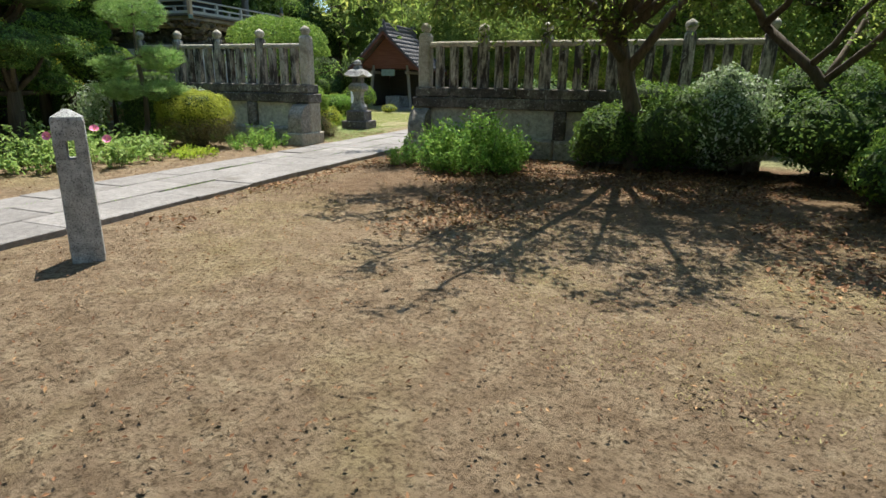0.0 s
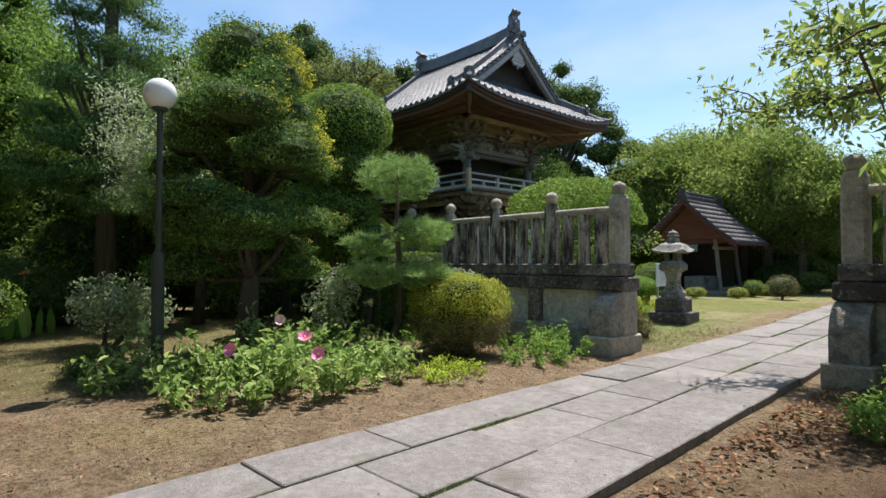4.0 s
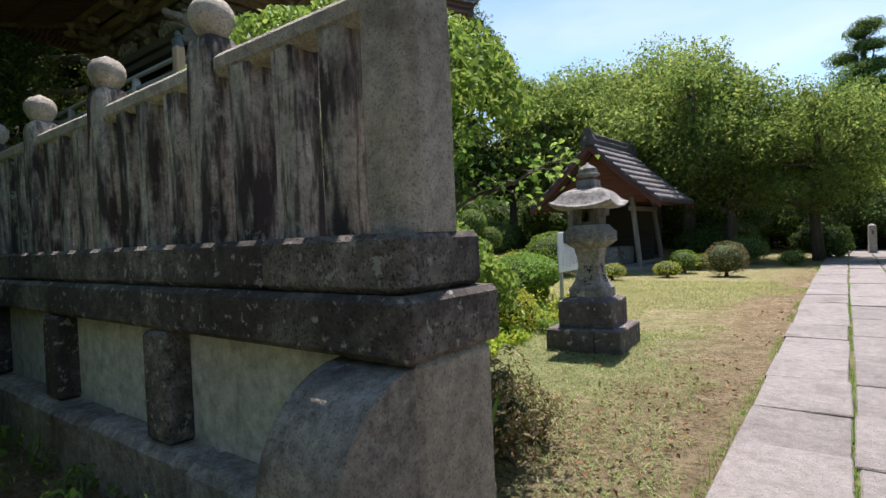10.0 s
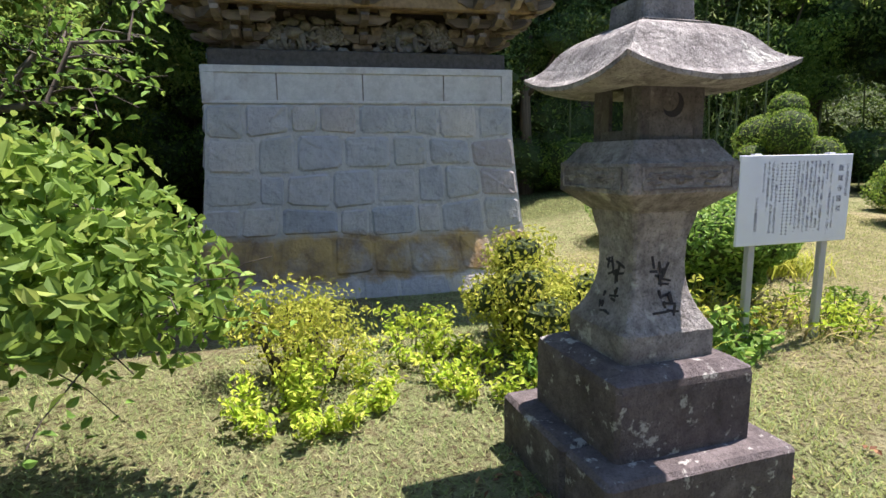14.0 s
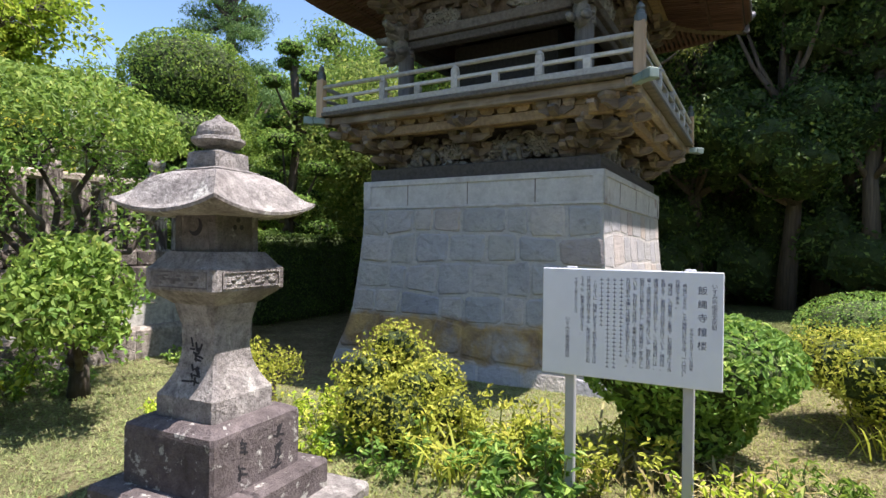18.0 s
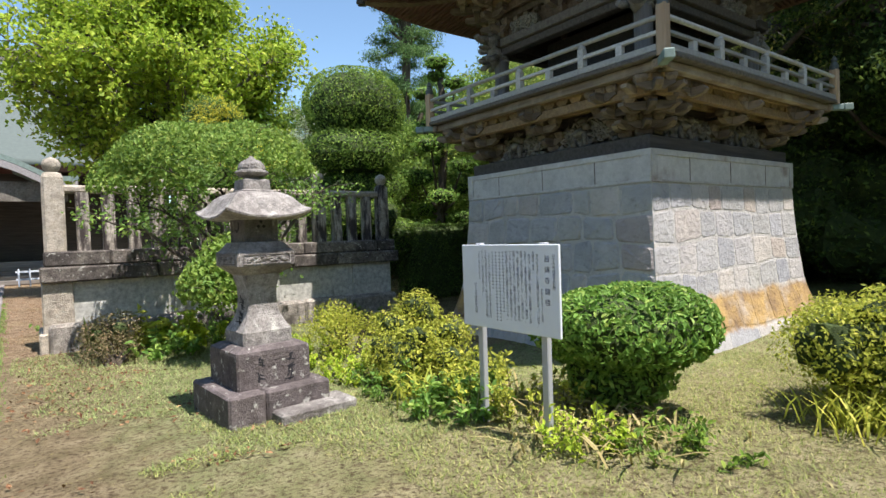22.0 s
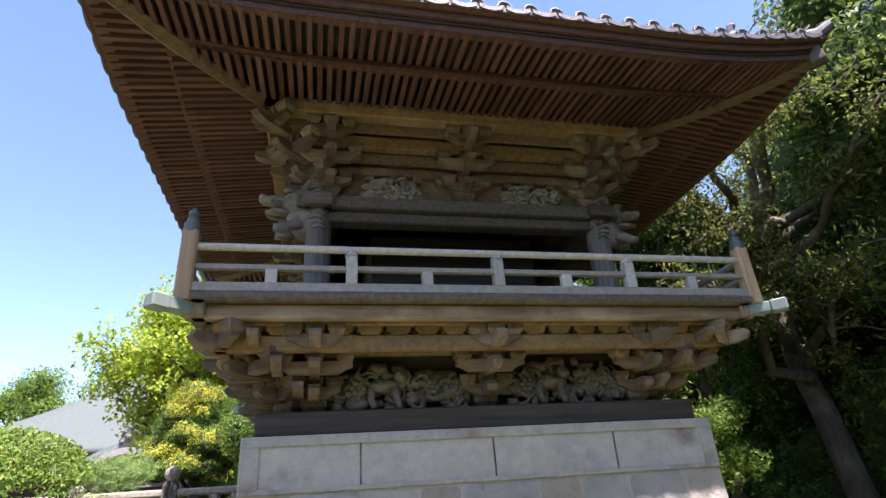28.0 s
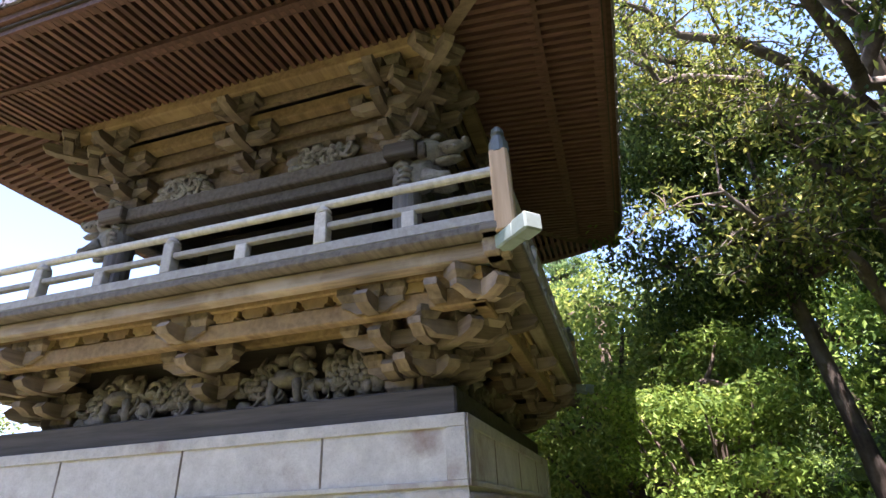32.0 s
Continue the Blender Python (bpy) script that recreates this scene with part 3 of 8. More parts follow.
def rise(x, y):
    """The ground's height."""
    def step(v, a, b):
        t = min(1.0, max(0.0, (v - a) / (b - a)))
        return t * t * (3 - 2 * t)
    dip = step(-x, 10.6, 12.6) * (1 - step(-x, 14.5, 17.5)) * step(y, 13.6, 15.0) * (1 - step(y, 19.8, 22.5))
    return 0.12 * step(y, 17.5, 25.0) + 0.26 * step(-x, 11.5, 15.0) * step(y, 21.0, 24.5) - 0.17 * dip


def lump(p, seed, octaves=3, freq=1.0):
    """Smooth pseudo-random values in about -1..1 for an array of points."""
    g = np.random.RandomState(seed)
    out = np.zeros(len(p))
    amp = 1.0
    for o in range(octaves):
        for _ in range(3):
            k = g.normal(size=3) * freq * 1.7 ** o
            out += amp * np.sin(p @ k + g.uniform(0, 6.3)) / 3
        amp *= 0.6
    return out


# ---- ground and paved path ----
def build_ground():
    xs = np.concatenate([[-400, -200, -100, -60, -45, -36], np.arange(-30, 12.1, 0.4), [16, 24, 40, 80, 200, 400]])
    ys = np.concatenate([[-400, -200, -90, -50, -30, -18], np.arange(-10, 46.1, 0.4), [52, 62, 80, 120, 220, 400]])
    gx, gy = np.meshgrid(xs, ys)
    p = np.stack([gx.ravel(), gy.ravel(), np.zeros(gx.size)], 1)
    p[:, 2] = [rise(x, y) for x, y in p[:, :2]]
    p[:, 2] += 0.018 * lump(p * 1.0, 5, 3, 1.3) - 0.02
    n = len(xs)
    i = np.arange((len(ys) - 1) * n).reshape(-1, n)[:, :-1].ravel()
    me = fast_mesh("ground", p, np.stack([i, i + 1, i + n + 1, i + n], 1), smooth=True)
    me.materials.append(EARTH)
    tagged(new("ground", me), "brown trodden earth with thin dry grass and green lawn", "ground", kind="structure")


build_ground()


def path_x(u, y):
    """The path's line runs a little west of north: x at a place u across it, as it lies five metres up."""
    return u - 0.033 * (y - 5.0)


def on_path(x, y, grow=0.06):
    u = x + 0.033 * (y - 5.0)
    return (u > -6.27 - grow) & (u < -4.22 + grow)


def build_path():
    road = new("pavement")
    tagged(road, "pale stone slab path with mossy joints", "path", kind="structure")
    g = random.Random(4)
    kinds = {}
    bed = Shape()
    ys = [-6.0 + 2.0 * k for k in range(27)]
    for a, z in zip(ys, ys[1:]):
        bed.add([(path_x(u, y), y, rise(0, y) + h) for h in (-0.08, 0.024) for u, y in ((-6.24, a), (-4.25, a), (-4.25, z), (-6.24, z))],
                [(0, 3, 2, 1), (4, 5, 6, 7), (0, 1, 5, 4), (2, 3, 7, 6)])
    part("joint_bed", bed, JOINT, road, "mossy earth in the joints")
    turn = math.degrees(math.atan(0.033))
    for u0, u1, first in ((-6.27, -5.65, 5.35), (-5.62, -4.94, 4.83), (-4.91, -4.22, 5.30)):
        w = u1 - u0
        cuts = [first]
        while cuts[0] > -6:
            cuts.insert(0, cuts[0] - g.choice((0.82, 0.95, 1.0, 1.05)))
        for ln in (1.0, 1.08):
            cuts.append(round(cuts[-1] + ln, 2))
        while cuts[-1] < 44:
            cuts.append(cuts[-1] + g.choice((0.82, 0.95, 1.0, 1.1, 1.2)))
        for y, far in zip(cuts, cuts[1:]):
            ln = round(far - y, 2)
            key = (round(w, 2), ln)
            if key not in kinds:
                b = 0.009
                kinds[key] = Shape().box(-w / 2, -ln / 2 + 0.004, -0.10, w / 2, ln / 2 - 0.004, 0.0, b).mesh("slab")
            slope = math.degrees(math.atan((rise(0, y + ln) - rise(0, y)) / ln))
            part("slab", kinds[key], SLAB, road,
                 m=pose(path_x((u0 + u1) / 2, y + ln / 2) + g.uniform(-0.012, 0.012), y + ln / 2, rise(0, y + ln / 2) + 0.050 + g.uniform(-0.009, 0.009), slope + g.uniform(-0.5, 0.5), g.uniform(-0.6, 0.6), turn + g.uniform(-0.6, 0.6)))
    return road


def joint_material():
    m, nt, b = begin("mossy_joint", 0.97)
    v = coords(nt, False)
    nt.links.new(ramp(nt, grain(nt, v, 3.0, 6), (0.4, (0.075, 0.058, 0.036)), (0.55, (0.11, 0.11, 0.035)), (0.7, (0.17, 0.18, 0.05))), b.inputs["Base Color"])
    return m


JOINT = joint_material()


# ---- stone fence on its wall ----
def fence(name, x_end, step, count, gate, label):
    """A stone fence along x, from its end post at x_end, step metres from post to post; gate: -1 when the path is east of it."""
    f = thing(name, (0, 13.29, 0), label, "stone fence")
    d = 1 if step > 0 else -1
    far = x_end + step * (count - 1)
    end = x_end - d * 0.16
    out = far + d * 0.16
    lo, hi = min(end, out), max(end, out)
    pg, x = random.Random(len(label)), lo + 0.06
    while x < hi - 0.3:
        z = min(x + pg.uniform(0.85, 1.3), hi - 0.02)
        z = hi - 0.02 if hi - z < 0.5 else z
        part("plinth_stone", Shape().box(x + 0.006, -0.36 - pg.uniform(0, 0.035), -0.1, z - 0.006, 0.36 + pg.uniform(0, 0.02), 0.40 - pg.uniform(0, 0.025), 0.045), PLINTH, f)
        x = z
    part("wall_core", Shape().box(lo + 0.1, -0.17, 0.26, hi - 0.06, 0.17, 1.0, 0.0), PLASTER, f, "pale grey wall slabs")
    part("end_pillar", Shape().box(x_end - 0.19, -0.23, 0.2, x_end + 0.2, 0.23, 1.0, 0.02), FENCE_PALE, f)
    pm = Shape().box(-0.13, -0.315, 0.39, 0.13, 0.12, 0.995, 0.025).mesh("pier")
    pil = Shape().box(-0.07, 0.165, 0.40, 0.07, 0.205, 0.998, 0.008).mesh("pilaster")
    for k in range(1, 5 if d > 0 else 4):
        part("pier", pm, LEDGE, f, "dark weathered pier", m=pose(x_end + d * 1.62 * k, 0, 0))
        part("pilaster", pil, PLASTER, f, "thin grey pilaster", m=pose(x_end + d * 1.62 * k, 0, 0))
    g = random.Random(name)
    for nm, z0, z1, h, ov in (("lower_ledge_stone", 1.0, 1.235, 0.29, 0.055), ("upper_ledge_stone", 1.235, 1.46, 0.245, 0.0)):
        edges = [lo - ov if d > 0 else hi + ov]
        k = 0
        while (edges[-1] < out + ov - 0.3) if d > 0 else (edges[-1] > out - ov + 0.3):
            edges.append(edges[-1] + d * (1.55 if (k or nm[0] == "l") else 0.85))
            k += 1
        edges[-1] = out + d * ov
        for a, z in zip(edges, edges[1:]):
            part(nm, Shape().box(a + d * 0.004, -h - g.uniform(0, 0.012), z0, z - d * 0.004, h + g.uniform(0, 0.012), z1 - 0.003, 0.025), LEDGE, f)
    post = Shape().square([(0.115, 1.455), (0.118, 2.0), (0.112, 2.50), (0.095, 2.56), (0.06, 2.585)], b=0.28).mesh("post")
    ball = Shape().lathe([(0.05, 2.57), (0.075, 2.585), (0.078, 2.60), (0.10, 2.625), (0.122, 2.68), (0.118, 2.73), (0.088, 2.775), (0.04, 2.80), (0.01, 2.815)], 18).mesh("ball_finial", True)
    tall = Shape().square([(0.14, 1.455), (0.142, 2.2), (0.135, 2.56), (0.11, 2.62), (0.06, 2.64)], b=0.28).mesh("end_post")
    for k in range(count):
        x = x_end + step * k
        ends = k in (0,)
        p = part("end_post" if ends else "post", tall if ends else post, FENCE_PALE if ends else FENCE, f, m=pose(x, 0, 0))
        part("ball_finial", ball, FENCE_PALE, p, m=pose(0, 0, 0.05 if ends else 0.0))
    span = abs(step)
    rail = Shape().box(-span / 2 + 0.1, -0.085, 2.33, span / 2 - 0.1, 0.085, 2.45, 0.03).mesh("rail")
    slim = Shape().square([(0.088, 1.455), (0.085, 1.9), (0.088, 2.34)], b=0.25).mesh("baluster")
    for k in range(count - 1):
        x = x_end + step * (k + 0.5)
        part("rail", rail, FENCE_PALE, f, m=pose(x, 0, 0, 0, g.uniform(-0.4, 0.4), 0))
        for q in (-0.335, 0.0, 0.335):
            part("baluster", slim, FENCE, f, m=pose(x + q + g.uniform(-0.012, 0.012), g.uniform(-0.01, 0.01), 0, 0, 0, g.choice((0, 90, 180, 270))))
    # rounded buttress against the wall beside the path
    bx = x_end + d * 0.02
    part("buttress_base", Shape().box(bx - 0.27, -0.70, -0.05, bx + 0.27, 0.28, 0.27, 0.02), FENCE_PALE, f)
    outline = [(-0.2, 0.27), (-0.2, 0.985)] + [(-0.2 - 0.42 * math.sin(math.pi / 2 * k / 8), 0.55 + 0.435 * math.cos(math.pi / 2 * k / 8)) for k in range(1, 9)] + [(-0.62, 0.27)]
    part("rounded_buttress", Shape().prism(outline, 0, bx - 0.2, bx + 0.2), PLINTH, f, "rounded drum-shaped buttress stone")
    return f


fence("stone_fence", -7.31, -1.402, 5, -1, "weathered stone fence with ball-topped posts on a low wall")
fence("stone_fence", -4.02, 1.402, 6, 1, "lichened stone fence half hidden by shrubs and cherry branches")


# ---- granite guard posts ----
def guard_post(x, y, turn, lean):
    p = thing("stone_post", (x, y, 0), "short square granite post with a slot on bare earth", "stone post", "guard posts beside the path")
    p.matrix_basis = pose(x, y, 0, lean, 0, turn)
    h = 0.118
    part("shaft", Shape().square([(h * 1.06, -0.1), (h, 0.862)], b=0.08), GRANITE, p, "grey speckled granite")
    for sx in (-1, 1):
        for sy in (-1, 1):
            part("slot_pillar", Shape().box(sx * 0.03, sy * 0.03, 0.86, sx * h, sy * h, 1.022), GRANITE, p)
    part("head", Shape().square([(h * 0.995, 1.02), (h * 0.985, 1.18), (h * 0.93, 1.205), (0.02, 1.265)], b=0.08), GRANITE, p, "low pointed granite head")
    # flat disc, the hole's shade put into its black colour
    part("socket", Shape().lathe([(0.0005, 0.0), (0.022, 0.0), (0.022, 0.004), (0.0005, 0.004)], 12), INK, p, "black disc for a small hole near the foot", m=pose(0.05, -h * 1.055 - 0.001, 0.09, 90, 0, 0))


guard_post(-3.26, 4.02, -38, -0.5)
guard_post(-7.43, 3.98, -30, 1.0)
guard_post(-5.97, 37.9, 10, 0.5)


# ---- stone lantern ----
def stone_lantern():
    t = thing("stone_lantern", (-8.70, 18.27, rise(0, 18.3) - 0.02), "weathered stone lantern with curved roof and lichen on the lawn", "stone lantern")
    t.matrix_basis = pose(-8.70, 18.27, rise(0, 18.3) - 0.02, 0, 0, 5)
    part("base_slab", Shape().box(-0.46, -0.46, -0.03, 0.14, 0.46, 0.27, 0.02), LANTERN_DARK, t)
    part("base_slab", Shape().box(0.145, -0.455, -0.03, 0.46, 0.46, 0.275, 0.02), LANTERN_DARK, t)
    part("step_slab", Shape().box(-0.62, 0.3, -0.05, 0.1, 0.66, 0.1, 0.02), LANTERN, t)
    part("pedestal", Shape().square([(0.335, 0.27), (0.335, 0.56), (0.33, 0.59), (0.27, 0.625)], b=0.05), LANTERN_DARK, t)
    prof = [(0.225, 0.62), (0.225, 0.74)] + [(0.132 + 0.093 * (1 - k / 7) ** 2.2, 0.74 + 0.28 * k / 7) for k in range(1, 8)] + [(0.135, 1.12), (0.155, 1.20), (0.165, 1.26)]
    shaft = part("shaft", Shape().square(prof, b=0.08), LANTERN, t)
    part("platform", Shape().square([(0.165, 1.24), (0.262, 1.32), (0.265, 1.325), (0.265, 1.44), (0.245, 1.455), (0.19, 1.53)], b=0.06), LANTERN, t)
    for a in range(4):
        s = Shape().box(-0.215, -0.272, 1.338, 0.215, -0.266, 1.345).box(-0.215, -0.272, 1.42, 0.215, -0.266, 1.427).box(-0.215, -0.272, 1.345, -0.208, -0.266, 1.42).box(0.208, -0.272, 1.345, 0.215, -0.266, 1.42)
        g = random.Random(a)
        for k in range(26):
            s.ball((g.uniform(-0.18, 0.18), -0.266, 1.383 + g.uniform(-0.022, 0.022)), (g.uniform(0.012, 0.03), 0.008, g.uniform(0.006, 0.013)), 8)
        part("carved_panel", s, LANTERN, t, "carved scroll panel", m=pose(0, 0, 0, 0, 0, 90 * a))
    box = part("fire_box", Shape().box(-0.155, -0.155, 1.52, 0.155, 0.155, 1.535).box(-0.145, 0.140, 1.53, 0.145, 0.156, 1.80), LANTERN_GREY, t, "square fire box with openings")
    for sx, sy in ((-1, -1), (-1, 1), (1, -1), (1, 1)):
        part("corner_post", Shape().box(sx * 0.10, sy * 0.10, 1.52, sx * 0.160, sy * 0.160, 1.80, 0.01), LANTERN_GREY, box)
    part("side_panel", Shape().box(0.140, -0.145, 1.53, 0.156, 0.145, 1.80), LANTERN_GREY, box)
    part("sill", Shape().box(-0.12, -0.154, 1.53, 0.12, -0.136, 1.57), LANTERN_GREY, box)
    part("sill", Shape().box(-0.154, -0.12, 1.53, -0.136, 0.12, 1.58), LANTERN_GREY, box)
    part("head_bar", Shape().box(-0.12, -0.154, 1.75, 0.12, -0.136, 1.80), LANTERN_GREY, box)
    part("head_bar", Shape().box(-0.154, -0.12, 1.75, -0.136, 0.12, 1.80), LANTERN_GREY, box)
    for sx in (-1, 1):
        part("jamb", Shape().box(sx * 0.05, -0.154, 1.57, sx * 0.12, -0.136, 1.75), LANTERN_GREY, box)
    moon = [(0.052 * math.cos(q), 0.052 * math.sin(q)) for q in np.linspace(-2.4, 0.9, 14)] + [(0.016 * -1 + 0.045 * math.cos(q), 0.016 + 0.045 * math.sin(q)) for q in np.linspace(0.75, -2.25, 12)]
    # thin black plates carry the shade of the moon and star openings
    part("moon_opening", Shape().prism([(u, v + 1.67) for u, v in moon], 0, 0.1565, 0.1585), INK, t, "black crescent plate for a moon opening")
    hol = Shape()
    for u, v in ((0, 0.03), (-0.025, -0.012), (0.025, -0.012)):
        hol.prism([(u + 0.015 * math.cos(q), 1.68 + v + 0.015 * math.sin(q)) for q in np.linspace(0, 6.28, 10, False)], 1, 0.1565, 0.1585)
    part("star_openings", hol, INK, t, "three black discs for round holes")
    # curved roof, corners swept up
    n = 24
    rr = []
    for half, z, up in ((0.15, 1.765, 0.0), (0.24, 1.725, 0.0), (0.32, 1.725, 0.03), (0.385, 1.75, 0.055), (0.388, 1.768, 0.055), (0.352, 1.792, 0.042), (0.318, 1.83, 0.028), (0.29, 1.875, 0.018), (0.262, 1.918, 0.008), (0.222, 1.955, 0.0), (0.17, 1.978, 0.0), (0.09, 1.985, 0.0)):
        ring = []
        for i in range(n * 4):
            q = i / n
            side, u = int(q) % 4, 2 * (q % 1) - 1
            x, y = half, u * half
            for _ in range(side):
                x, y = -y, x
            ring.append((x, y, z + up * abs(u) ** 2.6 - 0.015 * (1 - abs(u)) * (half > 0.34)))
        rr.append(ring)
    part("roof", Shape().rings(rr), LANTERN, t, "curved stone roof with lichen")
    part("finial", Shape().square([(0.165, 1.965), (0.17, 1.985), (0.125, 2.0), (0.12, 2.085), (0.09, 2.10)], b=0.12).lathe([(0.065, 2.09), (0.075, 2.115), (0.12, 2.13), (0.148, 2.155), (0.145, 2.172), (0.118, 2.18), (0.12, 2.20), (0.112, 2.235), (0.08, 2.265), (0.04, 2.28), (0.022, 2.30), (0.006, 2.315)], 20), LANTERN, t, "jewel-shaped finial", smooth=False)
    g = random.Random(8)
    for x0, zc in ((-0.14, 0.50), (-0.14, 0.41), (-0.13, 0.33), (0.13, 0.50), (0.13, 0.38)):
        for k in range(6):
            a, w = g.uniform(-0.5, 0.5) + (0 if k % 2 else 1.4), g.uniform(0.03, 0.07)
            part("carved_stroke", Shape().box(-w / 2, 0.3345, -0.006, w / 2, 0.3365, 0.006), INK, t, m=pose(x0 + g.uniform(-0.02, 0.02), 0, zc + g.uniform(-0.03, 0.03), 0, math.degrees(a), 0))
    half = lambda z: float(np.interp(z, [p[1] for p in prof], [p[0] for p in prof]))
    for turn in (0, 270):
        for zc in (0.98, 0.84):
            for k in range(9):
                u, z = g.uniform(-0.05, 0.05), zc + g.uniform(-0.05, 0.05)
                a, ln = (0 if k % 2 else 90) + g.uniform(-25, 25), g.uniform(0.03, 0.08)
                part("carved_stroke", Shape().box(-0.003, -ln / 2, -0.005, 0.003, ln / 2, 0.005), INK, shaft, m=pose(0, 0, 0, 0, 0, turn) @ pose(half(z) + 0.001, u, z, a, 0, 0))
    return t


stone_lantern()


# ---- signboard ----
def sign_board():
    x0, y0, y1, z = -9.93, 19.80, 20.81, rise(0, 20.3)
    t = thing("sign_board", (x0, 20.305, z), "white notice board with black vertical writing on two grey posts", "sign board")
    t.matrix_basis = pose(x0, 20.305, z, 0, 0, 92)
    zt, zb, h = 1.435 - z, 0.785 - z, 0.505
    part("panel", Shape().box(-h, -0.011, zb, h, 0.011, zt, 0.004), WHITE, t)
    for x in (-0.335, 0.335):
        part("post", Shape().box(x - 0.03, 0.012, -0.1, x + 0.03, 0.06, zt + 0.012, 0.006), POLE, t)
    top = zt - 0.035
    def column(text, x, ztop, size):
        c = bpy.data.curves.new("writing", "FONT")
        c.body, c.size, c.align_x, c.space_line = "\n".join(text), size, "CENTER", 0.93
        c.materials.append(FADED)
        c.resolution_u = 2
        ob = new("writing", c)
        ob.parent = t
        ob.matrix_basis = pose(x, -0.0125, ztop - size * 0.8, 90, 0, 0)
    column("いすみ市指定文化財", h - 0.045, top - 0.03, 0.030)
    for k, q in enumerate("飯縄寺鐘楼"):
        column(q, h - 0.105, top - 0.045 - 0.076 * k, 0.050)
    column("平成七年五月二十六日指定", h - 0.158, top - 0.28, 0.021)
    lines = ("　寺伝によると、この鐘楼は弘化三年（一八四六）", "の建立である。", "　様式は、入母屋造・瓦葺で、石造積檀上に土台", "を据えて、高欄付き回縁を設けている。構組は、",
             "唐様三手先の詰組形式として、この腰羽目には、", "竜・虎等の動物彫刻が施されている。軸部丸柱の", "脇間には台輪を巡らし、組物は詰組の二手先とし", "ている。羽目板には牡丹・菊等の彫刻が施され、", "丸柱頂部の木隅には唐獅子の彫刻を入れている。")
    for k, line in enumerate(lines):
        column(line, h - 0.195 - 0.038 * k, top - 0.01, 0.0255)
    g = random.Random(2)
    bars = Shape()
    for k, count in enumerate((19, 22, 22, 12)):
        for j in range(count):
            x, zz = h - 0.195 - 0.038 * (9 + k), top - 0.02 - 0.0245 * j
            bars.box(x - 0.009, -0.0128, zz - 0.009, x + 0.009, -0.0118, zz - 0.006).box(x - 0.0015, -0.0128, zz - 0.012, x + 0.0015, -0.0118, zz + 0.004)
    part("blurred_writing", bars, FADED, t, "rows of small writing that cannot be read")
    for k, line in enumerate(("　このように、細部に至るまで彫刻を施す手法は", "江戸時代末期の特色である。時代様式の流れを知", "る上でも、貴重な建造物である。")):
        column(line, h - 0.195 - 0.038 * (13 + k), top - 0.01, 0.0255)
    column("平成十九年七月二十五日", h - 0.195 - 0.038 * 16, top - 0.02, 0.021)
    column("いすみ市教育委員会", h - 0.195 - 0.038 * 17.3, top - 0.26, 0.030)
    return t


sign_board()


# ---- globe lamp ----
def globe_lamp():
    t = thing("garden_lamp", (-10.0, 6.78, 0), "dark pole lamp with a white glass globe in the garden", "lamp post")
    part("pole", Shape().lathe([(0.075, -0.05), (0.075, 1.55), (0.06, 1.6), (0.038, 1.62), (0.036, 3.35), (0.036, 3.42)], 14), GREEN_POLE, t)
    part("collar", Shape().lathe([(0.05, 3.40), (0.09, 3.42), (0.095, 3.46), (0.06, 3.48)], 16), GREEN_POLE, t)
    part("globe", Shape().ball((0, 0, 3.63), 0.20, 24), GLOBE, t, "white glass globe", smooth=True)


globe_lamp()


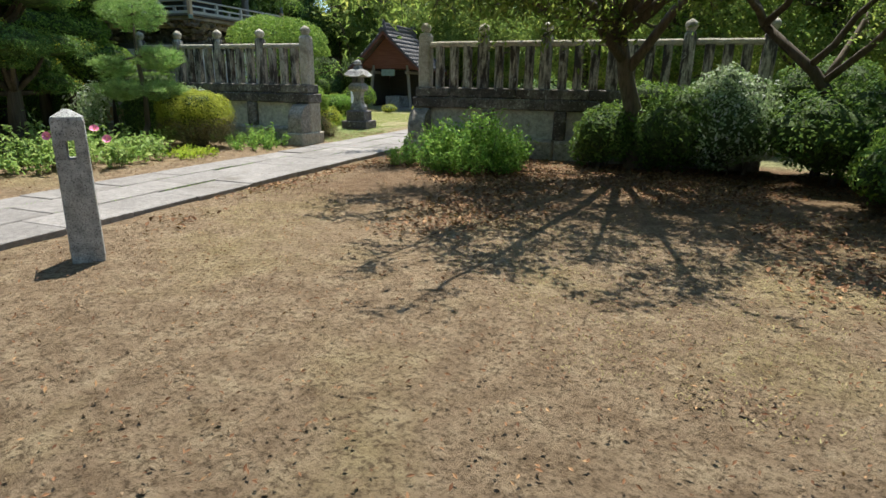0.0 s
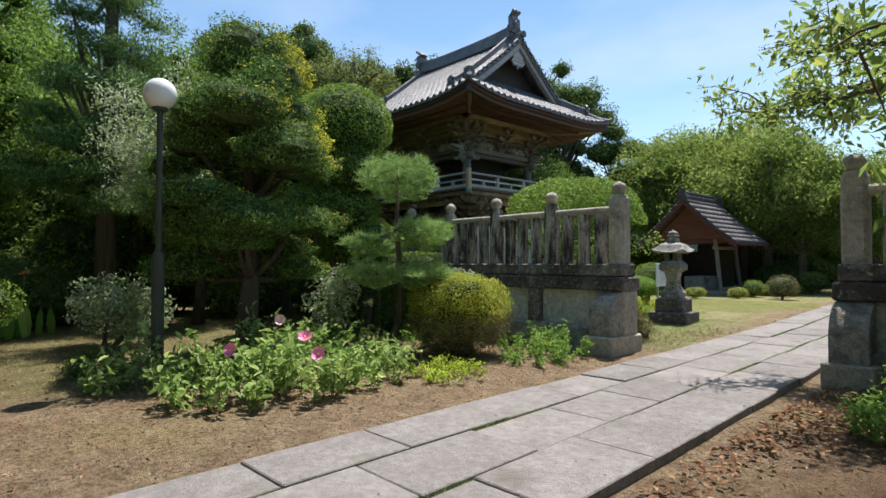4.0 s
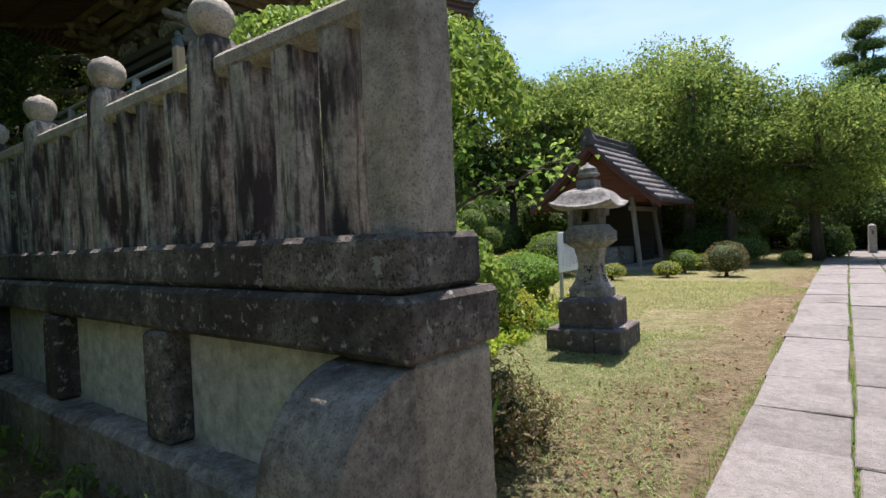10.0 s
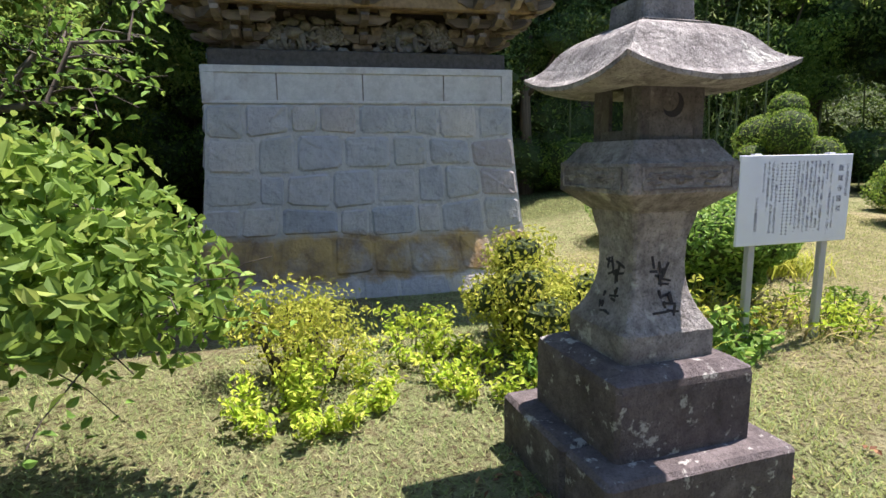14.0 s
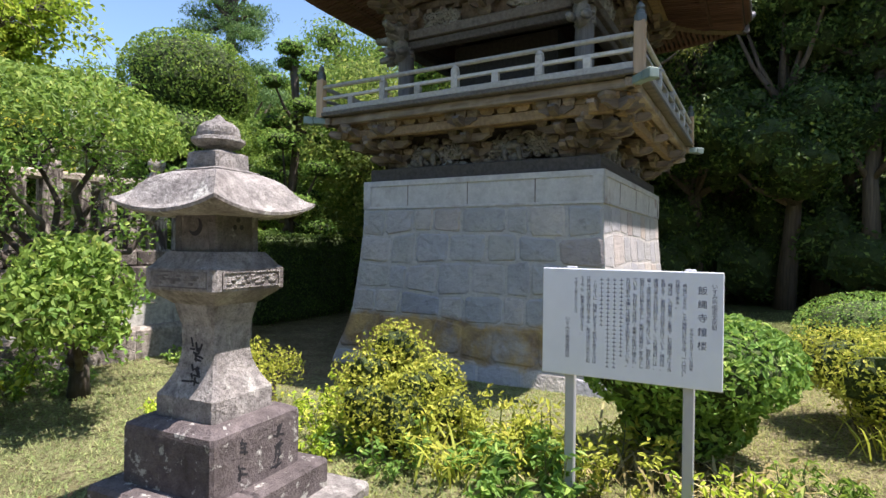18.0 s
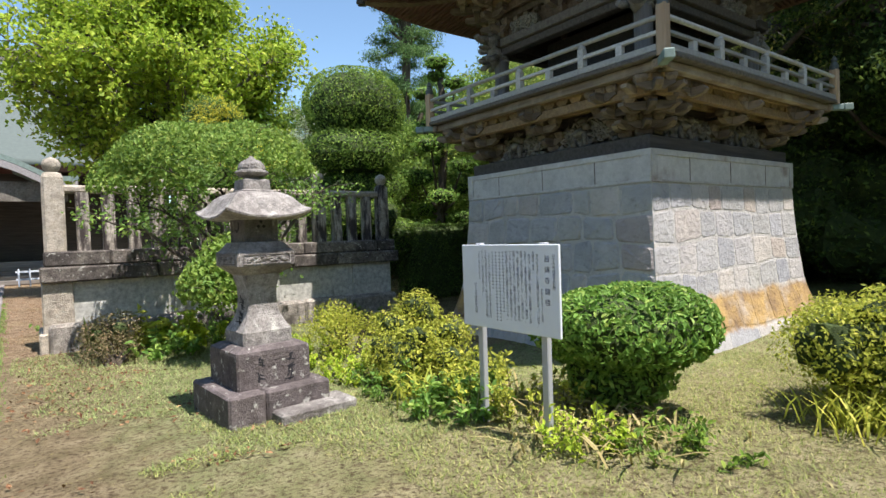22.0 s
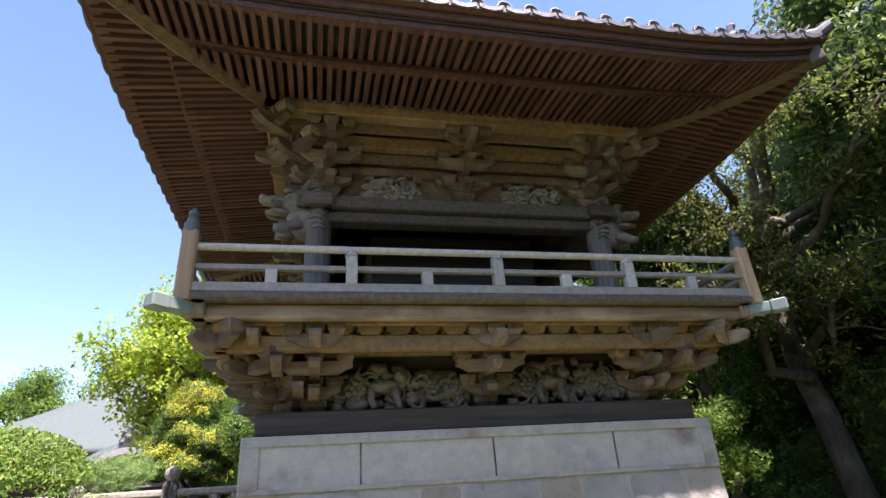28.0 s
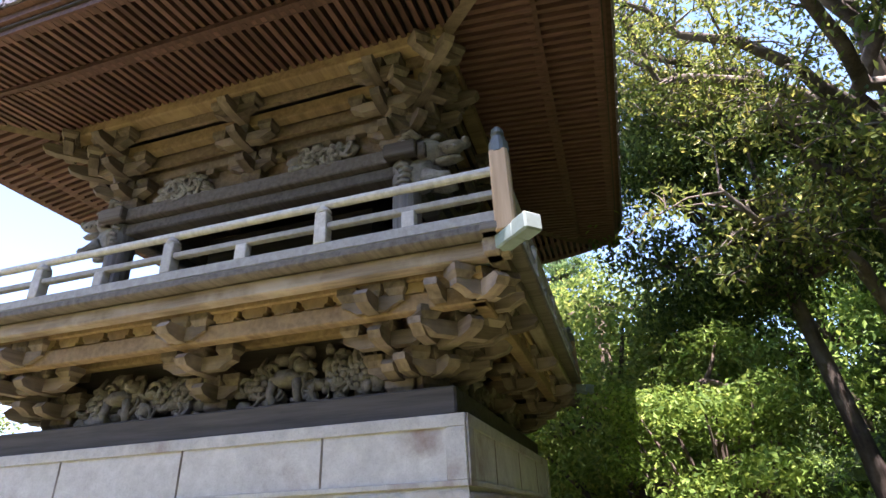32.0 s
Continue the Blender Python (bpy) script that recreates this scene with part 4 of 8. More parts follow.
# ---- small tiled pavilion ----
def pavilion():
    cx, cy, z0 = -12.95, 30.2, 0.12
    t = thing("wooden_pavilion", (cx, cy, z0), "small open pavilion with red-brown gables and a grey tile roof", "pavilion")
    hx, hy, ze, zr = 2.15, 1.85, 2.28 - z0, 4.25 - z0
    part("platform", Shape().box(-1.4, -1.35, -0.1, 1.4, 1.35, 0.14, 0.02), OLD_WOOD, t, "low timber platform")
    for sx in (-1, 1):
        for sy in (-1, 1):
            part("post", Shape().tube([(sx * 1.25, sy * 1.12, 0.1), (sx * 1.0, sy * 1.02, ze + 0.3)], 0.085, 10), OLD_WOOD_V, t)
        part("tie_beam", Shape().box(sx * 1.04 - 0.05, -1.3, ze - 0.25, sx * 1.04 + 0.05, 1.3, ze - 0.1, 0.01), OLD_WOOD, t)
        part("low_beam", Shape().box(sx * 1.22 - 0.04, -1.1, 0.2, sx * 1.22 + 0.04, 1.1, 0.3, 0.01), OLD_WOOD, t)
    for sy in (-1, 1):
        part("tie_beam", Shape().box(-1.5, sy * 1.02 - 0.05, ze + 0.02, 1.5, sy * 1.02 + 0.05, ze + 0.2, 0.01), RED_WOOD, t)
        part("gable_wall", Shape().prism([(-1.65, ze + 0.2), (1.65, ze + 0.2), (0, zr - 0.15)], 1, sy * 1.1 - 0.03, sy * 1.1 + 0.03), RED_WOOD, t, "faded red gable boards")
    part("board_wall", Shape().box(-1.05, 0.98, 0.14, 1.0, 1.04, ze, 0.01), DARK_WOOD, t)
    part("board_wall", Shape().box(-1.12, -1.0, 0.14, -1.06, 1.0, ze, 0.01), DARK_WOOD, t)
    part("stone_basin", Shape().box(-0.45, -0.8, 0.14, 0.4, 0.8, 0.75, 0.04), LANTERN, t)
    part("notice", Shape().box(-0.5, -1.14, ze - 0.35, 0.3, -1.11, ze - 0.02, 0.004), COPPER, t, "small green notice")
    def zs(d):
        return zr - (zr - ze) * (d / hx) * (1.16 - 0.16 * d / hx)
    rm = Shape()
    for sx in (-1, 1):
        for k in range(6):
            a, b = hx * k / 6, hx * (k + 1) / 6
            rm.add([(sx * a, -hy, zs(a)), (sx * a, hy, zs(a)), (sx * b, hy, zs(b)), (sx * b, -hy, zs(b)), (sx * a, -hy, zs(a) - 0.07), (sx * a, hy, zs(a) - 0.07), (sx * b, hy, zs(b) - 0.07), (sx * b, -hy, zs(b) - 0.07)],
                   [(0, 1, 2, 3), (7, 6, 5, 4), (0, 3, 7, 4), (1, 5, 6, 2), (3, 2, 6, 7)])
    bed = part("pan_tiles", rm, PAV_TILE, t)
    for sx in (-1, 1):
        row = Shape()
        m = 9
        for k in range(m):
            a, b = hx * (k + 1) / m + 0.02, hx * k / m
            row.tube([(sx * b, 0, zs(b) + 0.02), (sx * a, 0, zs(a) + 0.012)], [0.05, 0.062], 8)
        me = row.mesh("roll_tile", True)
        for j in range(17):
            part("roll_tile", me, PAV_TILE, bed, m=pose(0, -hy + 0.06 + j * (2 * hy - 0.12) / 16, 0))
        for sy in (-1, 1):
            part("barge_board", Shape().prism([(sx * d, zs(d) - 0.08) for d in np.linspace(0, hx, 7)] + [(sx * d, zs(d) - 0.24) for d in np.linspace(hx, 0, 7)], 1, sy * hy - 0.03, sy * hy + 0.03), RED_WOOD, t)
    for k in range(12):
        y = -hy + 0.25 + k * (2 * hy - 0.5) / 11
        rf = Shape()
        for sx in (-1, 1):
            rf.tube([(0, y, zr - 0.12), (sx * hx * 0.97, y, ze - 0.11)], 0.035, 4)
        part("rafter", rf, RED_WOOD, t)
    part("ridge", Shape().box(-0.11, -hy - 0.02, zr - 0.06, 0.11, hy + 0.02, zr + 0.14, 0.02).box(-0.07, -hy - 0.02, zr + 0.14, 0.07, hy + 0.02, zr + 0.24, 0.02).tube([(0, -hy - 0.04, zr + 0.27), (0, hy + 0.04, zr + 0.27)], 0.065, 10), PAV_TILE, t, "stacked ridge tiles")
    for sy in (-1, 1):
        part("ridge_end_tile", Shape().prism([(-0.2, zr - 0.1), (0.2, zr - 0.1), (0.24, zr + 0.05), (0.16, zr + 0.22), (0.12, zr + 0.4), (0, zr + 0.46), (-0.12, zr + 0.4), (-0.16, zr + 0.22), (-0.24, zr + 0.05)], 1, sy * (hy + 0.04) - 0.05, sy * (hy + 0.04) + 0.05), PAV_TILE, t, "ornamental end tile")


pavilion()


# ---- bell tower ----
TX, TY = -15.36, 17.52
HX, HY = 3.44, 3.22
GX = 2.0


def eave_lift(u):
    """How far the eaves sweep up at a share u of the way from the middle to the corner."""
    return 0.22 * max(0.0, (abs(u) - 0.42) / 0.58) ** 2.2


def roof_z(e):
    return 5.80 + 0.62 * e + 0.041 * e * e


def north_point(x, e):
    """A point of the north roof slope, e metres in from the eave."""
    fade = max(0.0, 1 - e / 2.2) ** 1.3
    return Vector((x, HY - e, roof_z(e) + eave_lift(x / HX) * fade))


def east_point(y, e):
    fade = max(0.0, 1 - e / 2.2) ** 1.3
    return Vector((HX - e, y, roof_z(e) + eave_lift(y / HY) * fade))


def quarter(k):
    return pose(0, 0, 0, 0, 0, 90 * k)


def podium(t):
    prof = [(-0.24, 0.35), (0.05, 0.265), (0.55, 0.125), (0.92, 0.085), (1.33, 0.045), (1.72, 0.015), (2.10, 0.0)]
    def off(z):
        return float(np.interp(z, [p[0] for p in prof], [p[1] for p in prof]))
    hx, hy = 2.04, 1.81
    core = Shape()
    zs = np.linspace(-0.3, 2.10, 14)
    core.rings([[(sx * (hx + off(z) - 0.003), sy * (hy + off(z) - 0.003), z) for sx, sy in ((-1, -1), (1, -1), (1, 1), (-1, 1))] for z in zs])
    base = part("podium", core, MORTAR, t, "battered stone podium with pale mortar joints")
    g = random.Random(11)
    far = Shape()
    for face in range(4):
        w, depth = (hy, hx) if face in (0, 2) else (hx, hy)
        turn = quarter((0, 1, 2, 3)[face])
        for c in range(6):
            z0, z1 = prof[c][0] + 0.008, prof[c + 1][0] - 0.008
            wide = w + off((z0 + z1) / 2)
            count = max(5, round(2 * wide / (0.62 if c < 1 else 0.44 if c > 4 else 0.5)))
            cuts = [-1 + 2 * (k + (g.uniform(-0.28, 0.28) if 0 < k < count else 0)) / count for k in range(count + 1)]
            def wave(u, c):
                return 0.035 * math.sin(3.1 * u + 1.7 * c + face) + 0.02 * math.sin(9.0 * u + 2.3 * c + 2 * face) if 0 < c < 6 else 0.0
            for a, b in zip(cuts, cuts[1:]):
                def at(u, v, out):
                    """A point at share u across the face and v up this course."""
                    lo, hi = z0 + wave(u, c), z1 + wave(u, c + 1)
                    z = lo + (hi - lo) * v
                    return (depth + off(z) + out, u * (w + off(z)), z)
                bul = g.uniform(0.001, 0.004) if face == 1 else g.uniform(0.008, 0.022)
                gap = (0.005 if face == 1 else 0.012) / wide
                um, du = (a + b) / 2, (b - a) / 2 - gap
                turn_by = [(-1, -0.78), (-0.85, -1), (0.85, -1), (1, -0.8), (1, 0.8), (0.85, 1), (-0.85, 1), (-1, 0.78)]
                j = [(g.uniform(0.93, 1.0), g.uniform(0.88, 1.0)) for _ in range(8)]
                def ring(k, out):
                    return [at(um + du * p * q[0] * k, 0.5 + 0.5 * r * q[1] * k, out * o) for (p, r), q, o in zip(turn_by, j, tilts)]
                tilts = [1 + g.uniform(-0.5, 0.5) for _ in range(8)]
                back, rim, top = ring(1.0, -0.05), ring(1.0, 0.0), ring(0.94 if face == 1 else 0.89, bul)
                mid = at(um + du * g.uniform(-0.3, 0.3), 0.5 + g.uniform(-0.15, 0.15), bul * 1.5)
                vs = [tuple(turn @ Vector(q)) for q in back + rim + top + [mid]]
                fs = [(i + o, (i + 1) % 8 + o, (i + 1) % 8 + o + 8, i + o + 8) for o in (0, 8) for i in range(8)] + [(16 + i, 16 + (i + 1) % 8, 24) for i in range(8)]
                if face in (0, 1):
                    part("stone", Shape().add(vs, fs), PODIUM, base)
                else:
                    far.add(vs, fs)
    tagged(part("stones", far, PODIUM, base), kind="stuff")
    cap = part("podium_cap", Shape().box(-hx, -hy, 2.10, hx, hy, 2.52, 0.012), CAP, t, "pale stone cap with recessed panels and rusty stains")
    for face in range(4):
        w, d = (hy, hx) if face in (0, 2) else (hx, hy)
        s = Shape()
        s.box(d, -w, 2.44, d + 0.016, w, 2.519, 0.004).box(d, -w, 2.101, d + 0.016, w, 2.135, 0.004)
        for u in (-1, 1):
            s.box(d, u * w, 2.135, d + 0.016, u * (w - 0.13), 2.44, 0.004)
        part("panel_frame", s, CAP, cap, m=quarter(face))
        for u in (-0.56, -0.02, 0.52):
            part("panel_joint", Shape().box(d - 0.01, u * w - 0.008, 2.136, d + 0.004, u * w + 0.008, 2.439, 0.002), SILL_STONE, cap, "dark joint between cap panels", m=quarter(face))
    part("sill", Shape().box(-1.97, -1.75, 2.52, 1.97, 1.75, 2.71, 0.015), SILL, t, "dark timber sill")


def bracket_meshes():
    """Boat-shaped arms and bearing blocks, shared by all the bracket clusters."""
    def arm(ln, h, w):
        o = [(-ln / 2, h), (ln / 2, h), (ln / 2, h * 0.55)] + [(ln / 2 - 0.11 * math.sin(a) - 0.0, h * 0.55 * (1 - math.sin(a) ** 1.5)) for a in np.linspace(0.2, 1.57, 5)]
        o += [(-q[0], q[1]) for q in reversed(o[3:])] + [(-ln / 2, h * 0.55)]
        return Shape().prism(o, 1, -w / 2, w / 2)
    block = Shape().square([(0.05, 0.0), (0.075, 0.04), (0.075, 0.085)], b=0.05).mesh("bearing_block")
    return arm(0.44, 0.10, 0.085).mesh("bracket_arm"), arm(0.62, 0.10, 0.085).mesh("bracket_arm"), block


def cluster(t, name, x, y, z, turn, steps, reach, lift, arms, corner=False):
    """A stepped cluster of arms and blocks that grows outward along its local +x."""
    short, long, block = arms
    c = part(name, Shape().square([(0.07, 0.0), (0.11, 0.05), (0.11, 0.11)], b=0.05), BRACKET, t, m=pose(x, y, z, 0, 0, turn))
    for k in range(steps):
        zz = 0.09 + lift * k
        out = reach * (k + 0.5)
        part("nose_arm", Shape().prism([(-0.25, 0.0), (out + 0.10, 0.0), (out + 0.20, 0.025), (out + 0.235, 0.07), (out + 0.2, 0.11), (-0.25, 0.11)], 1, -0.045, 0.045), BRACKET, c, m=pose(0, 0, zz))
        me = long if k % 2 else short
        part("bracket_arm", me, BRACKET, c, m=pose(out, 0, zz + 0.012, 0, 0, 90))
        w = 0.25 if k % 2 else 0.17
        for u in (-w, 0, w):
            part("bearing_block", block, BRACKET, c, m=pose(out, u, zz + 0.105))
        if corner:
            part("bracket_arm", short, BRACKET, c, m=pose(out * 0.75, 0.2, zz + 0.012, 0, 0, 45))
            part("bracket_arm", short, BRACKET, c, m=pose(out * 0.75, -0.2, zz + 0.012, 0, 0, -45))
    return c


def carved_panel(w, h, seed, kind):
    """A deep relief of curls, petals and lumps, filling w by h, facing local +x."""
    g = random.Random(seed)
    s = Shape()
    for _ in range(int(70 * w)):
        y, z = g.uniform(-w / 2, w / 2), g.betavariate(1.4, 1.9) * h
        if z > h * (1.02 - 0.55 * abs(2 * y / w) ** 2):
            continue
        r = g.uniform(0.025, 0.07)
        s.ball((g.uniform(0.0, 0.07), y, z), (r * 0.8, r * g.uniform(0.8, 1.7), r), 8, None, 0.4)
    if kind == "beast":
        for q, k in ((-0.12, 0.8),):
            s.ball((0.09, q * w, h * 0.45), (0.09, 0.15 * k, 0.09 * k), 12, None, 0.5)
            s.ball((0.12, q * w + 0.17 * k, h * 0.62), (0.08, 0.075 * k, 0.075 * k), 10, None, 0.4)
            for u in (-0.1, 0.09):
                s.tube([(0.1, q * w + u, h * 0.42), (0.12, q * w + u * 1.2, h * 0.2), (0.12, q * w + u * 1.1 + 0.03, 0.02)], [0.045, 0.03, 0.035], 8)
            s.tube([(0.07, q * w - 0.15, h * 0.5), (0.09, q * w - 0.24, h * 0.66), (0.08, q * w - 0.19, h * 0.85)], [0.03, 0.028, 0.012], 8)
    for q in (-0.3, 0.22, 0.36) if kind == "beast" else (-0.2, 0.2):
        for ring, count, r in ((0, 1, 0.03), (1, 6, 0.045), (2, 8, 0.05)):
            for k in range(count):
                a = 6.28 * k / count + ring
                s.ball((0.13 - 0.025 * ring, q * w + 0.045 * ring * math.cos(a), h * 0.42 + 0.045 * ring * math.sin(a)), (0.018, r * 0.75, r * 0.75), 7, None, 0.3)
    for _ in range(int(22 * w)):
        y, z, r = g.uniform(-w * 0.42, w * 0.42), g.uniform(0.15, 0.7) * h, g.uniform(0.05, 0.11)
        a0 = g.uniform(0, 6.3)
        s.tube([(0.08 + 0.02 * math.sin(q), y + r * (1 - q / 9) * math.cos(a0 + q), z + r * (1 - q / 9) * math.sin(a0 + q)) for q in np.linspace(0, 5.5, 9)], [0.022 - 0.0015 * k for k in range(9)], 6)
    return s


def beast_head():
    """A carved head on a post's shoulder, one plain shape."""
    s = Shape()
    s.ball((-0.02, 0, 0.19), (0.15, 0.095, 0.125), 16, None, 0.2)
    s.ball((0.15, 0, 0.205), (0.115, 0.07, 0.05), 12, None, 0.25)
    s.ball((0.245, 0, 0.225), (0.035, 0.055, 0.04), 10, None, 0.2)
    s.ball((0.13, 0, 0.105), (0.10, 0.055, 0.024), 12, None, 0.2)
    s.ball((-0.05, 0, 0.02), (0.13, 0.09, 0.15), 14, None, 0.25)
    for u in (-1, 1):
        s.ball((0.075, u * 0.06, 0.275), (0.04, 0.03, 0.022), 8)
        s.tube([(-0.03, u * 0.08, 0.28), (-0.07, u * 0.12, 0.33), (-0.12, u * 0.13, 0.31)], [0.03, 0.025, 0.008], 7)
        s.tube([(0.0, u * 0.075, -0.02), (0.10, u * 0.08, -0.07), (0.16, u * 0.075, -0.065)], [0.05, 0.04, 0.035], 8)
        for k in range(9):
            z, x = 0.30 - 0.045 * k, -0.07 - 0.012 * (k % 3)
            s.tube([(x, u * 0.085, z), (x - 0.04, u * 0.11, z + 0.012), (x - 0.075, u * 0.10, z - 0.012), (x - 0.06, u * 0.095, z - 0.03)], [0.020, 0.019, 0.015, 0.007], 6)
        for k in range(4):
            s.tube([(0.05 + 0.045 * k, u * 0.06, 0.185), (0.055 + 0.045 * k, u * 0.062, 0.155)], [0.011, 0.004], 5)
    return s.mesh("beast_head", True)


def tower_body(t):
    arms = bracket_meshes()
    # dark wood colour carries the shade of the recess between the brackets
    part("lower_core", Shape().box(-1.68, -1.45, 2.71, 1.68, 1.45, 3.5, 0.0), DARK_WOOD, t, "boarding behind the brackets, darkened for the recess shade")
    # lower brackets, carvings and balcony
    for face in range(4):
        w, d = (1.45, 1.68) if face in (0, 2) else (1.68, 1.45)
        q = quarter(face)
        at = q @ Vector((d + 0.03, 0, 0))
        cluster(t, "bracket_cluster", at.x, at.y, 2.72, 90 * face, 3, 0.22, 0.17, arms)
        cr = q @ Vector((d + 0.02, w + 0.02, 0))
        cluster(t, "corner_bracket_cluster", cr.x, cr.y, 2.72, 90 * face + 45, 3, 0.32, 0.17, arms, True)
        for sgn in (-1, 1):
            ce = q @ Vector((d + 0.04, sgn * (w - 0.16), 0))
            cluster(t, "bracket_cluster", ce.x, ce.y, 2.72, 90 * face, 3, 0.22, 0.17, arms)
            part("carved_panel", carved_panel(w * 0.74, 0.47, face * 2 + (sgn > 0), "beast"), CARVING, t, "deep carved relief of beasts and peonies", True,
                 m=q @ pose(d + 0.06, sgn * w * 0.46, 2.71))
        part("lower_beam", Shape().box(d + 0.08, -w - 0.25, 3.20, d + 0.18, w + 0.25, 3.31, 0.01), BEAM, t, m=q)
        part("middle_beam", Shape().box(d + 0.30, -w - 0.45, 3.25, d + 0.40, w + 0.45, 3.36, 0.01), BEAM, t, m=q)
        bw = (2.29 if face in (0, 2) else 2.49)
        bd = (2.49 if face in (0, 2) else 2.29)
        n = round(2 * (w + 0.6) / 0.245)
        tooth = Shape().prism([(-0.072, 0.0), (0.072, 0.0), (0.078, 0.022), (0.098, 0.026), (0.102, 0.072), (-0.102, 0.072), (-0.098, 0.026), (-0.078, 0.022)], 0, -0.05, 0.05).mesh("dentil")
        part("soffit_board", Shape().box(d + 0.1, -w - 0.6, 3.405, bd - 0.15, w + 0.6, 3.43, 0.004), BEAM, t, m=q)
        for k in range(n + 1):
            part("dentil", tooth, BEAM, t, m=q @ pose(d + 0.555, -w - 0.6 + 2 * (w + 0.6) * k / n, 3.262))
        part("outer_beam", Shape().box(d + 0.50, -w - 0.6, 3.135, d + 0.60, w + 0.6, 3.26, 0.01), BEAM, t, m=q)
        part("cornice_strip", Shape().box(d + 0.49, -w - 0.62, 3.336, d + 0.63, w + 0.62, 3.40, 0.008), BEAM, t, m=q)
        part("fascia_beam", Shape().box(bd - 0.16, -bw, 3.345, bd - 0.05, bw, 3.458, 0.012), OLD_TAN, t, m=q)
        part("floor_edge", Shape().box(bd - 0.16, -bw - 0.06, 3.462, bd + 0.05, bw + 0.06, 3.525, 0.012), OLD_BROWN, t, m=q)
        part("bottom_rail", Shape().box(bd - 0.03, -bw, 3.527, bd + 0.04, bw, 3.605, 0.008), RAIL_WOOD, t, m=q)
        part("middle_rail", Shape().box(bd - 0.025, -bw, 3.715, bd + 0.03, bw, 3.758, 0.006), RAIL_WOOD, t, m=q)
        part("top_rail", Shape().tube([(bd, -bw, 3.91), (bd, bw, 3.91)], 0.031, 10), RAIL_WOOD, t, m=q)
        big = Shape().box(-0.045, -0.045, 3.6, 0.045, 0.045, 3.84, 0.006).lathe([(0.05, 3.84), (0.055, 3.855), (0.035, 3.885), (0.03, 3.9)], 12).mesh("rail_post")
        small = Shape().box(-0.035, -0.045, 3.6, 0.035, 0.045, 3.72, 0.006).mesh("rail_strut")
        gap = bw * 2 / 4
        for k in range(-1, 2):
            part("rail_post", big, RAIL_WOOD, t, m=q @ pose(bd, k * gap, 0))
        for k in range(4):
            part("rail_strut", small, RAIL_WOOD, t, m=q @ pose(bd, (k - 1.5) * gap, 0))
        cp = q @ Vector((bd, bw, 0))
        post = part("corner_post", Shape().square([(0.062, 3.46), (0.06, 4.03)], b=0.25), TAN_WOOD, t, "tan wooden corner post", m=pose(cp.x, cp.y, 0))
        part("finial", Shape().lathe([(0.066, 4.02), (0.066, 4.10), (0.05, 4.11), (0.05, 4.145), (0.03, 4.155), (0.045, 4.18), (0.04, 4.21), (0.008, 4.25)], 14), BRONZE, post, "dark bronze finial cap")
        part("corner_nose", Shape().box(-0.5, -0.055, 3.36, 0.12, 0.055, 3.458, 0.01).box(0.12, -0.062, 3.35, 0.26, 0.062, 3.462, 0.012), COPPER, t, "beam end cased in green copper", m=q @ pose(bd, bw, 0, 0, 0, 45))
    part("balcony_floor", Shape().box(-2.4, -2.22, 3.462, 2.4, 2.22, 3.50, 0.0), OLD_WOOD, t)
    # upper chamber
    # added box; its near-black colour stands for the open chamber's deep shade
    part("chamber_wall", Shape().box(-0.95, -0.85, 3.5, 0.95, 0.85, 4.75, 0.0), DARK_WOOD, t, "dark box added for the shade in the open bell chamber")
    head = beast_head()
    for sx in (-1, 1):
        for sy in (-1, 1):
            part("pillar", Shape().lathe([(0.125, 3.5), (0.125, 4.75)], 16), OLD_WOOD_V, t, m=pose(sx * 1.53, sy * 1.41, 0))
            for a in ((0 if sx > 0 else 180),) if sy > 0 else ((0 if sx > 0 else 180), -90):
                part("beast_head", head, HEAD_WOOD, t, "pale carved beast head", m=pose(sx * 1.53, sy * 1.41, 4.58, 0, 0, a) @ pose(0.19, 0, 0) @ Matrix.Diagonal((1.45, 1.2, 1.25, 1)))
    for face in range(4):
        w, d = (1.41, 1.53) if face in (0, 2) else (1.53, 1.41)
        q = quarter(face)
        part("lintel", Shape().box(d - 0.10, -w - 0.1, 4.60, d + 0.08, w + 0.1, 4.72, 0.015), OLD_BROWN, t, "heavy brown-grey lintel beam", m=q)
        part("plate", Shape().box(d - 0.14, -w - 0.22, 4.722, d + 0.15, w + 0.22, 4.86, 0.012), OLD_BROWN, t, m=q)
        part("frieze_board", Shape().box(d - 0.08, -w, 4.86, d + 0.01, w, 5.75, 0.0), BOARD, t, m=q)
        part("frieze_board", Shape().box(d + 0.14, -w - 0.25, 5.255, d + 0.18, w + 0.25, 5.37, 0.0), BOARD, t, m=q)
        part("frieze_board", Shape().box(d + 0.34, -w - 0.4, 5.495, d + 0.38, w + 0.4, 5.62, 0.0), BOARD, t, m=q)
        part("frieze_beam", Shape().box(d + 0.0, -w - 0.2, 5.16, d + 0.09, w + 0.2, 5.26, 0.01), BRACKET, t, m=q)
        part("frieze_beam", Shape().box(d + 0.2, -w - 0.35, 5.36, d + 0.30, w + 0.35, 5.50, 0.01), BEAM, t, m=q)
        part("eave_purlin", Shape().box(d + 0.40, -w - 0.55, 5.57, d + 0.55, w + 0.55, 5.73, 0.012), BEAM, t, m=q)
        for u in (-0.5, 0.5):
            part("flower_carving", carved_panel(0.62, 0.24, 40 + face + int(u * 4), "flower"), HEAD_WOOD, t, "pale carved peony spray", True, m=q @ pose(d + 0.05, u * w, 4.86))
        for u in (-1, 0, 1):
            at = q @ Vector((d + 0.02, u * (w - 0.10 if u else 0), 0))
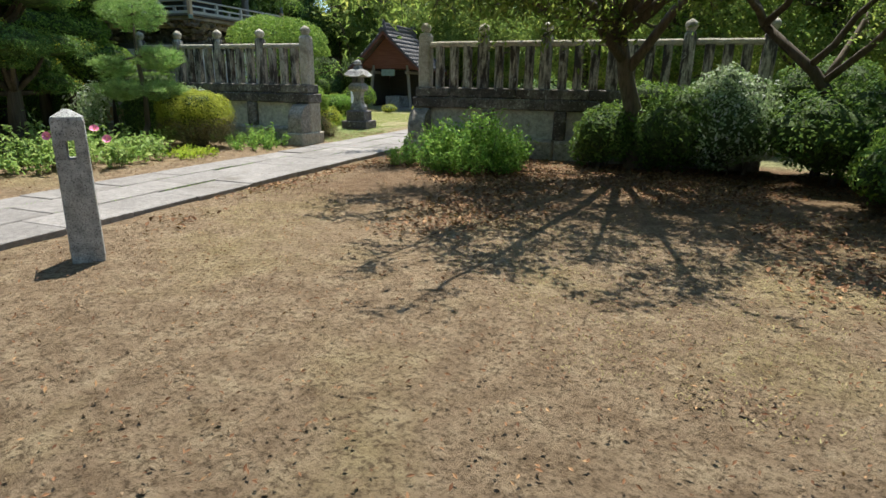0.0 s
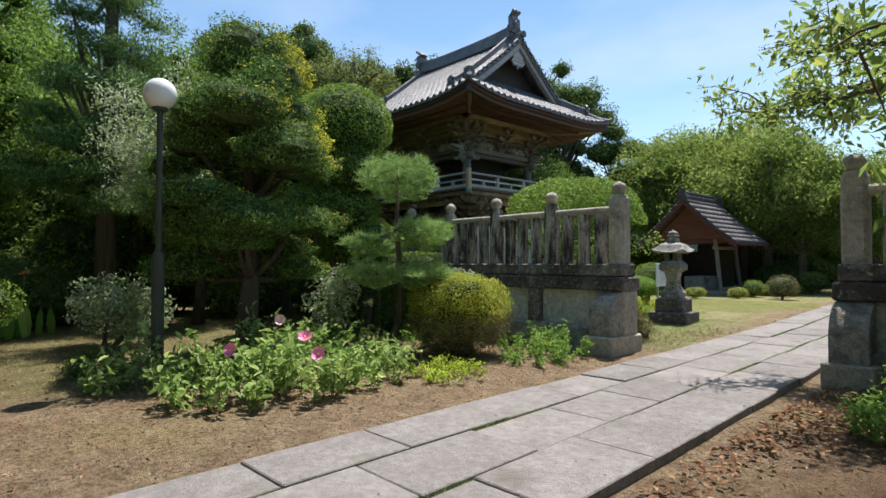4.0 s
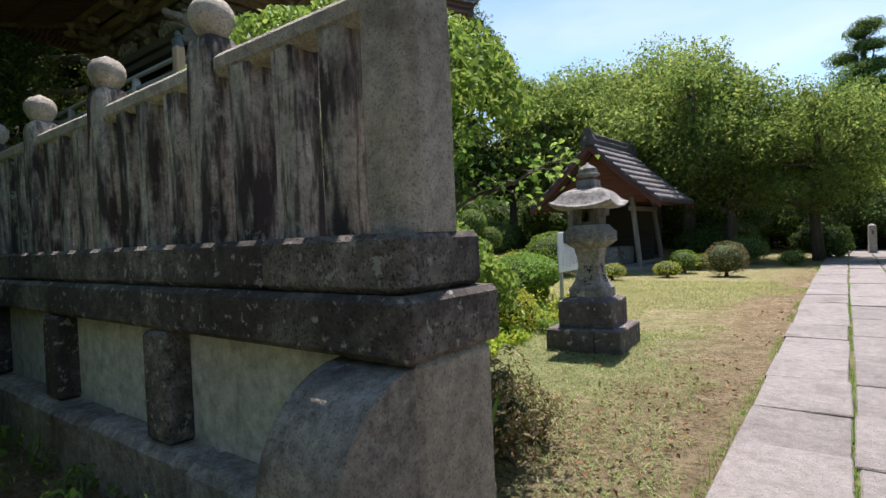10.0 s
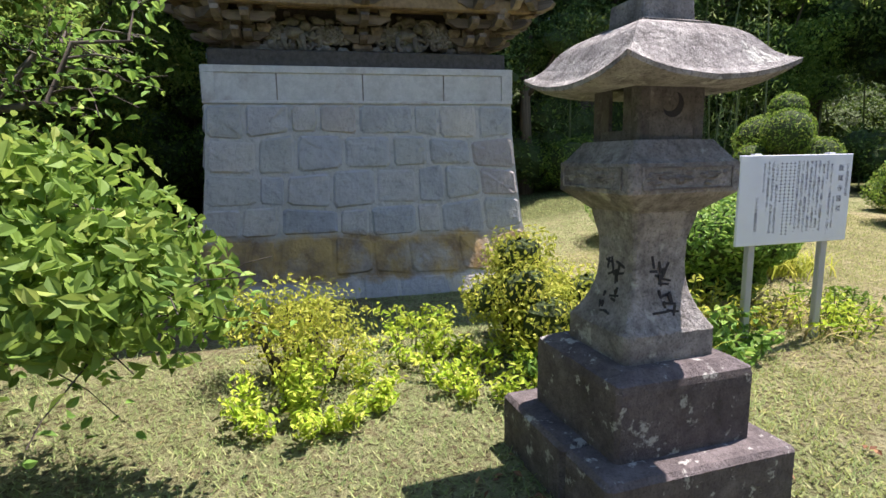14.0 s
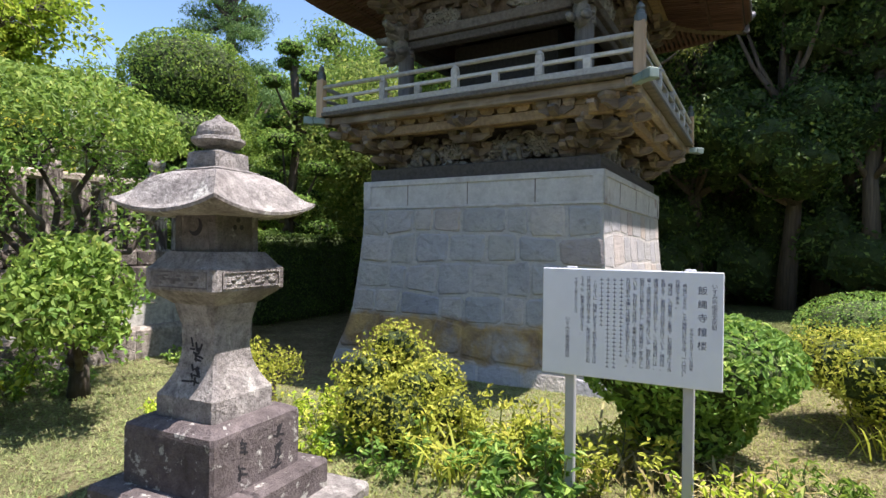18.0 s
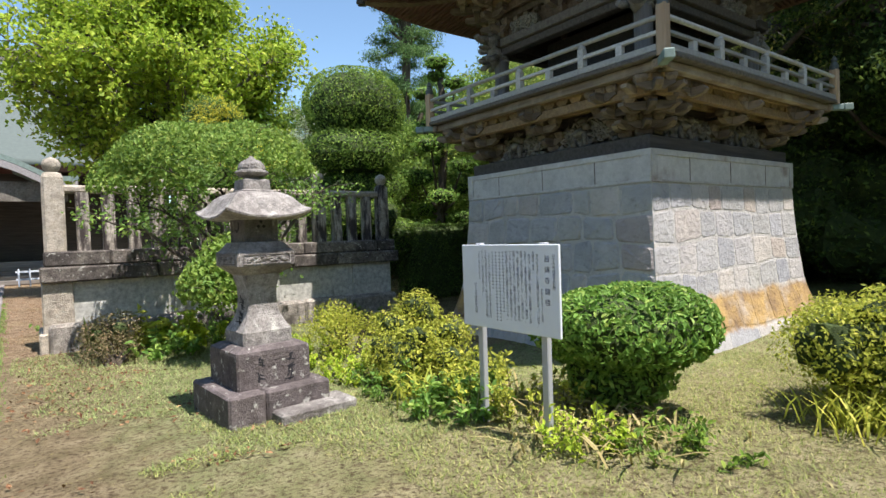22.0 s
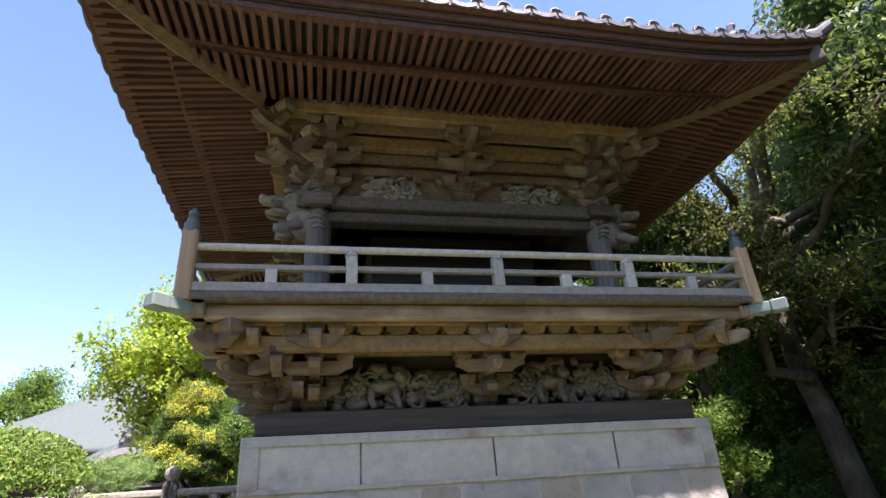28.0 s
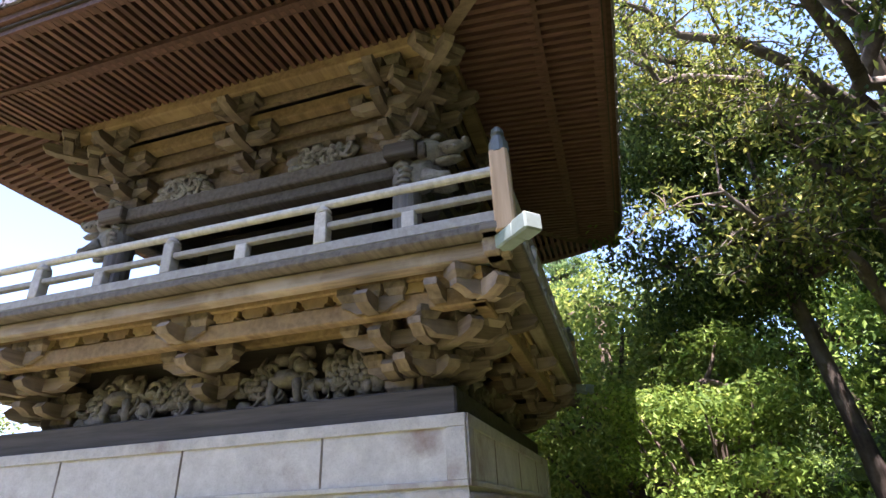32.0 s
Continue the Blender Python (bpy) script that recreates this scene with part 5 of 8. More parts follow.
            cluster(t, "bracket_cluster", at.x, at.y, 4.88, 90 * face, 3, 0.17, 0.20, arms)
        cr = q @ Vector((d, w, 0))
        cluster(t, "corner_bracket_cluster", cr.x, cr.y, 4.94, 90 * face + 45, 3, 0.26, 0.19, arms)
        small = Shape().box(-0.04, -0.05, 0, 0.05, 0.05, 0.06, 0.008).mesh("dentil")
        for k in range(13):
            part("dentil", small, BRACKET, t, m=q @ pose(d + 0.05, -w + 2 * w * k / 12, 5.09))


def tower_eaves(t):
    """Two tiers of parallel rafters, the boards above them and the hip rafters."""
    for face in range(4):
        q = quarter(face)
        w, d = (HY, HX) if face in (0, 2) else (HX, HY)
        inner = 1.93 if face in (0, 2) else 1.80
        near = face in (0, 1)
        rest = Shape()
        n = round(2 * (w - 0.12) / 0.089)
        for k in range(n + 1):
            y = -(w - 0.12) + 2 * (w - 0.12) * k / n
            hip = d - (w - abs(y)) + 0.05
            for tier in (0, 1):
                x0 = max(hip, inner - 0.1 if tier == 0 else d - 1.0)
                x1 = d - 0.62 if tier == 0 else d - 0.10
                if x1 - x0 < 0.1:
                    continue
                def zz(x):
                    s = (d - x) / (d - inner)
                    return (5.60 + 0.185 * s - (0.055 if tier == 0 else 0.0)) + eave_lift(y / w) * max(0.0, 1 - (d - x) / 1.5)
                h, b = (0.065, 0.0225) if tier == 0 else (0.055, 0.021)
                vs = [(x, y + u, zz(x) + v) for x in (x0, x1) for u in (-b, b) for v in (-h / 2, h / 2)]
                fs = [(0, 1, 3, 2), (4, 6, 7, 5), (0, 4, 5, 1), (2, 3, 7, 6), (0, 2, 6, 4), (1, 5, 7, 3)]
                if near:
                    part("rafter", Shape().add(vs, fs, None, True), RAFTER, t, m=q)
                else:
                    rest.add(vs, fs, None, True)
        if rest.v:
            tagged(part("rafter_row", rest, RAFTER, t, m=q), kind="stuff")
        sof, ea, eb, ec, ed = Shape(), Shape(), Shape(), Shape(), Shape()
        m = 28
        def strip(shape, xa, xb, za, zb, thick):
            rows = []
            for k in range(m + 1):
                y = -1 + 2 * k / m
                lift_a = eave_lift(y) * max(0.0, 1 - (d - xa) / 1.5)
                lift_b = eave_lift(y) * max(0.0, 1 - (d - xb) / 1.5)
                ya, yb = y * (w - (d - xa)), y * (w - (d - xb))
                rows.append([(xa, ya, za + lift_a), (xb, yb, zb + lift_b), (xb, yb, zb + lift_b + thick), (xa, ya, za + lift_a + thick)])
            shape.rings(rows)
        strip(sof, inner - 0.35, d - 0.06, 5.86, 5.645, 0.02)
        strip(ea, d - 0.17, d - 0.08, 5.60, 5.585, 0.11)
        strip(eb, d - 0.13, d - 0.03, 5.69, 5.68, 0.075)
        strip(ec, d - 0.08, d + 0.02, 5.757, 5.752, 0.055)
        strip(ed, d - 0.68, d - 0.58, 5.60, 5.595, 0.05)
        # soffit coloured darker than the rafters to paint the shade between them
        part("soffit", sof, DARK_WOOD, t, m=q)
        part("eave_board", ea, RAFTER, t, m=q)
        part("eave_fascia", eb, RAFTER, t, m=q)
        part("tile_batten", ec, RAFTER, t, m=q)
        part("rafter_beam", ed, RAFTER, t, m=q)
        corner = q @ Vector((d, w, 0))
        inn = q @ Vector((inner - 0.1, w - (d - inner) - 0.1, 0))
        pts = [Vector((inn.x, inn.y, 5.72)).lerp(Vector((corner.x * 0.975, corner.y * 0.975, 5.60)), s) + Vector((0, 0, 0.21 * s ** 3)) for s in np.linspace(0, 1, 9)]
        hr = part("hip_rafter", Shape().tube(pts, [0.075] * 9, 4), BOARD, t)
        part("hip_rafter_cap", Shape().box(-0.10, -0.075, -0.085, 0.05, 0.075, 0.085, 0.012), SILL, hr, "dark metal-cased rafter end", m=Matrix.Translation(pts[-1]) @ pose(0, 0, 0, 0, -8, 45 + 90 * face))


def tile_row(points):
    """A row of overlapping half-round tiles along a line of the roof, ending in a round eave tile."""
    s = Shape()
    side = None
    for k in range(len(points) - 1):
        a, b = points[k], points[k + 1]
        d = (b - a).normalized()
        side = d.cross(Vector((0, 0, 1))).normalized()
        up = side.cross(d)
        rr = []
        for p, r in ((a - d * 0.02, 0.066), (b, 0.057)):
            rr.append([p + side * r * math.cos(q) + up * (r * math.sin(q) + 0.0) for q in np.linspace(0, math.pi, 7)])
        s.rings(rr, False, True)
    a, d = points[0], (points[0] - points[1]).normalized()
    flat = Vector((d.x, d.y, 0)).normalized()
    side = flat.cross(Vector((0, 0, 1)))
    c = a + Vector((0, 0, 0.012))
    s.rings([[c + flat * o + side * r * math.cos(q) + Vector((0, 0, r * math.sin(q))) for q in np.linspace(0, 2 * math.pi, 12, False)] for o, r in ((-0.02, 0.066), (0.035, 0.068), (0.038, 0.054), (0.03, 0.050), (0.033, 0.022))])
    return s


def ridge_run(points, wide, high, cap=0.06):
    """A stacked tile ridge that follows points, with a round cap tile on top."""
    s = Shape()
    rr = []
    for k, p in enumerate(points):
        d = points[min(k + 1, len(points) - 1)] - points[max(k - 1, 0)]
        side = Vector((d.y, -d.x, 0)).normalized()
        prof = ((-1, 0), (-1, 0.38), (-0.86, 0.42), (-0.86, 0.7), (-0.7, 0.74), (-0.7, 1.0), (0.7, 1.0), (0.7, 0.74), (0.86, 0.7), (0.86, 0.42), (1, 0.38), (1, 0))
        rr.append([p + side * wide * u + Vector((0, 0, high * v)) for u, v in prof])
    s.rings(rr)
    s.tube([p + Vector((0, 0, high + cap * 0.4)) for p in points], cap, 10)
    return s


def demon_tile(size, horns=True):
    """An ornamental ridge-end tile, a flared plaque with scrolls, facing local +x."""
    k = size
    out = [(-0.42, -0.35), (0.42, -0.35), (0.52, -0.1), (0.40, 0.10), (0.42, 0.35), (0.26, 0.52), (0.12, 0.56), (0, 0.60), (-0.12, 0.56), (-0.26, 0.52), (-0.42, 0.35), (-0.40, 0.10), (-0.52, -0.1)]
    s = Shape().prism([(a * k, b * k) for a, b in out], 0, -0.09 * k, 0.05 * k)
    s.ball((0.08 * k, 0, 0.1 * k), (0.12 * k, 0.2 * k, 0.22 * k), 12, None, 0.3)
    for u in (-1, 1):
        s.ball((0.07 * k, u * 0.33 * k, -0.18 * k), (0.09 * k, 0.13 * k, 0.12 * k), 10, None, 0.3)
        s.ball((0.07 * k, u * 0.25 * k, 0.36 * k), (0.08 * k, 0.1 * k, 0.1 * k), 10, None, 0.3)
    if horns:
        for u in (-0.17, 0.0, 0.17):
            s.tube([(-0.25 * k, u * k, 0.5 * k), (0.0, u * k * 1.2, 0.66 * k), (0.2 * k, u * k * 1.5, 0.82 * k)], [0.075 * k, 0.08 * k, 0.085 * k], 10)
    return s


def tower_roof(t):
    roof = part("roof", Shape().rings([[(sx * (HX - e), sy * (HY - e), roof_z(e) - 0.10) for sx, sy in ((-1, -1), (1, -1), (1, 1), (-1, 1))] for e in (0.5, 1.0, 1.5)]), DARK_WOOD, t, "grey tiled hip-and-gable roof")
    for face in range(4):
        q = quarter(face)
        east = face in (0, 2)
        w = HY if east else HX
        top = 1.5 if east else HY - 0.07
        def surf(u, e):
            if east:
                return east_point(u, e)
            p = north_point(-u, e)
            return Vector((p.y, -p.x, p.z))
        # stepped pan tiles
        s = Shape()
        n = round(top / 0.235)
        m = 40
        for c in range(n):
            e0, e1 = top * c / n, top * (c + 1) / n
            ring = []
            for e, dz in ((e0, 0.0), (e0, 0.034), (e1, 0.004)):
                lim = w - e if (east or e < 1.5) else GX + 0.42
                ring.append([surf(-lim + 2 * lim * k / m, e) + Vector((0, 0, dz - 0.02)) for k in range(m + 1)])
            s.rings(ring, False, False)
        part("pan_tiles", s, TILE, roof, m=q)
        count = round(2 * w / 0.25)
        for k in range(count + 1):
            u = -w + 0.06 + (2 * w - 0.12) * k / count
            lim = min(top, w - abs(u)) if east else (HY - 0.08 if abs(u) < GX + 0.38 else w - abs(u))
            if lim < 0.12:
                continue
            steps = max(1, round(lim / 0.235))
            pts = [surf(u, lim * i / steps) + Vector((0, 0, 0.012)) for i in range(steps + 1)]
            part("roll_tile", tile_row(pts), TILE, roof, m=q)
            if k < count:
                # the hanging edge of the pan tile between two rolls
                step = (2 * w - 0.12) / count
                arc = [(v, surf(u + step * (0.5 + 0.5 * v), 0.0) + Vector((0.025, 0, -0.012 - 0.038 * (1 - v * v)))) for v in np.linspace(-0.9, 0.9, 7)]
                part("eave_tile", Shape().rings([[p, p + Vector((0.022, 0, 0.0)), p + Vector((0.022, 0, 0.045)), p + Vector((0, 0, 0.045))] for v, p in arc]), TILE, roof, m=q)
    # gables
    for sg in (-1, 1):
        zb, zt = roof_z(1.42), roof_z(HY)
        part("gable_wall", Shape().prism([(-1.75, zb - 0.1), (1.75, zb - 0.1), (0, zt - 0.1)], 0, sg * 1.85 - 0.03, sg * 1.85 + 0.03), DARK_WOOD, roof, "dark boarded gable")
        for sy in (-1, 1):
            for drop, h, x, mat in ((0.03, 0.10, 2.40, OLD_WOOD), (0.13, 0.17, 2.36, GABLE), (0.30, 0.05, 2.31, OLD_WOOD)):
                o = [(sy * (HY - e), roof_z(e) - drop) for e in np.linspace(1.1, HY, 12)] + [(sy * (HY - e), roof_z(e) - drop - h) for e in np.linspace(HY, 1.1, 12)]
                part("barge_board", Shape().prism(o, 0, sg * x - 0.035, sg * x + 0.035), mat, roof, "curved gable board")
            part("gable_tile_edge", tile_row([Vector((sg * 2.40, sy * (HY - e), roof_z(e) + 0.02)) for e in np.linspace(0.95, HY - 0.05, 11)]), TILE, roof)
            for e in np.linspace(1.2, HY - 0.15, 11):
                part("edge_disc", Shape().tube([(sg * 2.3, sy * (HY - e), roof_z(e) + 0.0), (sg * 2.47, sy * (HY - e), roof_z(e) + 0.0)], 0.065, 10), TILE, roof)
            # descending ridge and its end tile
            line = [Vector((sg * 2.02, sy * (HY - e), roof_z(e) + 0.01)) for e in np.linspace(0.75, HY - 0.05, 12)]
            part("descending_ridge", ridge_run(line, 0.10, 0.17, 0.055), TILE, roof)
            part("ridge_end_tile", demon_tile(0.34, False), TILE, roof, "ornamental end tile", m=pose(sg * 2.02, sy * (HY - 0.72), roof_z(0.72) + 0.15, 0, 0, 90 * sy))
            # hip ridge
            hip = []
            for e in np.linspace(0.52, 1.5, 8):
                fade = max(0.0, 1 - e / 2.2) ** 1.3
                hip.append(Vector((sg * (HX - e), sy * (HY - e), roof_z(e) + eave_lift(1 - e / HX) * fade + 0.02)))
            part("hip_ridge", ridge_run(hip, 0.10, 0.17, 0.055), TILE, roof)
            a = math.degrees(math.atan2(sy, sg))
            part("ridge_end_tile", demon_tile(0.36, False), TILE, roof, "ornamental end tile", m=pose(hip[0].x, hip[0].y, hip[0].z + 0.16, 0, 0, a))
            tip = Vector((sg * (HX - 0.03), sy * (HY - 0.03), roof_z(0) + 0.22))
            part("corner_tile", Shape().tube([hip[0] + Vector((0, 0, 0.05)), hip[0].lerp(tip, 0.5) + Vector((0, 0, 0.01)), tip + Vector((0, 0, 0.03)), tip + Vector((sg * 0.09, sy * 0.09, 0.10))], [0.085, 0.082, 0.078, 0.06], 10), TILE, roof, "upturned corner tile")
        pend = [(-0.34, 0.02), (-0.2, -0.02), (-0.3, -0.16), (-0.16, -0.3), (-0.06, -0.24), (0, -0.38), (0.06, -0.24), (0.16, -0.3), (0.3, -0.16), (0.2, -0.02), (0.34, 0.02), (0, 0.22)]
        pd = Shape().prism([(a, zt - 0.55 + b) for a, b in pend], 0, sg * 2.3 - 0.03, sg * 2.3 + 0.03)
        for k in range(9):
            pd.ball((sg * 2.33, -0.2 + 0.05 * k, zt - 0.6 - 0.1 * abs(math.sin(k))), (0.03, 0.05, 0.05), 8)
        part("pendant", pd, GABLE, roof, "pale carved gable pendant")
    line = [Vector((x, 0, roof_z(HY) - 0.02 + 0.09 * (abs(x) / 2.12) ** 3)) for x in np.linspace(-2.12, 2.12, 13)]
    part("main_ridge", ridge_run(line, 0.16, 0.34, 0.075), TILE, roof, "tall stacked main ridge")
    for sg in (-1, 1):
        part("ridge_end_tile", demon_tile(0.56), TILE, roof, "large horned ridge-end tile", m=pose(sg * 2.18, 0, roof_z(HY) + 0.42, 0, 0, 0 if sg > 0 else 180))
        part("verge_ridge", ridge_run([Vector((sg * x, 0, roof_z(HY) - 0.04)) for x in (2.12, 2.3, 2.46)], 0.13, 0.12, 0.07), TILE, roof)
        part("verge_end_disc", Shape().tube([(sg * 2.40, 0, roof_z(HY) + 0.08), (sg * 2.56, 0, roof_z(HY) + 0.08)], 0.10, 12), TILE, roof, "round end tile above the gable")


def bell_tower():
    t = thing("bell_tower", (TX, TY, 0), "wooden temple bell tower with tiled roof on a stone podium", "bell tower")
    tower_body(t)
    tower_eaves(t)
    tower_roof(t)
    return t


tower = bell_tower()


# ---- plants ----
def leaf_arrays(p, nrm, size, ratio, g, tilt=0.7, fine=False, droop=0.0):
    """Small folded leaves at points p, facing about nrm: vertices and faces."""
    n = len(p)
    nn = nrm + g.normal(size=(n, 3)) * tilt
    nn /= np.linalg.norm(nn, axis=1)[:, None] + 1e-9
    a = np.cross(nn, g.normal(size=(n, 3)))
    a[:, 2] -= droop
    a /= np.linalg.norm(a, axis=1)[:, None] + 1e-9
    b = np.cross(nn, a)
    ln = (size * g.uniform(0.65, 1.25, n))[:, None]
    w = ln * ratio
    fold = nn * w * 0.22
    i = np.arange(n)[:, None]
    if fine:
        v = np.stack([p - a * ln * 0.5, p - a * ln * 0.18 + b * w * 0.45 + fold, p + a * ln * 0.18 + b * w * 0.42 + fold, p + a * ln * 0.5 - nn * ln * 0.08,
                      p + a * ln * 0.18 - b * w * 0.42 + fold, p - a * ln * 0.18 - b * w * 0.45 + fold], 1).reshape(-1, 3)
        return v, np.concatenate([i * 6 + np.array([[0, 1, 2, 3]]), i * 6 + np.array([[0, 3, 4, 5]])])
    v = np.stack([p - a * ln * 0.5, p + b * w * 0.5 + fold, p + a * ln * 0.5, p - b * w * 0.5 + fold], 1).reshape(-1, 3)
    return v, i * 4 + np.array([[0, 1, 2, 3]])


def shell(blobs, per_m2, g, rough=0.12, depth=0.25, low=-0.75, freq=2.2):
    pts, nms = [], []
    for c, r in blobs:
        c, r = np.array(c, float), np.array((r, r, r) if isinstance(r, (int, float)) else r, float)
        area = 4 * math.pi * (((r[0] * r[1]) ** 1.6 + (r[0] * r[2]) ** 1.6 + (r[1] * r[2]) ** 1.6) / 3) ** (1 / 1.6)
        d = g.normal(size=(int(per_m2 * area), 3))
        d /= np.linalg.norm(d, axis=1)[:, None]
        d = d[d[:, 2] > low]
        f = 1 + rough * lump(d * 1.6 + c, 7, 3, freq) - depth * g.uniform(0, 1, len(d)) ** 2
        pts.append(c + d * r * f[:, None])
        m = d / r
        nms.append(m / np.linalg.norm(m, axis=1)[:, None])
    return np.concatenate(pts), np.concatenate(nms)


def core_shape(blobs, share, rough=0.1):
    v, f, o = [], [], 0
    for c, r in blobs:
        c, r = np.array(c, float), np.array((r, r, r) if isinstance(r, (int, float)) else r, float)
        n, k = 14, 8
        a, t = np.meshgrid(np.linspace(0.15, math.pi - 0.15, k), np.linspace(0, 2 * math.pi, n, False), indexing="ij")
        d = np.stack([np.sin(a) * np.cos(t), np.sin(a) * np.sin(t), np.cos(a)], -1).reshape(-1, 3)
        v.append(c + d * r * (share * (1 + rough * lump(d * 1.6 + c, 7, 3, 2.2)))[:, None])
        i = np.arange((k - 1) * n).reshape(k - 1, n)
        j = np.roll(i, -1, axis=1)
        f.append(np.stack([i, i + n, j + n, j], -1).reshape(-1, 4) + o)
        o += n * k
    return np.concatenate(v), np.concatenate(f)


def crown_mesh(name, blobs, per_m2, size, ratio, mats, seed, core=0.80, tilt=0.7, fine=False, rough=0.12, depth=0.25, low=-0.75, droop=0.0, freq=2.2):
    """A crown of leaves over a solid core, whose dark colour stands for the shade inside."""
    g = np.random.RandomState(seed)
    p, m = shell(blobs, per_m2, g, rough, depth, low, freq)
    v, f = leaf_arrays(p, m, size, ratio, g, tilt, fine, droop)
    slots = np.zeros(len(f), dtype=np.int32)
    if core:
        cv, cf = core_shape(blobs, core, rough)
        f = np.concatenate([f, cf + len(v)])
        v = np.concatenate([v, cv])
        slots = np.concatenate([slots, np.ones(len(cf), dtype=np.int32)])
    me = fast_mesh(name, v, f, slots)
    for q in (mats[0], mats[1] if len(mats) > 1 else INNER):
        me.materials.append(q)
    return me


def bush(name, at, blobs, label, category="shrub", leaf=None, per_m2=650, size=0.05, ratio=0.5, seed=1, group="", stems=6, core=0.8, **more):
    x, y = at
    more.setdefault("low", -0.97)
    t = thing(name, (x, y, rise(x, y)), label, category, group)
    part("foliage", crown_mesh("foliage", blobs, per_m2, size, ratio, (leaf or L_HEDGE,), seed, core, **more), None, t)
    if stems:
        g = random.Random(seed)
        s = Shape()
        for _ in range(stems):
            c, r = g.choice(blobs)
            s.tube([(c[0] * 0.3 + g.uniform(-0.08, 0.08), c[1] * 0.3 + g.uniform(-0.08, 0.08), -0.05), (c[0] * 0.7, c[1] * 0.7, c[2] * 0.5), c], [0.022, 0.016, 0.008], 6)
        tagged(part("stalkwork", s, BARK, t), kind="stuff")
    return t


def limb_tree(name, at, label, trunk, r0, ends, seed, leaf, size=0.09, ratio=0.5, twigs=9, per_twig=16, bark=None, category="tree", spread=0.7, start=0.35, fine=False, sag=0.12, droop=0.3, group="", clump=0.10, crook=0.03):
    """A tree with a given trunk line and limbs that run to given ends, with twigs and leaves on the outer part."""
    x, y = at
    t = thing(name, (x, y, rise(x, y)), label, category, group)
    g = random.Random(seed)
    ng = np.random.RandomState(seed)
    s = Shape()
    tp = [Vector(p) for p in trunk]
    s.tube(tp, [r0 * (1 - 0.45 * k / max(1, len(tp) - 1)) * (1.25 if k == 0 else 1) for k in range(len(tp))], 12)
    stem = part("trunk", s, bark or BARK, t, smooth=True)
    pts, nms = [], []
    twig = Shape()
    def spray(curve, rad, first, count, length, depth):
        for _ in range(count):
            k = g.uniform(first, 1.0)
            i = min(int(k * (len(curve) - 1)), len(curve) - 2)
            p = curve[i].lerp(curve[i + 1], k * (len(curve) - 1) - i)
            d = (curve[i + 1] - curve[i]).normalized() * 0.6 + Vector((g.gauss(0, 1), g.gauss(0, 1), g.gauss(0.1, 0.6)))
            d.normalize()
            ln = length * g.uniform(0.5, 1.2)
            q = [p, p + d * ln * 0.5 + Vector((0, 0, 0.04 * ln)), p + d * ln - Vector((0, 0, 0.1 * ln))]
            twig.tube(q, [rad * 0.5, rad * 0.3, 0.003], 4, False)
            if depth:
                spray(q, rad * 0.5, 0.3, 3, length * 0.6, depth - 1)
            m = ng.uniform(0.25, 1.05, per_twig)[:, None]
            base = np.array(q[0]) * (1 - m) + np.array(q[2]) * m
            pts.append(base + ng.normal(size=(per_twig, 3)) * clump)
            nms.append(np.tile([0, 0, 1.0], (per_twig, 1)))
    for e in ends:
        at_k, e = (e[3], Vector(e[:3])) if len(e) > 3 else (1.0, Vector(e))
        j = at_k * (len(tp) - 1)
        i = min(int(j), len(tp) - 2)
        a = tp[i].lerp(tp[i + 1], j - i)
        mid = a.lerp(e, 0.5) + Vector((g.gauss(0, 0.12), g.gauss(0, 0.12), sag * (e - a).length))
        curve = [a.lerp(mid, k).lerp(mid.lerp(e, k), k) + Vector((g.gauss(0, crook), g.gauss(0, crook), g.gauss(0, crook))) * (0 < k < 1) for k in np.linspace(0, 1, 8)]
        rr = r0 * 0.5
        s = Shape()
        s.tube(curve, [rr * (1 - 0.85 * k / 7) for k in range(8)], 8)
        spray(curve, rr * 0.35, start, twigs, spread, 1)
        part("limb", s, bark or BARK, stem, smooth=True)
    tagged(part("twigwork", twig, bark or BARK, stem, smooth=True), kind="stuff")
    p, m = np.concatenate(pts), np.concatenate(nms)
    v, f = leaf_arrays(p, m, size, ratio, ng, 0.75, fine, droop)
    me = fast_mesh("leaves", v, f)
    me.materials.append(leaf)
    part("leaves", me, None, t)
    return t


def blob_tree(name, at, label, trunk, r0, blobs, seed, leaf, per_m2=160, size=0.11, ratio=0.5, core=0.72, category="tree", bark=None, group="", joined=False, **more):
    """A tree whose crown is a cluster of leafy masses, each carried by a limb."""
    x, y = at
    t = thing(name, (x, y, rise(x, y)), label, category, group)
    s = Shape()
    tp = [Vector(p) for p in trunk]
    s.tube(tp, [r0 * (1 - 0.5 * k / max(1, len(tp) - 1)) * (1.3 if k == 0 else 1) for k in range(len(tp))], 10)
    stem = part("trunk", s, bark or BARK, t, smooth=True)
    far = Shape()
    for c, r in blobs:
        e = Vector(c)
        a = min(tp[1:], key=lambda q: (q - e).length + 2 * max(0, q.z - e.z + 0.2))
        one = far if joined else Shape()
        one.tube([a, a.lerp(e, 0.55) - Vector((0, 0, 0.1 * (e - a).length)), e], [r0 * 0.4, r0 * 0.28, r0 * 0.12], 7)
        if not joined:
            part("limb", one, bark or BARK, stem, smooth=True)
    if joined:
        tagged(part("branchwork", far, bark or BARK, stem, smooth=True), kind="stuff")
    part("crown", crown_mesh("crown", blobs, per_m2, size, ratio, (leaf,), seed, core, **more), None, t)
    return t


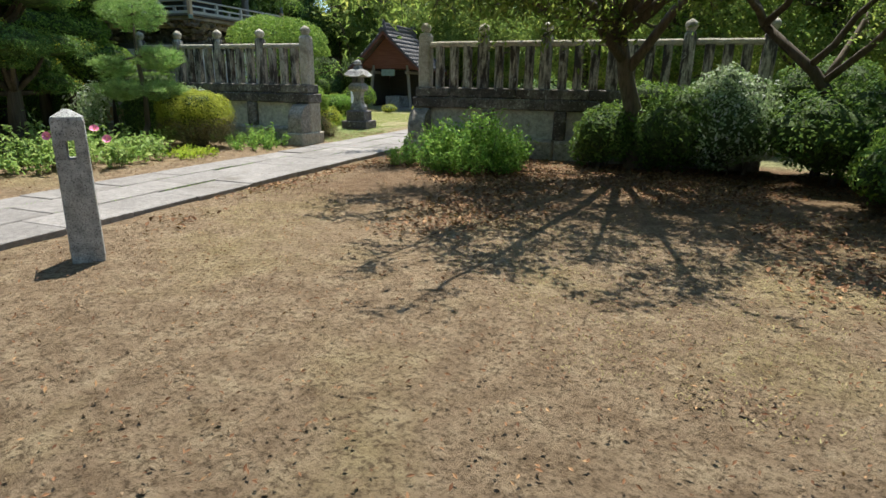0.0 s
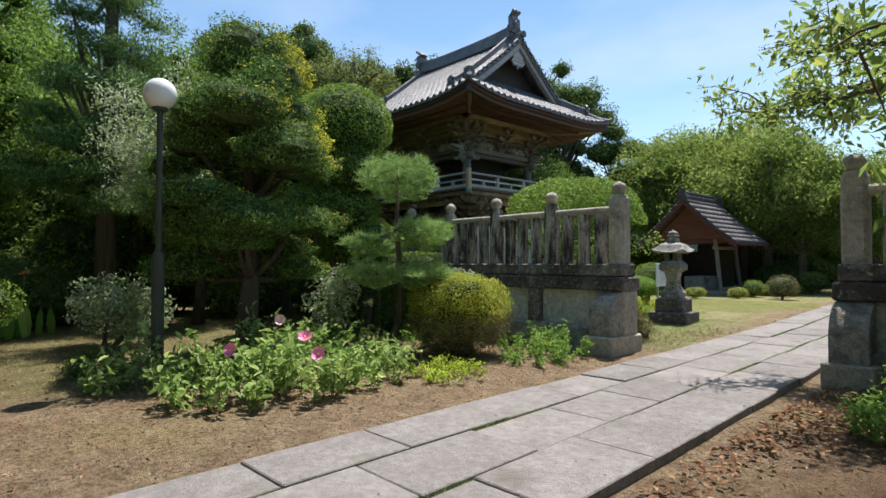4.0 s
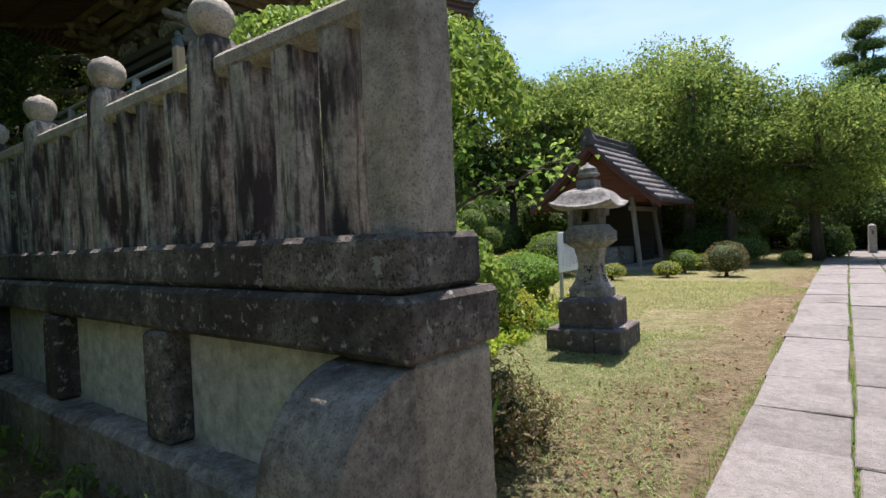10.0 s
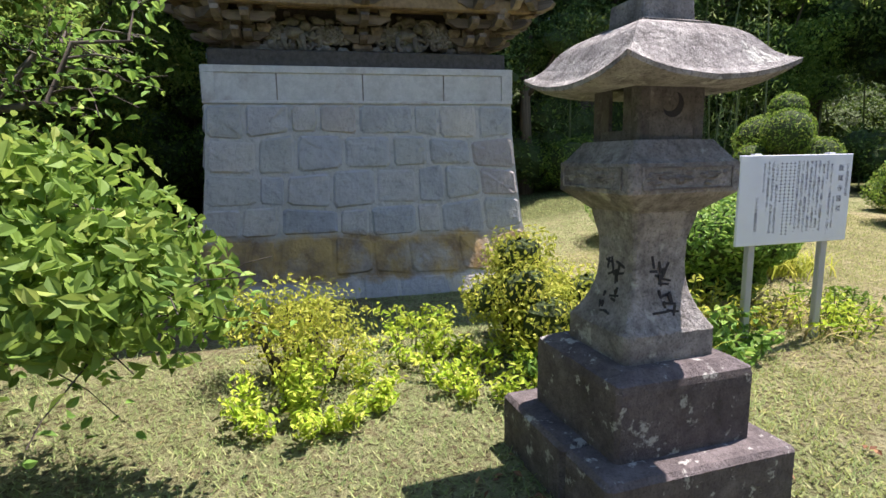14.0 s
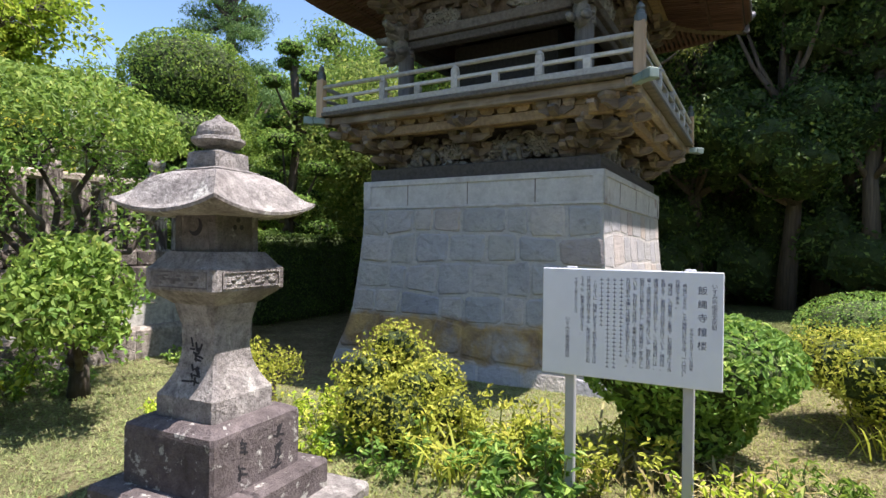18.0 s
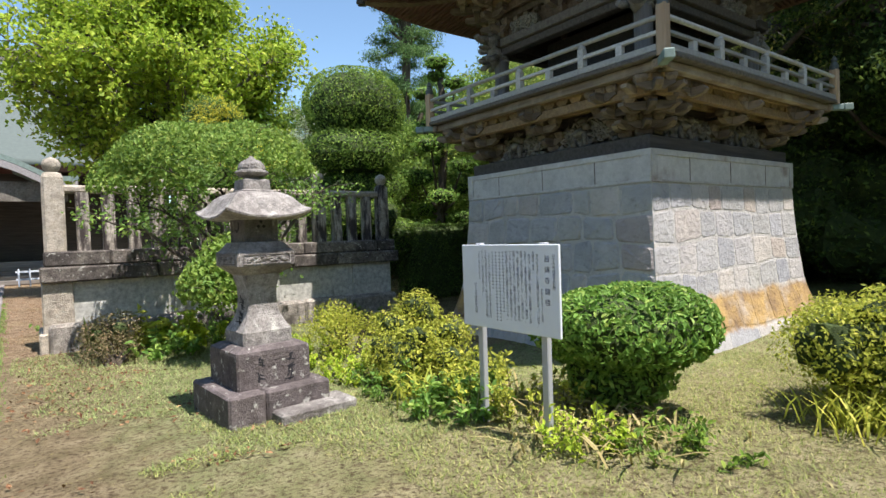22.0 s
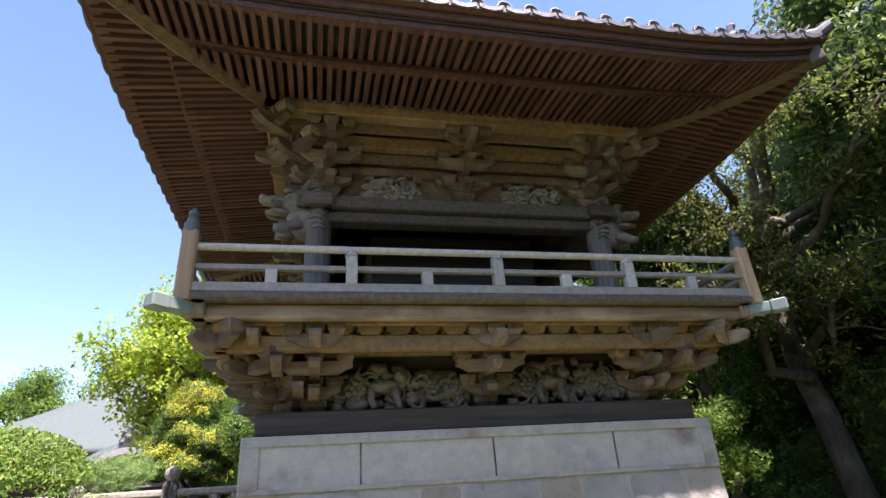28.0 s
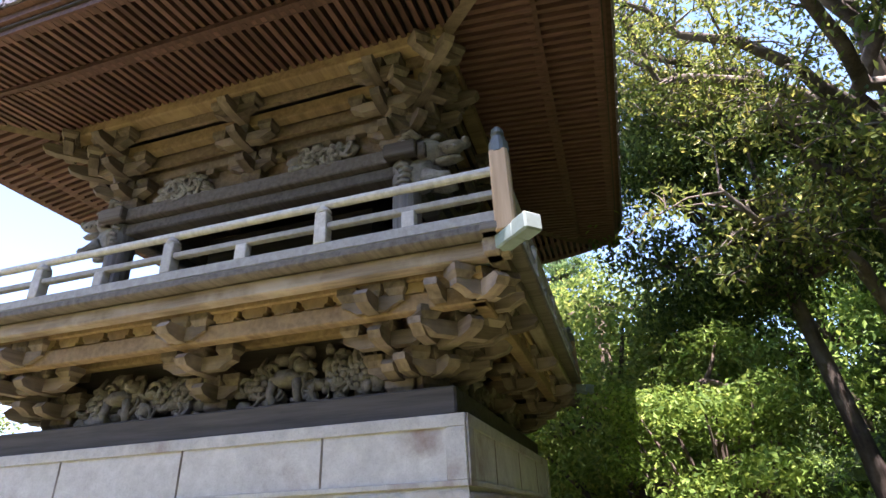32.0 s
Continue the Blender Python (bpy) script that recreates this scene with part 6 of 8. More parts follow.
def random_blobs(seed, count, centre, spread, r_lo, r_hi, flat=0.75):
    g = random.Random(seed)
    out = []
    for _ in range(count):
        while True:
            d = Vector((g.uniform(-1, 1), g.uniform(-1, 1), g.uniform(-1, 1)))
            if d.length < 1:
                break
        r = g.uniform(r_lo, r_hi)
        out.append(((centre[0] + d.x * spread[0], centre[1] + d.y * spread[1], centre[2] + d.z * spread[2]), (r, r, r * flat)))
    return out


def tufts(points, g, length, count, width=0.008, up=0.4):
    """Needles that radiate from each tuft point."""
    n = len(points)
    p = np.repeat(points, count, axis=0)
    d = g.normal(size=(n * count, 3))
    d[:, 2] = np.abs(d[:, 2]) * 0.8 + up * g.uniform(0, 1, n * count)
    d /= np.linalg.norm(d, axis=1)[:, None]
    side = np.cross(d, g.normal(size=d.shape))
    side /= np.linalg.norm(side, axis=1)[:, None]
    ln = (length * g.uniform(0.7, 1.2, n * count))[:, None]
    v = np.stack([p - side * width * 0.5, p + side * width * 0.5, p + d * ln], 1).reshape(-1, 3)
    return v, np.arange(n * count)[:, None] * 3 + np.array([[0, 1, 2]])


def blades(points, g, length, width, lean=0.5, arch=0.5):
    """Long arching strap leaves that rise from points."""
    n = len(points)
    a = g.uniform(0, 2 * math.pi, n)
    out = np.stack([np.cos(a), np.sin(a), np.zeros(n)], 1) * (lean * g.uniform(0.4, 1.3, n))[:, None]
    side = np.stack([-np.sin(a), np.cos(a), np.zeros(n)], 1)
    ln = (length * g.uniform(0.6, 1.2, n))[:, None]
    up = np.array([[0, 0, 1.0]])
    rows = []
    for k, w in ((0.0, 0.7), (0.35, 1.0), (0.7, 0.75), (1.0, 0.08)):
        c = points + ln * (up * (k - arch * 0.5 * k * k) + out * k * (0.5 + arch * k))
        rows += [c - side * width * w * 0.5, c + side * width * w * 0.5]
    v = np.stack(rows, 1).reshape(-1, 3)
    i = np.arange(n)[:, None] * 8
    return v, np.concatenate([i + np.array([[2 * k, 2 * k + 1, 2 * k + 3, 2 * k + 2]]) for k in range(3)])


def herb(name, at, radius, height, count, leaf, size, label, seed, ratio=0.45, category="plant", stems=24, fine=True):
    """A leafy clump of upright stems."""
    x, y = at
    t = thing(name, (x, y, rise(x, y)), label, category)
    g = random.Random(seed)
    ng = np.random.RandomState(seed)
    s = Shape()
    pts = []
    for _ in range(stems):
        a, r = g.uniform(0, 6.28), radius * math.sqrt(g.random())
        rx, ry = (radius, radius) if isinstance(radius, (int, float)) else radius
        p = Vector((r * math.cos(a), r * math.sin(a), -0.02))
        h = height * g.uniform(0.55, 1.1) * (1 - 0.5 * (r / radius) ** 2)
        e = p + Vector((g.gauss(0, 0.12) * h + 0.25 * p.x, g.gauss(0, 0.12) * h + 0.25 * p.y, h))
        m = p.lerp(e, 0.5) + Vector((g.gauss(0, 0.02), g.gauss(0, 0.02), 0))
        s.tube([p, m, e], [0.006, 0.005, 0.003], 4, False)
        k = ng.uniform(0.15, 1.05, max(1, count // stems))[:, None]
        pts.append(np.array(p) * (1 - k) + np.array(e) * k + ng.normal(size=(len(k), 3)) * np.array([[0.07, 0.07, 0.03]]) * max(0.5, height))
    tagged(part("stalkwork", s, CANE, t), kind="stuff")
    p = np.concatenate(pts)
    v, f = leaf_arrays(p, np.tile([0, 0, 1.0], (len(p), 1)), size, ratio, ng, 0.55, fine, 0.25)
    me = fast_mesh("leaves", v, f)
    me.materials.append(leaf)
    part("leaves", me, None, t)
    return t


def strap_clump(x, y, count, length, width, leaf, label, seed, lean=0.6, arch=0.7, spread=0.2):
    t = thing("strap_leaf_clump", (x, y, rise(x, y)), label, "plant")
    g = np.random.RandomState(seed)
    p = np.stack([g.normal(0, spread, count), g.normal(0, spread, count), np.zeros(count)], 1)
    v, f = blades(p, g, length, width, lean, arch)
    me = fast_mesh("leaves", v, f)
    me.materials.append(leaf)
    part("leaves", me, None, t)


# -- south garden --
def yew():
    """Stacked domed pads of scale leaves, with golden growth that paints in the sun from the north."""
    g = random.Random(3)
    pads = [((0.0, 0.0, 4.72), (0.78, 0.76, 0.50)), ((0.25, 0.1, 4.35), (0.7, 0.7, 0.4))]
    for lv, (z, rad, n, w, h) in enumerate(((4.05, 0.62, 4, 0.54, 0.28), (3.4, 0.92, 5, 0.56, 0.27), (2.75, 1.0, 5, 0.58, 0.27), (2.1, 1.0, 5, 0.56, 0.26), (1.5, 0.95, 4, 0.50, 0.22))):
        for k in range(n):
            a = 6.28 * k / n + lv * 0.7 + g.uniform(-0.25, 0.25)
            rr, q = rad * g.uniform(0.7, 1.15), g.uniform(0.72, 1.15)
            pads.append(((rr * math.cos(a), rr * math.sin(a), z + g.uniform(-0.36, 0.36)), (w * q, w * q * g.uniform(0.85, 1.15), h * g.uniform(0.85, 1.15))))
    pads += [((-0.75, 0.75, 3.75), (0.5, 0.5, 0.28)), ((-1.05, 0.6, 3.35), (0.52, 0.5, 0.27)), ((-1.25, 0.5, 2.85), (0.48, 0.46, 0.25))]
    t = blob_tree("topiary_conifer", (-10.95, 8.3), "old clipped conifer with stacked dark pads and golden sunlit tips", [(0, 0, -0.1), (0.1, 0.05, 1.2), (-0.1, 0.1, 2.4), (0.1, 0, 3.8), (0, 0, 4.6)], 0.15, pads, 5, L_YEW, 1700, 0.050, 0.42, 0.72, "conifer", rough=0.3, depth=0.3, freq=5.0, low=-0.75)
    ng = np.random.RandomState(6)
    p, m = shell(pads, 2300, ng, 0.3, 0.06, -0.2, 5.0)
    # gold gathers on north and upper faces: sunlight put into the leaf colour
    keep = ng.uniform(0, 1, len(p)) < np.clip(-0.62 + 0.45 * m[:, 2] + 1.4 * m[:, 1] + 0.35 * lump(p, 8, 2, 2.5), 0.02, 1.0) * np.clip((p[:, 2] - 2.4) / 1.2, 0.12, 1.0)
    p, m = p[keep], m[keep]
    v, f = leaf_arrays(p + m * 0.025, m, 0.052, 0.42, ng, 0.55)
    me = fast_mesh("new_growth", v, f)
    me.materials.append(L_GOLD)
    part("new_growth", me, None, t, "golden new tips with sunlight put into their colour")


yew()
blob_tree("clipped_evergreen", (-13.3, 11.4), "tall clipped evergreen with a smooth rounded top", [(0, 0, 0), (0, 0, 1.5), (0, 0, 3.5)], 0.16,
          [((-0.05, 0.12, 4.6), (1.22, 1.2, 0.94)), ((0.15, 0.25, 3.5), (1.2, 1.15, 0.6)), ((-0.2, -0.1, 2.7), (1.2, 1.15, 0.6)), ((0.3, 0.5, 1.9), (1.0, 0.9, 0.55)), ((-0.5, 0.6, 1.5), (0.9, 0.8, 0.5))], 8, L_MID, 620, 0.07, 0.5, 0.86, "topiary", rough=0.06, depth=0.12)


def red_pine():
    t = thing("garden_pine", (-9.95, 10.5, 0), "small pruned pine with soft round needle tufts", "pine tree")
    line = [(0.0, 0, -0.05), (-0.06, 0, 0.15), (0.12, 0.0, 0.5), (0.14, 0.02, 1.2), (0.06, 0, 2.0), (0.08, 0, 2.75)]
    s = Shape().tube(line, [0.085, 0.075, 0.065, 0.05, 0.04, 0.02], 10)
    g = np.random.RandomState(4)
    r = random.Random(4)
    pads = [((0.08, 0, 2.9), (0.74, 0.74, 0.44), 360), ((0.65, 0.1, 1.95), (0.55, 0.5, 0.28), 170), ((-0.5, -0.2, 1.75), (0.5, 0.5, 0.25), 150), ((0.2, 0.5, 1.85), (0.5, 0.4, 0.25), 130),
            ((0.85, -0.1, 1.25), (0.55, 0.5, 0.22), 150), ((-0.65, 0.1, 1.2), (0.55, 0.5, 0.22), 150), ((0.1, -0.6, 1.3), (0.5, 0.45, 0.22), 120), ((0.1, 0.6, 1.2), (0.45, 0.45, 0.2), 100)]
    pts = []
    for c, rad, n in pads:
        d = g.normal(size=(n, 3))
        d /= np.linalg.norm(d, axis=1)[:, None]
        q = np.array(c) + d * np.array(rad) * g.uniform(0.45, 1, n)[:, None]
        pts.append(q)
        a = min((Vector(p) for p in line), key=lambda p: abs(p.z - c[2] + 0.12))
        s.tube([a, a.lerp(Vector(c), 0.5) + Vector((0, 0, 0.05)), Vector(c)], [0.03, 0.022, 0.01], 6)
        for k in range(14):
            e = Vector(q[r.randrange(n)])
            s.tube([Vector(c).lerp(a, 0.35), Vector(c).lerp(e, 0.5), e], [0.012, 0.008, 0.004], 4, False)
    part("trunk", s, BARK, t, smooth=True)
    v, f = tufts(np.concatenate(pts), g, 0.15, 30, 0.009)
    me = fast_mesh("needles", v, f)
    me.materials.append(L_NEEDLE)
    part("needles", me, None, t)


red_pine()
def wall_azalea():
    """A clipped dome of yellow-green leaves over a twiggy, half-bare skirt."""
    dome = [((0, 0, 0.78), (0.80, 0.78, 0.44)), ((0.28, -0.2, 0.96), (0.46, 0.46, 0.33)), ((-0.3, 0.2, 0.98), (0.48, 0.46, 0.33)), ((0.1, 0.38, 0.88), (0.42, 0.40, 0.34)), ((-0.25, -0.35, 0.86), (0.42, 0.40, 0.34))]
    t = bush("azalea", (-8.8, 10.95), dome, "clipped azalea, yellow-green on top and twiggy brown below", "azalea", L_YELLOW, 2600, 0.034, 0.55, 2, core=0.72, rough=0.16, depth=0.3, freq=4.0, stems=60, low=-0.7)
    g = np.random.RandomState(12)
    p, m = shell([((0, 0, 0.60), (0.80, 0.78, 0.58))], 3000, g, 0.2, 0.35, -0.97, 4.0)
    p, m = p[m[:, 2] < 0.25], m[m[:, 2] < 0.25]
    v, f = leaf_arrays(p, m, 0.034, 0.5, g, 0.8)
    me = fast_mesh("skirt_leaves", v, f)
    me.materials.append(L_BROWN)
    part("skirt_leaves", me, None, t, "half-dry brownish lower leaves")


wall_azalea()
herb("bright_weed", (-7.75, 12.05), 0.5, 0.55, 900, L_BRIGHT, 0.06, "fresh bright green weed clump", 3)
herb("bright_weed", (-8.25, 12.35), 0.4, 0.5, 600, L_BRIGHT, 0.06, "fresh bright green weed clump", 13)
herb("lime_groundcover", (-7.75, 9.65), 0.45, 0.26, 1200, L_LIME, 0.045, "low lime-green groundcover plant", 4)
herb("lime_groundcover", (-8.2, 10.1), 0.25, 0.2, 400, L_LIME, 0.045, "low lime-green groundcover plant", 14)


def petals(r, m):
    s = Shape()
    for k in range(5):
        q = m @ pose(0, 0, 0, 0, 0, 72 * k)
        rim = [(0.0, 0.01, 0.0), (r * 0.42, -r * 0.42, 0.012), (r * 0.86, -r * 0.60, 0.04), (r * 1.08, 0, 0.05), (r * 0.86, r * 0.60, 0.052), (r * 0.42, r * 0.42, 0.022)]
        s.add([q @ Vector(p) for p in rim], [(0, 1, 2, 3), (0, 3, 4, 5)])
    return s


def mallow(x, y, radius, height, count, seed, flowers):
    t = herb("rose_mallow", (x, y), radius, height, count, L_MALLOW, 0.105, "leafy rose mallow with large pink flowers" if flowers else "leafy green mallow clump without flowers", seed, 0.55, "flowering plant", 34)
    g = random.Random(seed)
    for fx, fy, fz, col in flowers:
        turn = pose(fx - x, fy - y, fz, g.uniform(35, 75), 0, g.uniform(20, 60))
        fl = part("flower", petals(0.07, turn), PINK if col else PALE_PINK, t, "large pink flower" if col else "pale half-open flower")
        part("stamen", Shape().tube([turn @ Vector((0, 0, 0)), turn @ Vector((0, 0, 0.05))], [0.008, 0.006], 6), YELLOW, fl)


mallow(-8.2, 7.8, 0.6, 0.8, 900, 21, [(-7.81, 7.66, 0.66, True), (-7.60, 7.71, 0.50, True)])
mallow(-8.45, 7.05, 0.6, 0.8, 800, 22, [(-7.90, 6.91, 0.60, True)])
mallow(-8.35, 8.8, 0.55, 0.65, 560, 23, [])
mallow(-9.6, 8.2, 0.65, 0.85, 650, 24, [(-9.3, 8.1, 0.7, False)])
mallow(-9.0, 9.3, 0.5, 0.6, 420, 25, [])
mallow(-9.6, 6.5, 0.5, 0.7, 420, 26, [])
herb("bright_weed", (-7.6, 11.3), 0.5, 0.42, 900, L_BRIGHT, 0.06, "fresh bright green weed clump", 27)
herb("bright_weed", (-10.2, 11.6), 0.6, 0.5, 700, L_BRIGHT, 0.07, "sunlit weeds below the wall", 28)
herb("lily_clump", (-10.9, 6.4), 0.4, 0.5, 300, L_DARK, 0.12, "dark green low clump under the lamp", 31, 0.35)
bush("pale_shrub", (-10.6, 9.6), [((0, 0, 0.75), (0.42, 0.42, 0.42)), ((0.15, 0.1, 1.1), (0.34, 0.34, 0.3))], "loose shrub with glossy pale grey-green leaves", "shrub", L_GREY, 300, 0.1, 0.5, 6, core=0, rough=0.5, depth=0.8)
herb("bright_weed", (-10.3, 9.35), 0.4, 0.6, 700, L_BRIGHT, 0.07, "sunlit green weeds under a pale shrub", 34)
herb("bright_weed", (-11.3, 9.9), 0.6, 0.45, 700, L_BRIGHT, 0.07, "sunlit green weeds on the garden floor", 35)
strap_clump(-9.5, 9.9, 160, 0.4, 0.012, L_STRAW, "dry straw-coloured grass by the pine's foot", 7, 0.7, 0.8, 0.3)
herb("garden_weed", (-10.0, 9.6), 0.5, 0.45, 420, L_MID, 0.08, "leafy green garden weeds in half shade", 32)
herb("garden_weed", (-11.3, 8.6), 0.6, 0.35, 420, L_MID, 0.08, "leafy green garden weeds in half shade", 33)
bush("low_shrub", (-14.6, 5.0), [((0, 0, 0.75), (0.8, 0.8, 0.5))], "low domed shrub on bare stems", "shrub", L_HEDGE, 500, 0.06, 0.5, 7)
bush("variegated_shrub", (-14.0, 7.0), [((0, 0, 0.7), (0.65, 0.6, 0.5)), ((0.5, 0.4, 0.55), (0.5, 0.5, 0.45))], "variegated shrub with whitish leaves", "shrub", L_GREY, 420, 0.1, 0.45, 8, core=0, rough=0.4, depth=0.7)


def canna(x, y, seed):
    t = thing("canna", (x, y, 0), "tall canna with broad leaves and one orange flower", "flowering plant")
    g = np.random.RandomState(seed)
    p = np.stack([g.normal(0, 0.22, 16), g.normal(0, 0.22, 16), np.zeros(16)], 1)
    v, f = blades(p, g, 1.0, 0.16, 0.3, 0.25)
    me = fast_mesh("leaves", v, f)
    me.materials.append(L_BRIGHT)
    part("leaves", me, None, t)
    part("flower", petals(0.09, pose(0.05, 0, 1.25, 30, 0, 0)), ORANGE, t)
    part("stalk", Shape().tube([(0, 0, 0), (0.03, 0, 0.7), (0.05, 0, 1.25)], [0.015, 0.012, 0.008], 6), CANE, t)


canna(-16.0, 5.2, 1)
canna(-16.4, 6.0, 2)
canna(-15.6, 4.3, 3)
limb_tree("crape_myrtle", (-13.6, 7.6), "slender crape myrtle with pale blossom at the tips", [(0, 0, 0), (0.1, 0.1, 0.8), (0.0, 0.2, 1.7)], 0.07,
          [(-0.5, 0.3, 3.6), (0.4, 0.2, 4.3), (-0.2, -0.4, 4.6), (0.7, -0.2, 3.4), (-0.9, -0.3, 4.0), (0.1, 0.6, 5.0), (0.2, 0.1, 3.0), (-0.4, 0.8, 4.4)], 6, L_GREY, 0.075, 0.45, 20, 20, BARK_GREY, spread=0.55)

# -- cherry trees beside the path --
limb_tree("cherry_tree", (0.9, 12.3), "leaning cherry tree with long low branches over the yard", [(0, 0, -0.1), (-0.1, -0.1, 0.9), (-0.35, -0.3, 1.7), (-0.5, -0.5, 2.4)], 0.2,
          [(-3.3, -4.9, 2.75), (-3.9, -3.6, 3.3), (-2.2, -5.6, 3.6), (-0.6, -4.6, 4.3), (0.9, -3.8, 4.2), (-2.6, -1.2, 4.9), (-0.2, 0.3, 5.2), (1.6, -1.6, 4.6, 0.7), (-1.6, -3.2, 3.0, 0.8), (-5.3, -0.3, 3.9), (-3.5, -2.4, 4.3), (-5.9, 1.4, 3.8), (-6.15, 1.1, 3.6), (0.4, -5.6, 3.9), (2.0, -5.0, 4.2), (-1.5, -6.3, 3.6), (2.6, -3.5, 4.4), (3.4, -4.6, 4.1)],
          12, L_CHERRY, 0.115, 0.45, 26, 19, BARK, spread=0.75, sag=0.10, droop=0.6)
limb_tree("cherry_tree", (4.5, 11.6), "mossy cherry trunk leaning over dark shrubs", [(0, 0, -0.1), (-0.4, -0.1, 0.9), (-1.1, -0.2, 1.8), (-1.9, -0.2, 2.5)], 0.12,
          [(-2.9, -1.6, 3.4), (-1.0, -2.4, 3.6), (0.6, -1.6, 3.8, 0.7), (0.2, 0.6, 4.0, 0.6), (-2.6, 0.6, 3.9), (1.6, -2.6, 4.2, 0.6)], 13, L_CHERRY, 0.105, 0.45, 28, 28, BARK, spread=0.7, droop=0.6)
herb("yard_weed_bush", (-1.95, 10.7), 0.85, 1.05, 9000, L_BRIGHT, 0.085, "tall bright weed bush growing before the fence", 41, 0.4, "shrub", 130)
herb("yard_weed_bush", (-3.1, 10.8), 0.5, 0.6, 1600, L_BRIGHT, 0.07, "bright green weed clump at the path edge", 42, 0.4, "shrub", 40)
for k, (x, y, r, h, lf) in enumerate(((0.2, 12.15, 0.9, 1.1, L_DARK), (1.5, 12.3, 1.1, 1.5, L_DARK), (2.7, 12.2, 1.2, 1.8, L_GREY), (3.9, 11.6, 1.2, 1.6, L_DARK), (4.4, 9.6, 0.9, 1.1, L_MID), (3.9, 12.8, 1.2, 2.2, L_DARK), (0.9, 12.75, 0.9, 1.7, L_MID), (5.0, 10.3, 1.2, 1.5, L_MID), (4.9, 8.5, 1.1, 1.2, L_DARK), (5.6, 6.8, 1.2, 1.3, L_DARK), (6.5, 12.5, 1.6, 2.6, L_DARK), (7.5, 9.5, 1.6, 2.4, L_DARK))):
    bush("evergreen_shrub", (x, y), random_blobs(50 + k, 6, (0, 0, h * 0.55), (r * 0.5, r * 0.5, h * 0.25), r * 0.5, r * 0.7, 0.8), "dense glossy evergreen shrub in the shade" if lf is not L_GREY else "shrub with small pale leaves", "shrub", lf, 330, 0.085, 0.45, 50 + k, rough=0.2)

# -- lawn inside the gate --
limb_tree("garden_tree", (-9.62, 14.97), "spreading garden tree with a dark trunk and a domed leafy top", [(0, 0, -0.1), (0.0, 0.02, 0.25), (0.02, -0.03, 0.50), (-0.02, -0.08, 0.75), (0.03, -0.13, 1.0), (0.0, -0.16, 1.22)], 0.095,
          [(-0.7, -0.6, 2.6), (0.7, -0.7, 2.7, 0.7), (1.4, -0.5, 2.4, 0.55), (0.0, 0.4, 2.9), (1.1, 0.5, 2.5, 0.8), (-1.1, 0.4, 2.3, 0.75), (1.9, 0.2, 1.9, 0.5), (0.4, 1.1, 1.25, 0.26), (0.85, 1.0, 1.05, 0.24), (0.65, 1.35, 0.85, 0.22), (-0.3, 1.0, 2.1, 0.8), (0.3, -0.2, 2.7), (-1.3, -0.4, 2.2, 0.9), (0.3, -1.1, 2.0, 0.65), (1.0, -0.9, 2.1, 0.6)],
          15, L_BRIGHT, 0.062, 0.6, 11, 7, BARK_DARK, spread=0.42, start=0.45, fine=True, clump=0.07, crook=0.06)


def dome_top():
    """The outer leaves of the garden tree's sheared top."""
    t = [o for o in scene.objects if o.name == "garden_tree"][0]
    blobs = [((0.27, -0.17, 2.29), (1.5, 1.2, 1.0)), ((1.27, -0.22, 2.05), (0.75, 0.8, 0.75)), ((0.5, 0.82, 1.1), (0.48, 0.46, 0.42)), ((0.62, 1.12, 0.90), (0.40, 0.38, 0.34)), ((0.3, 0.55, 1.35), (0.34, 0.32, 0.28)), ((0.85, 0.85, 0.95), (0.34, 0.34, 0.30))]
    g = np.random.RandomState(16)
    p, m = shell(blobs[:2], 900, g, 0.10, 0.22, 0.28)
    p2, m2 = shell(blobs[2:], 640, g, 0.25, 0.5, -0.6)
    p, m = np.concatenate([p, p2]), np.concatenate([m, m2])
    v, f = leaf_arrays(p, m, np.concatenate([np.full(len(p) - len(p2), 0.068), np.full(len(p2), 0.082)]), 0.6, g, 0.6, True, 0.4)
    me = fast_mesh("sheared_leaves", v, f)
    me.materials.append(L_DOME)
    part("sheared_leaves", me, None, t, "bright sheared outer leaves")


dome_top()
bush("azalea", (-10.3, 16.75), random_blobs(61, 12, (0, 0, 0.36), (0.5, 0.5, 0.18), 0.17, 0.28, 0.85), "half-bare azalea with yellow-green tips", "azalea", L_YELLOW, 520, 0.042, 0.45, 61, core=0, stems=60, low=-0.95, rough=0.4, depth=0.7)
herb("lime_groundcover", (-9.8, 16.8), 0.42, 0.36, 2200, L_LIME, 0.05, "glowing lime-green groundcover in sunlight", 62)
bush("azalea", (-10.35, 18.55), random_blobs(63, 14, (0, 0, 0.46), (0.52, 0.52, 0.30), 0.18, 0.32, 0.85), "azalea with bright yellow-green leaves", "azalea", L_YELLOW, 1000, 0.042, 0.5, 63, rough=0.35, depth=0.4, core=0.6, stems=14)
herb("leafy_groundcover", (-10.05, 18.75), 0.55, 0.35, 900, L_BRIGHT, 0.06, "leafy groundcover at the foot of an azalea", 64)
herb("leafy_groundcover", (-9.95, 19.6), 0.4, 0.4, 600, L_BRIGHT, 0.09, "broad-leaved weeds between shrub and sign posts", 65)
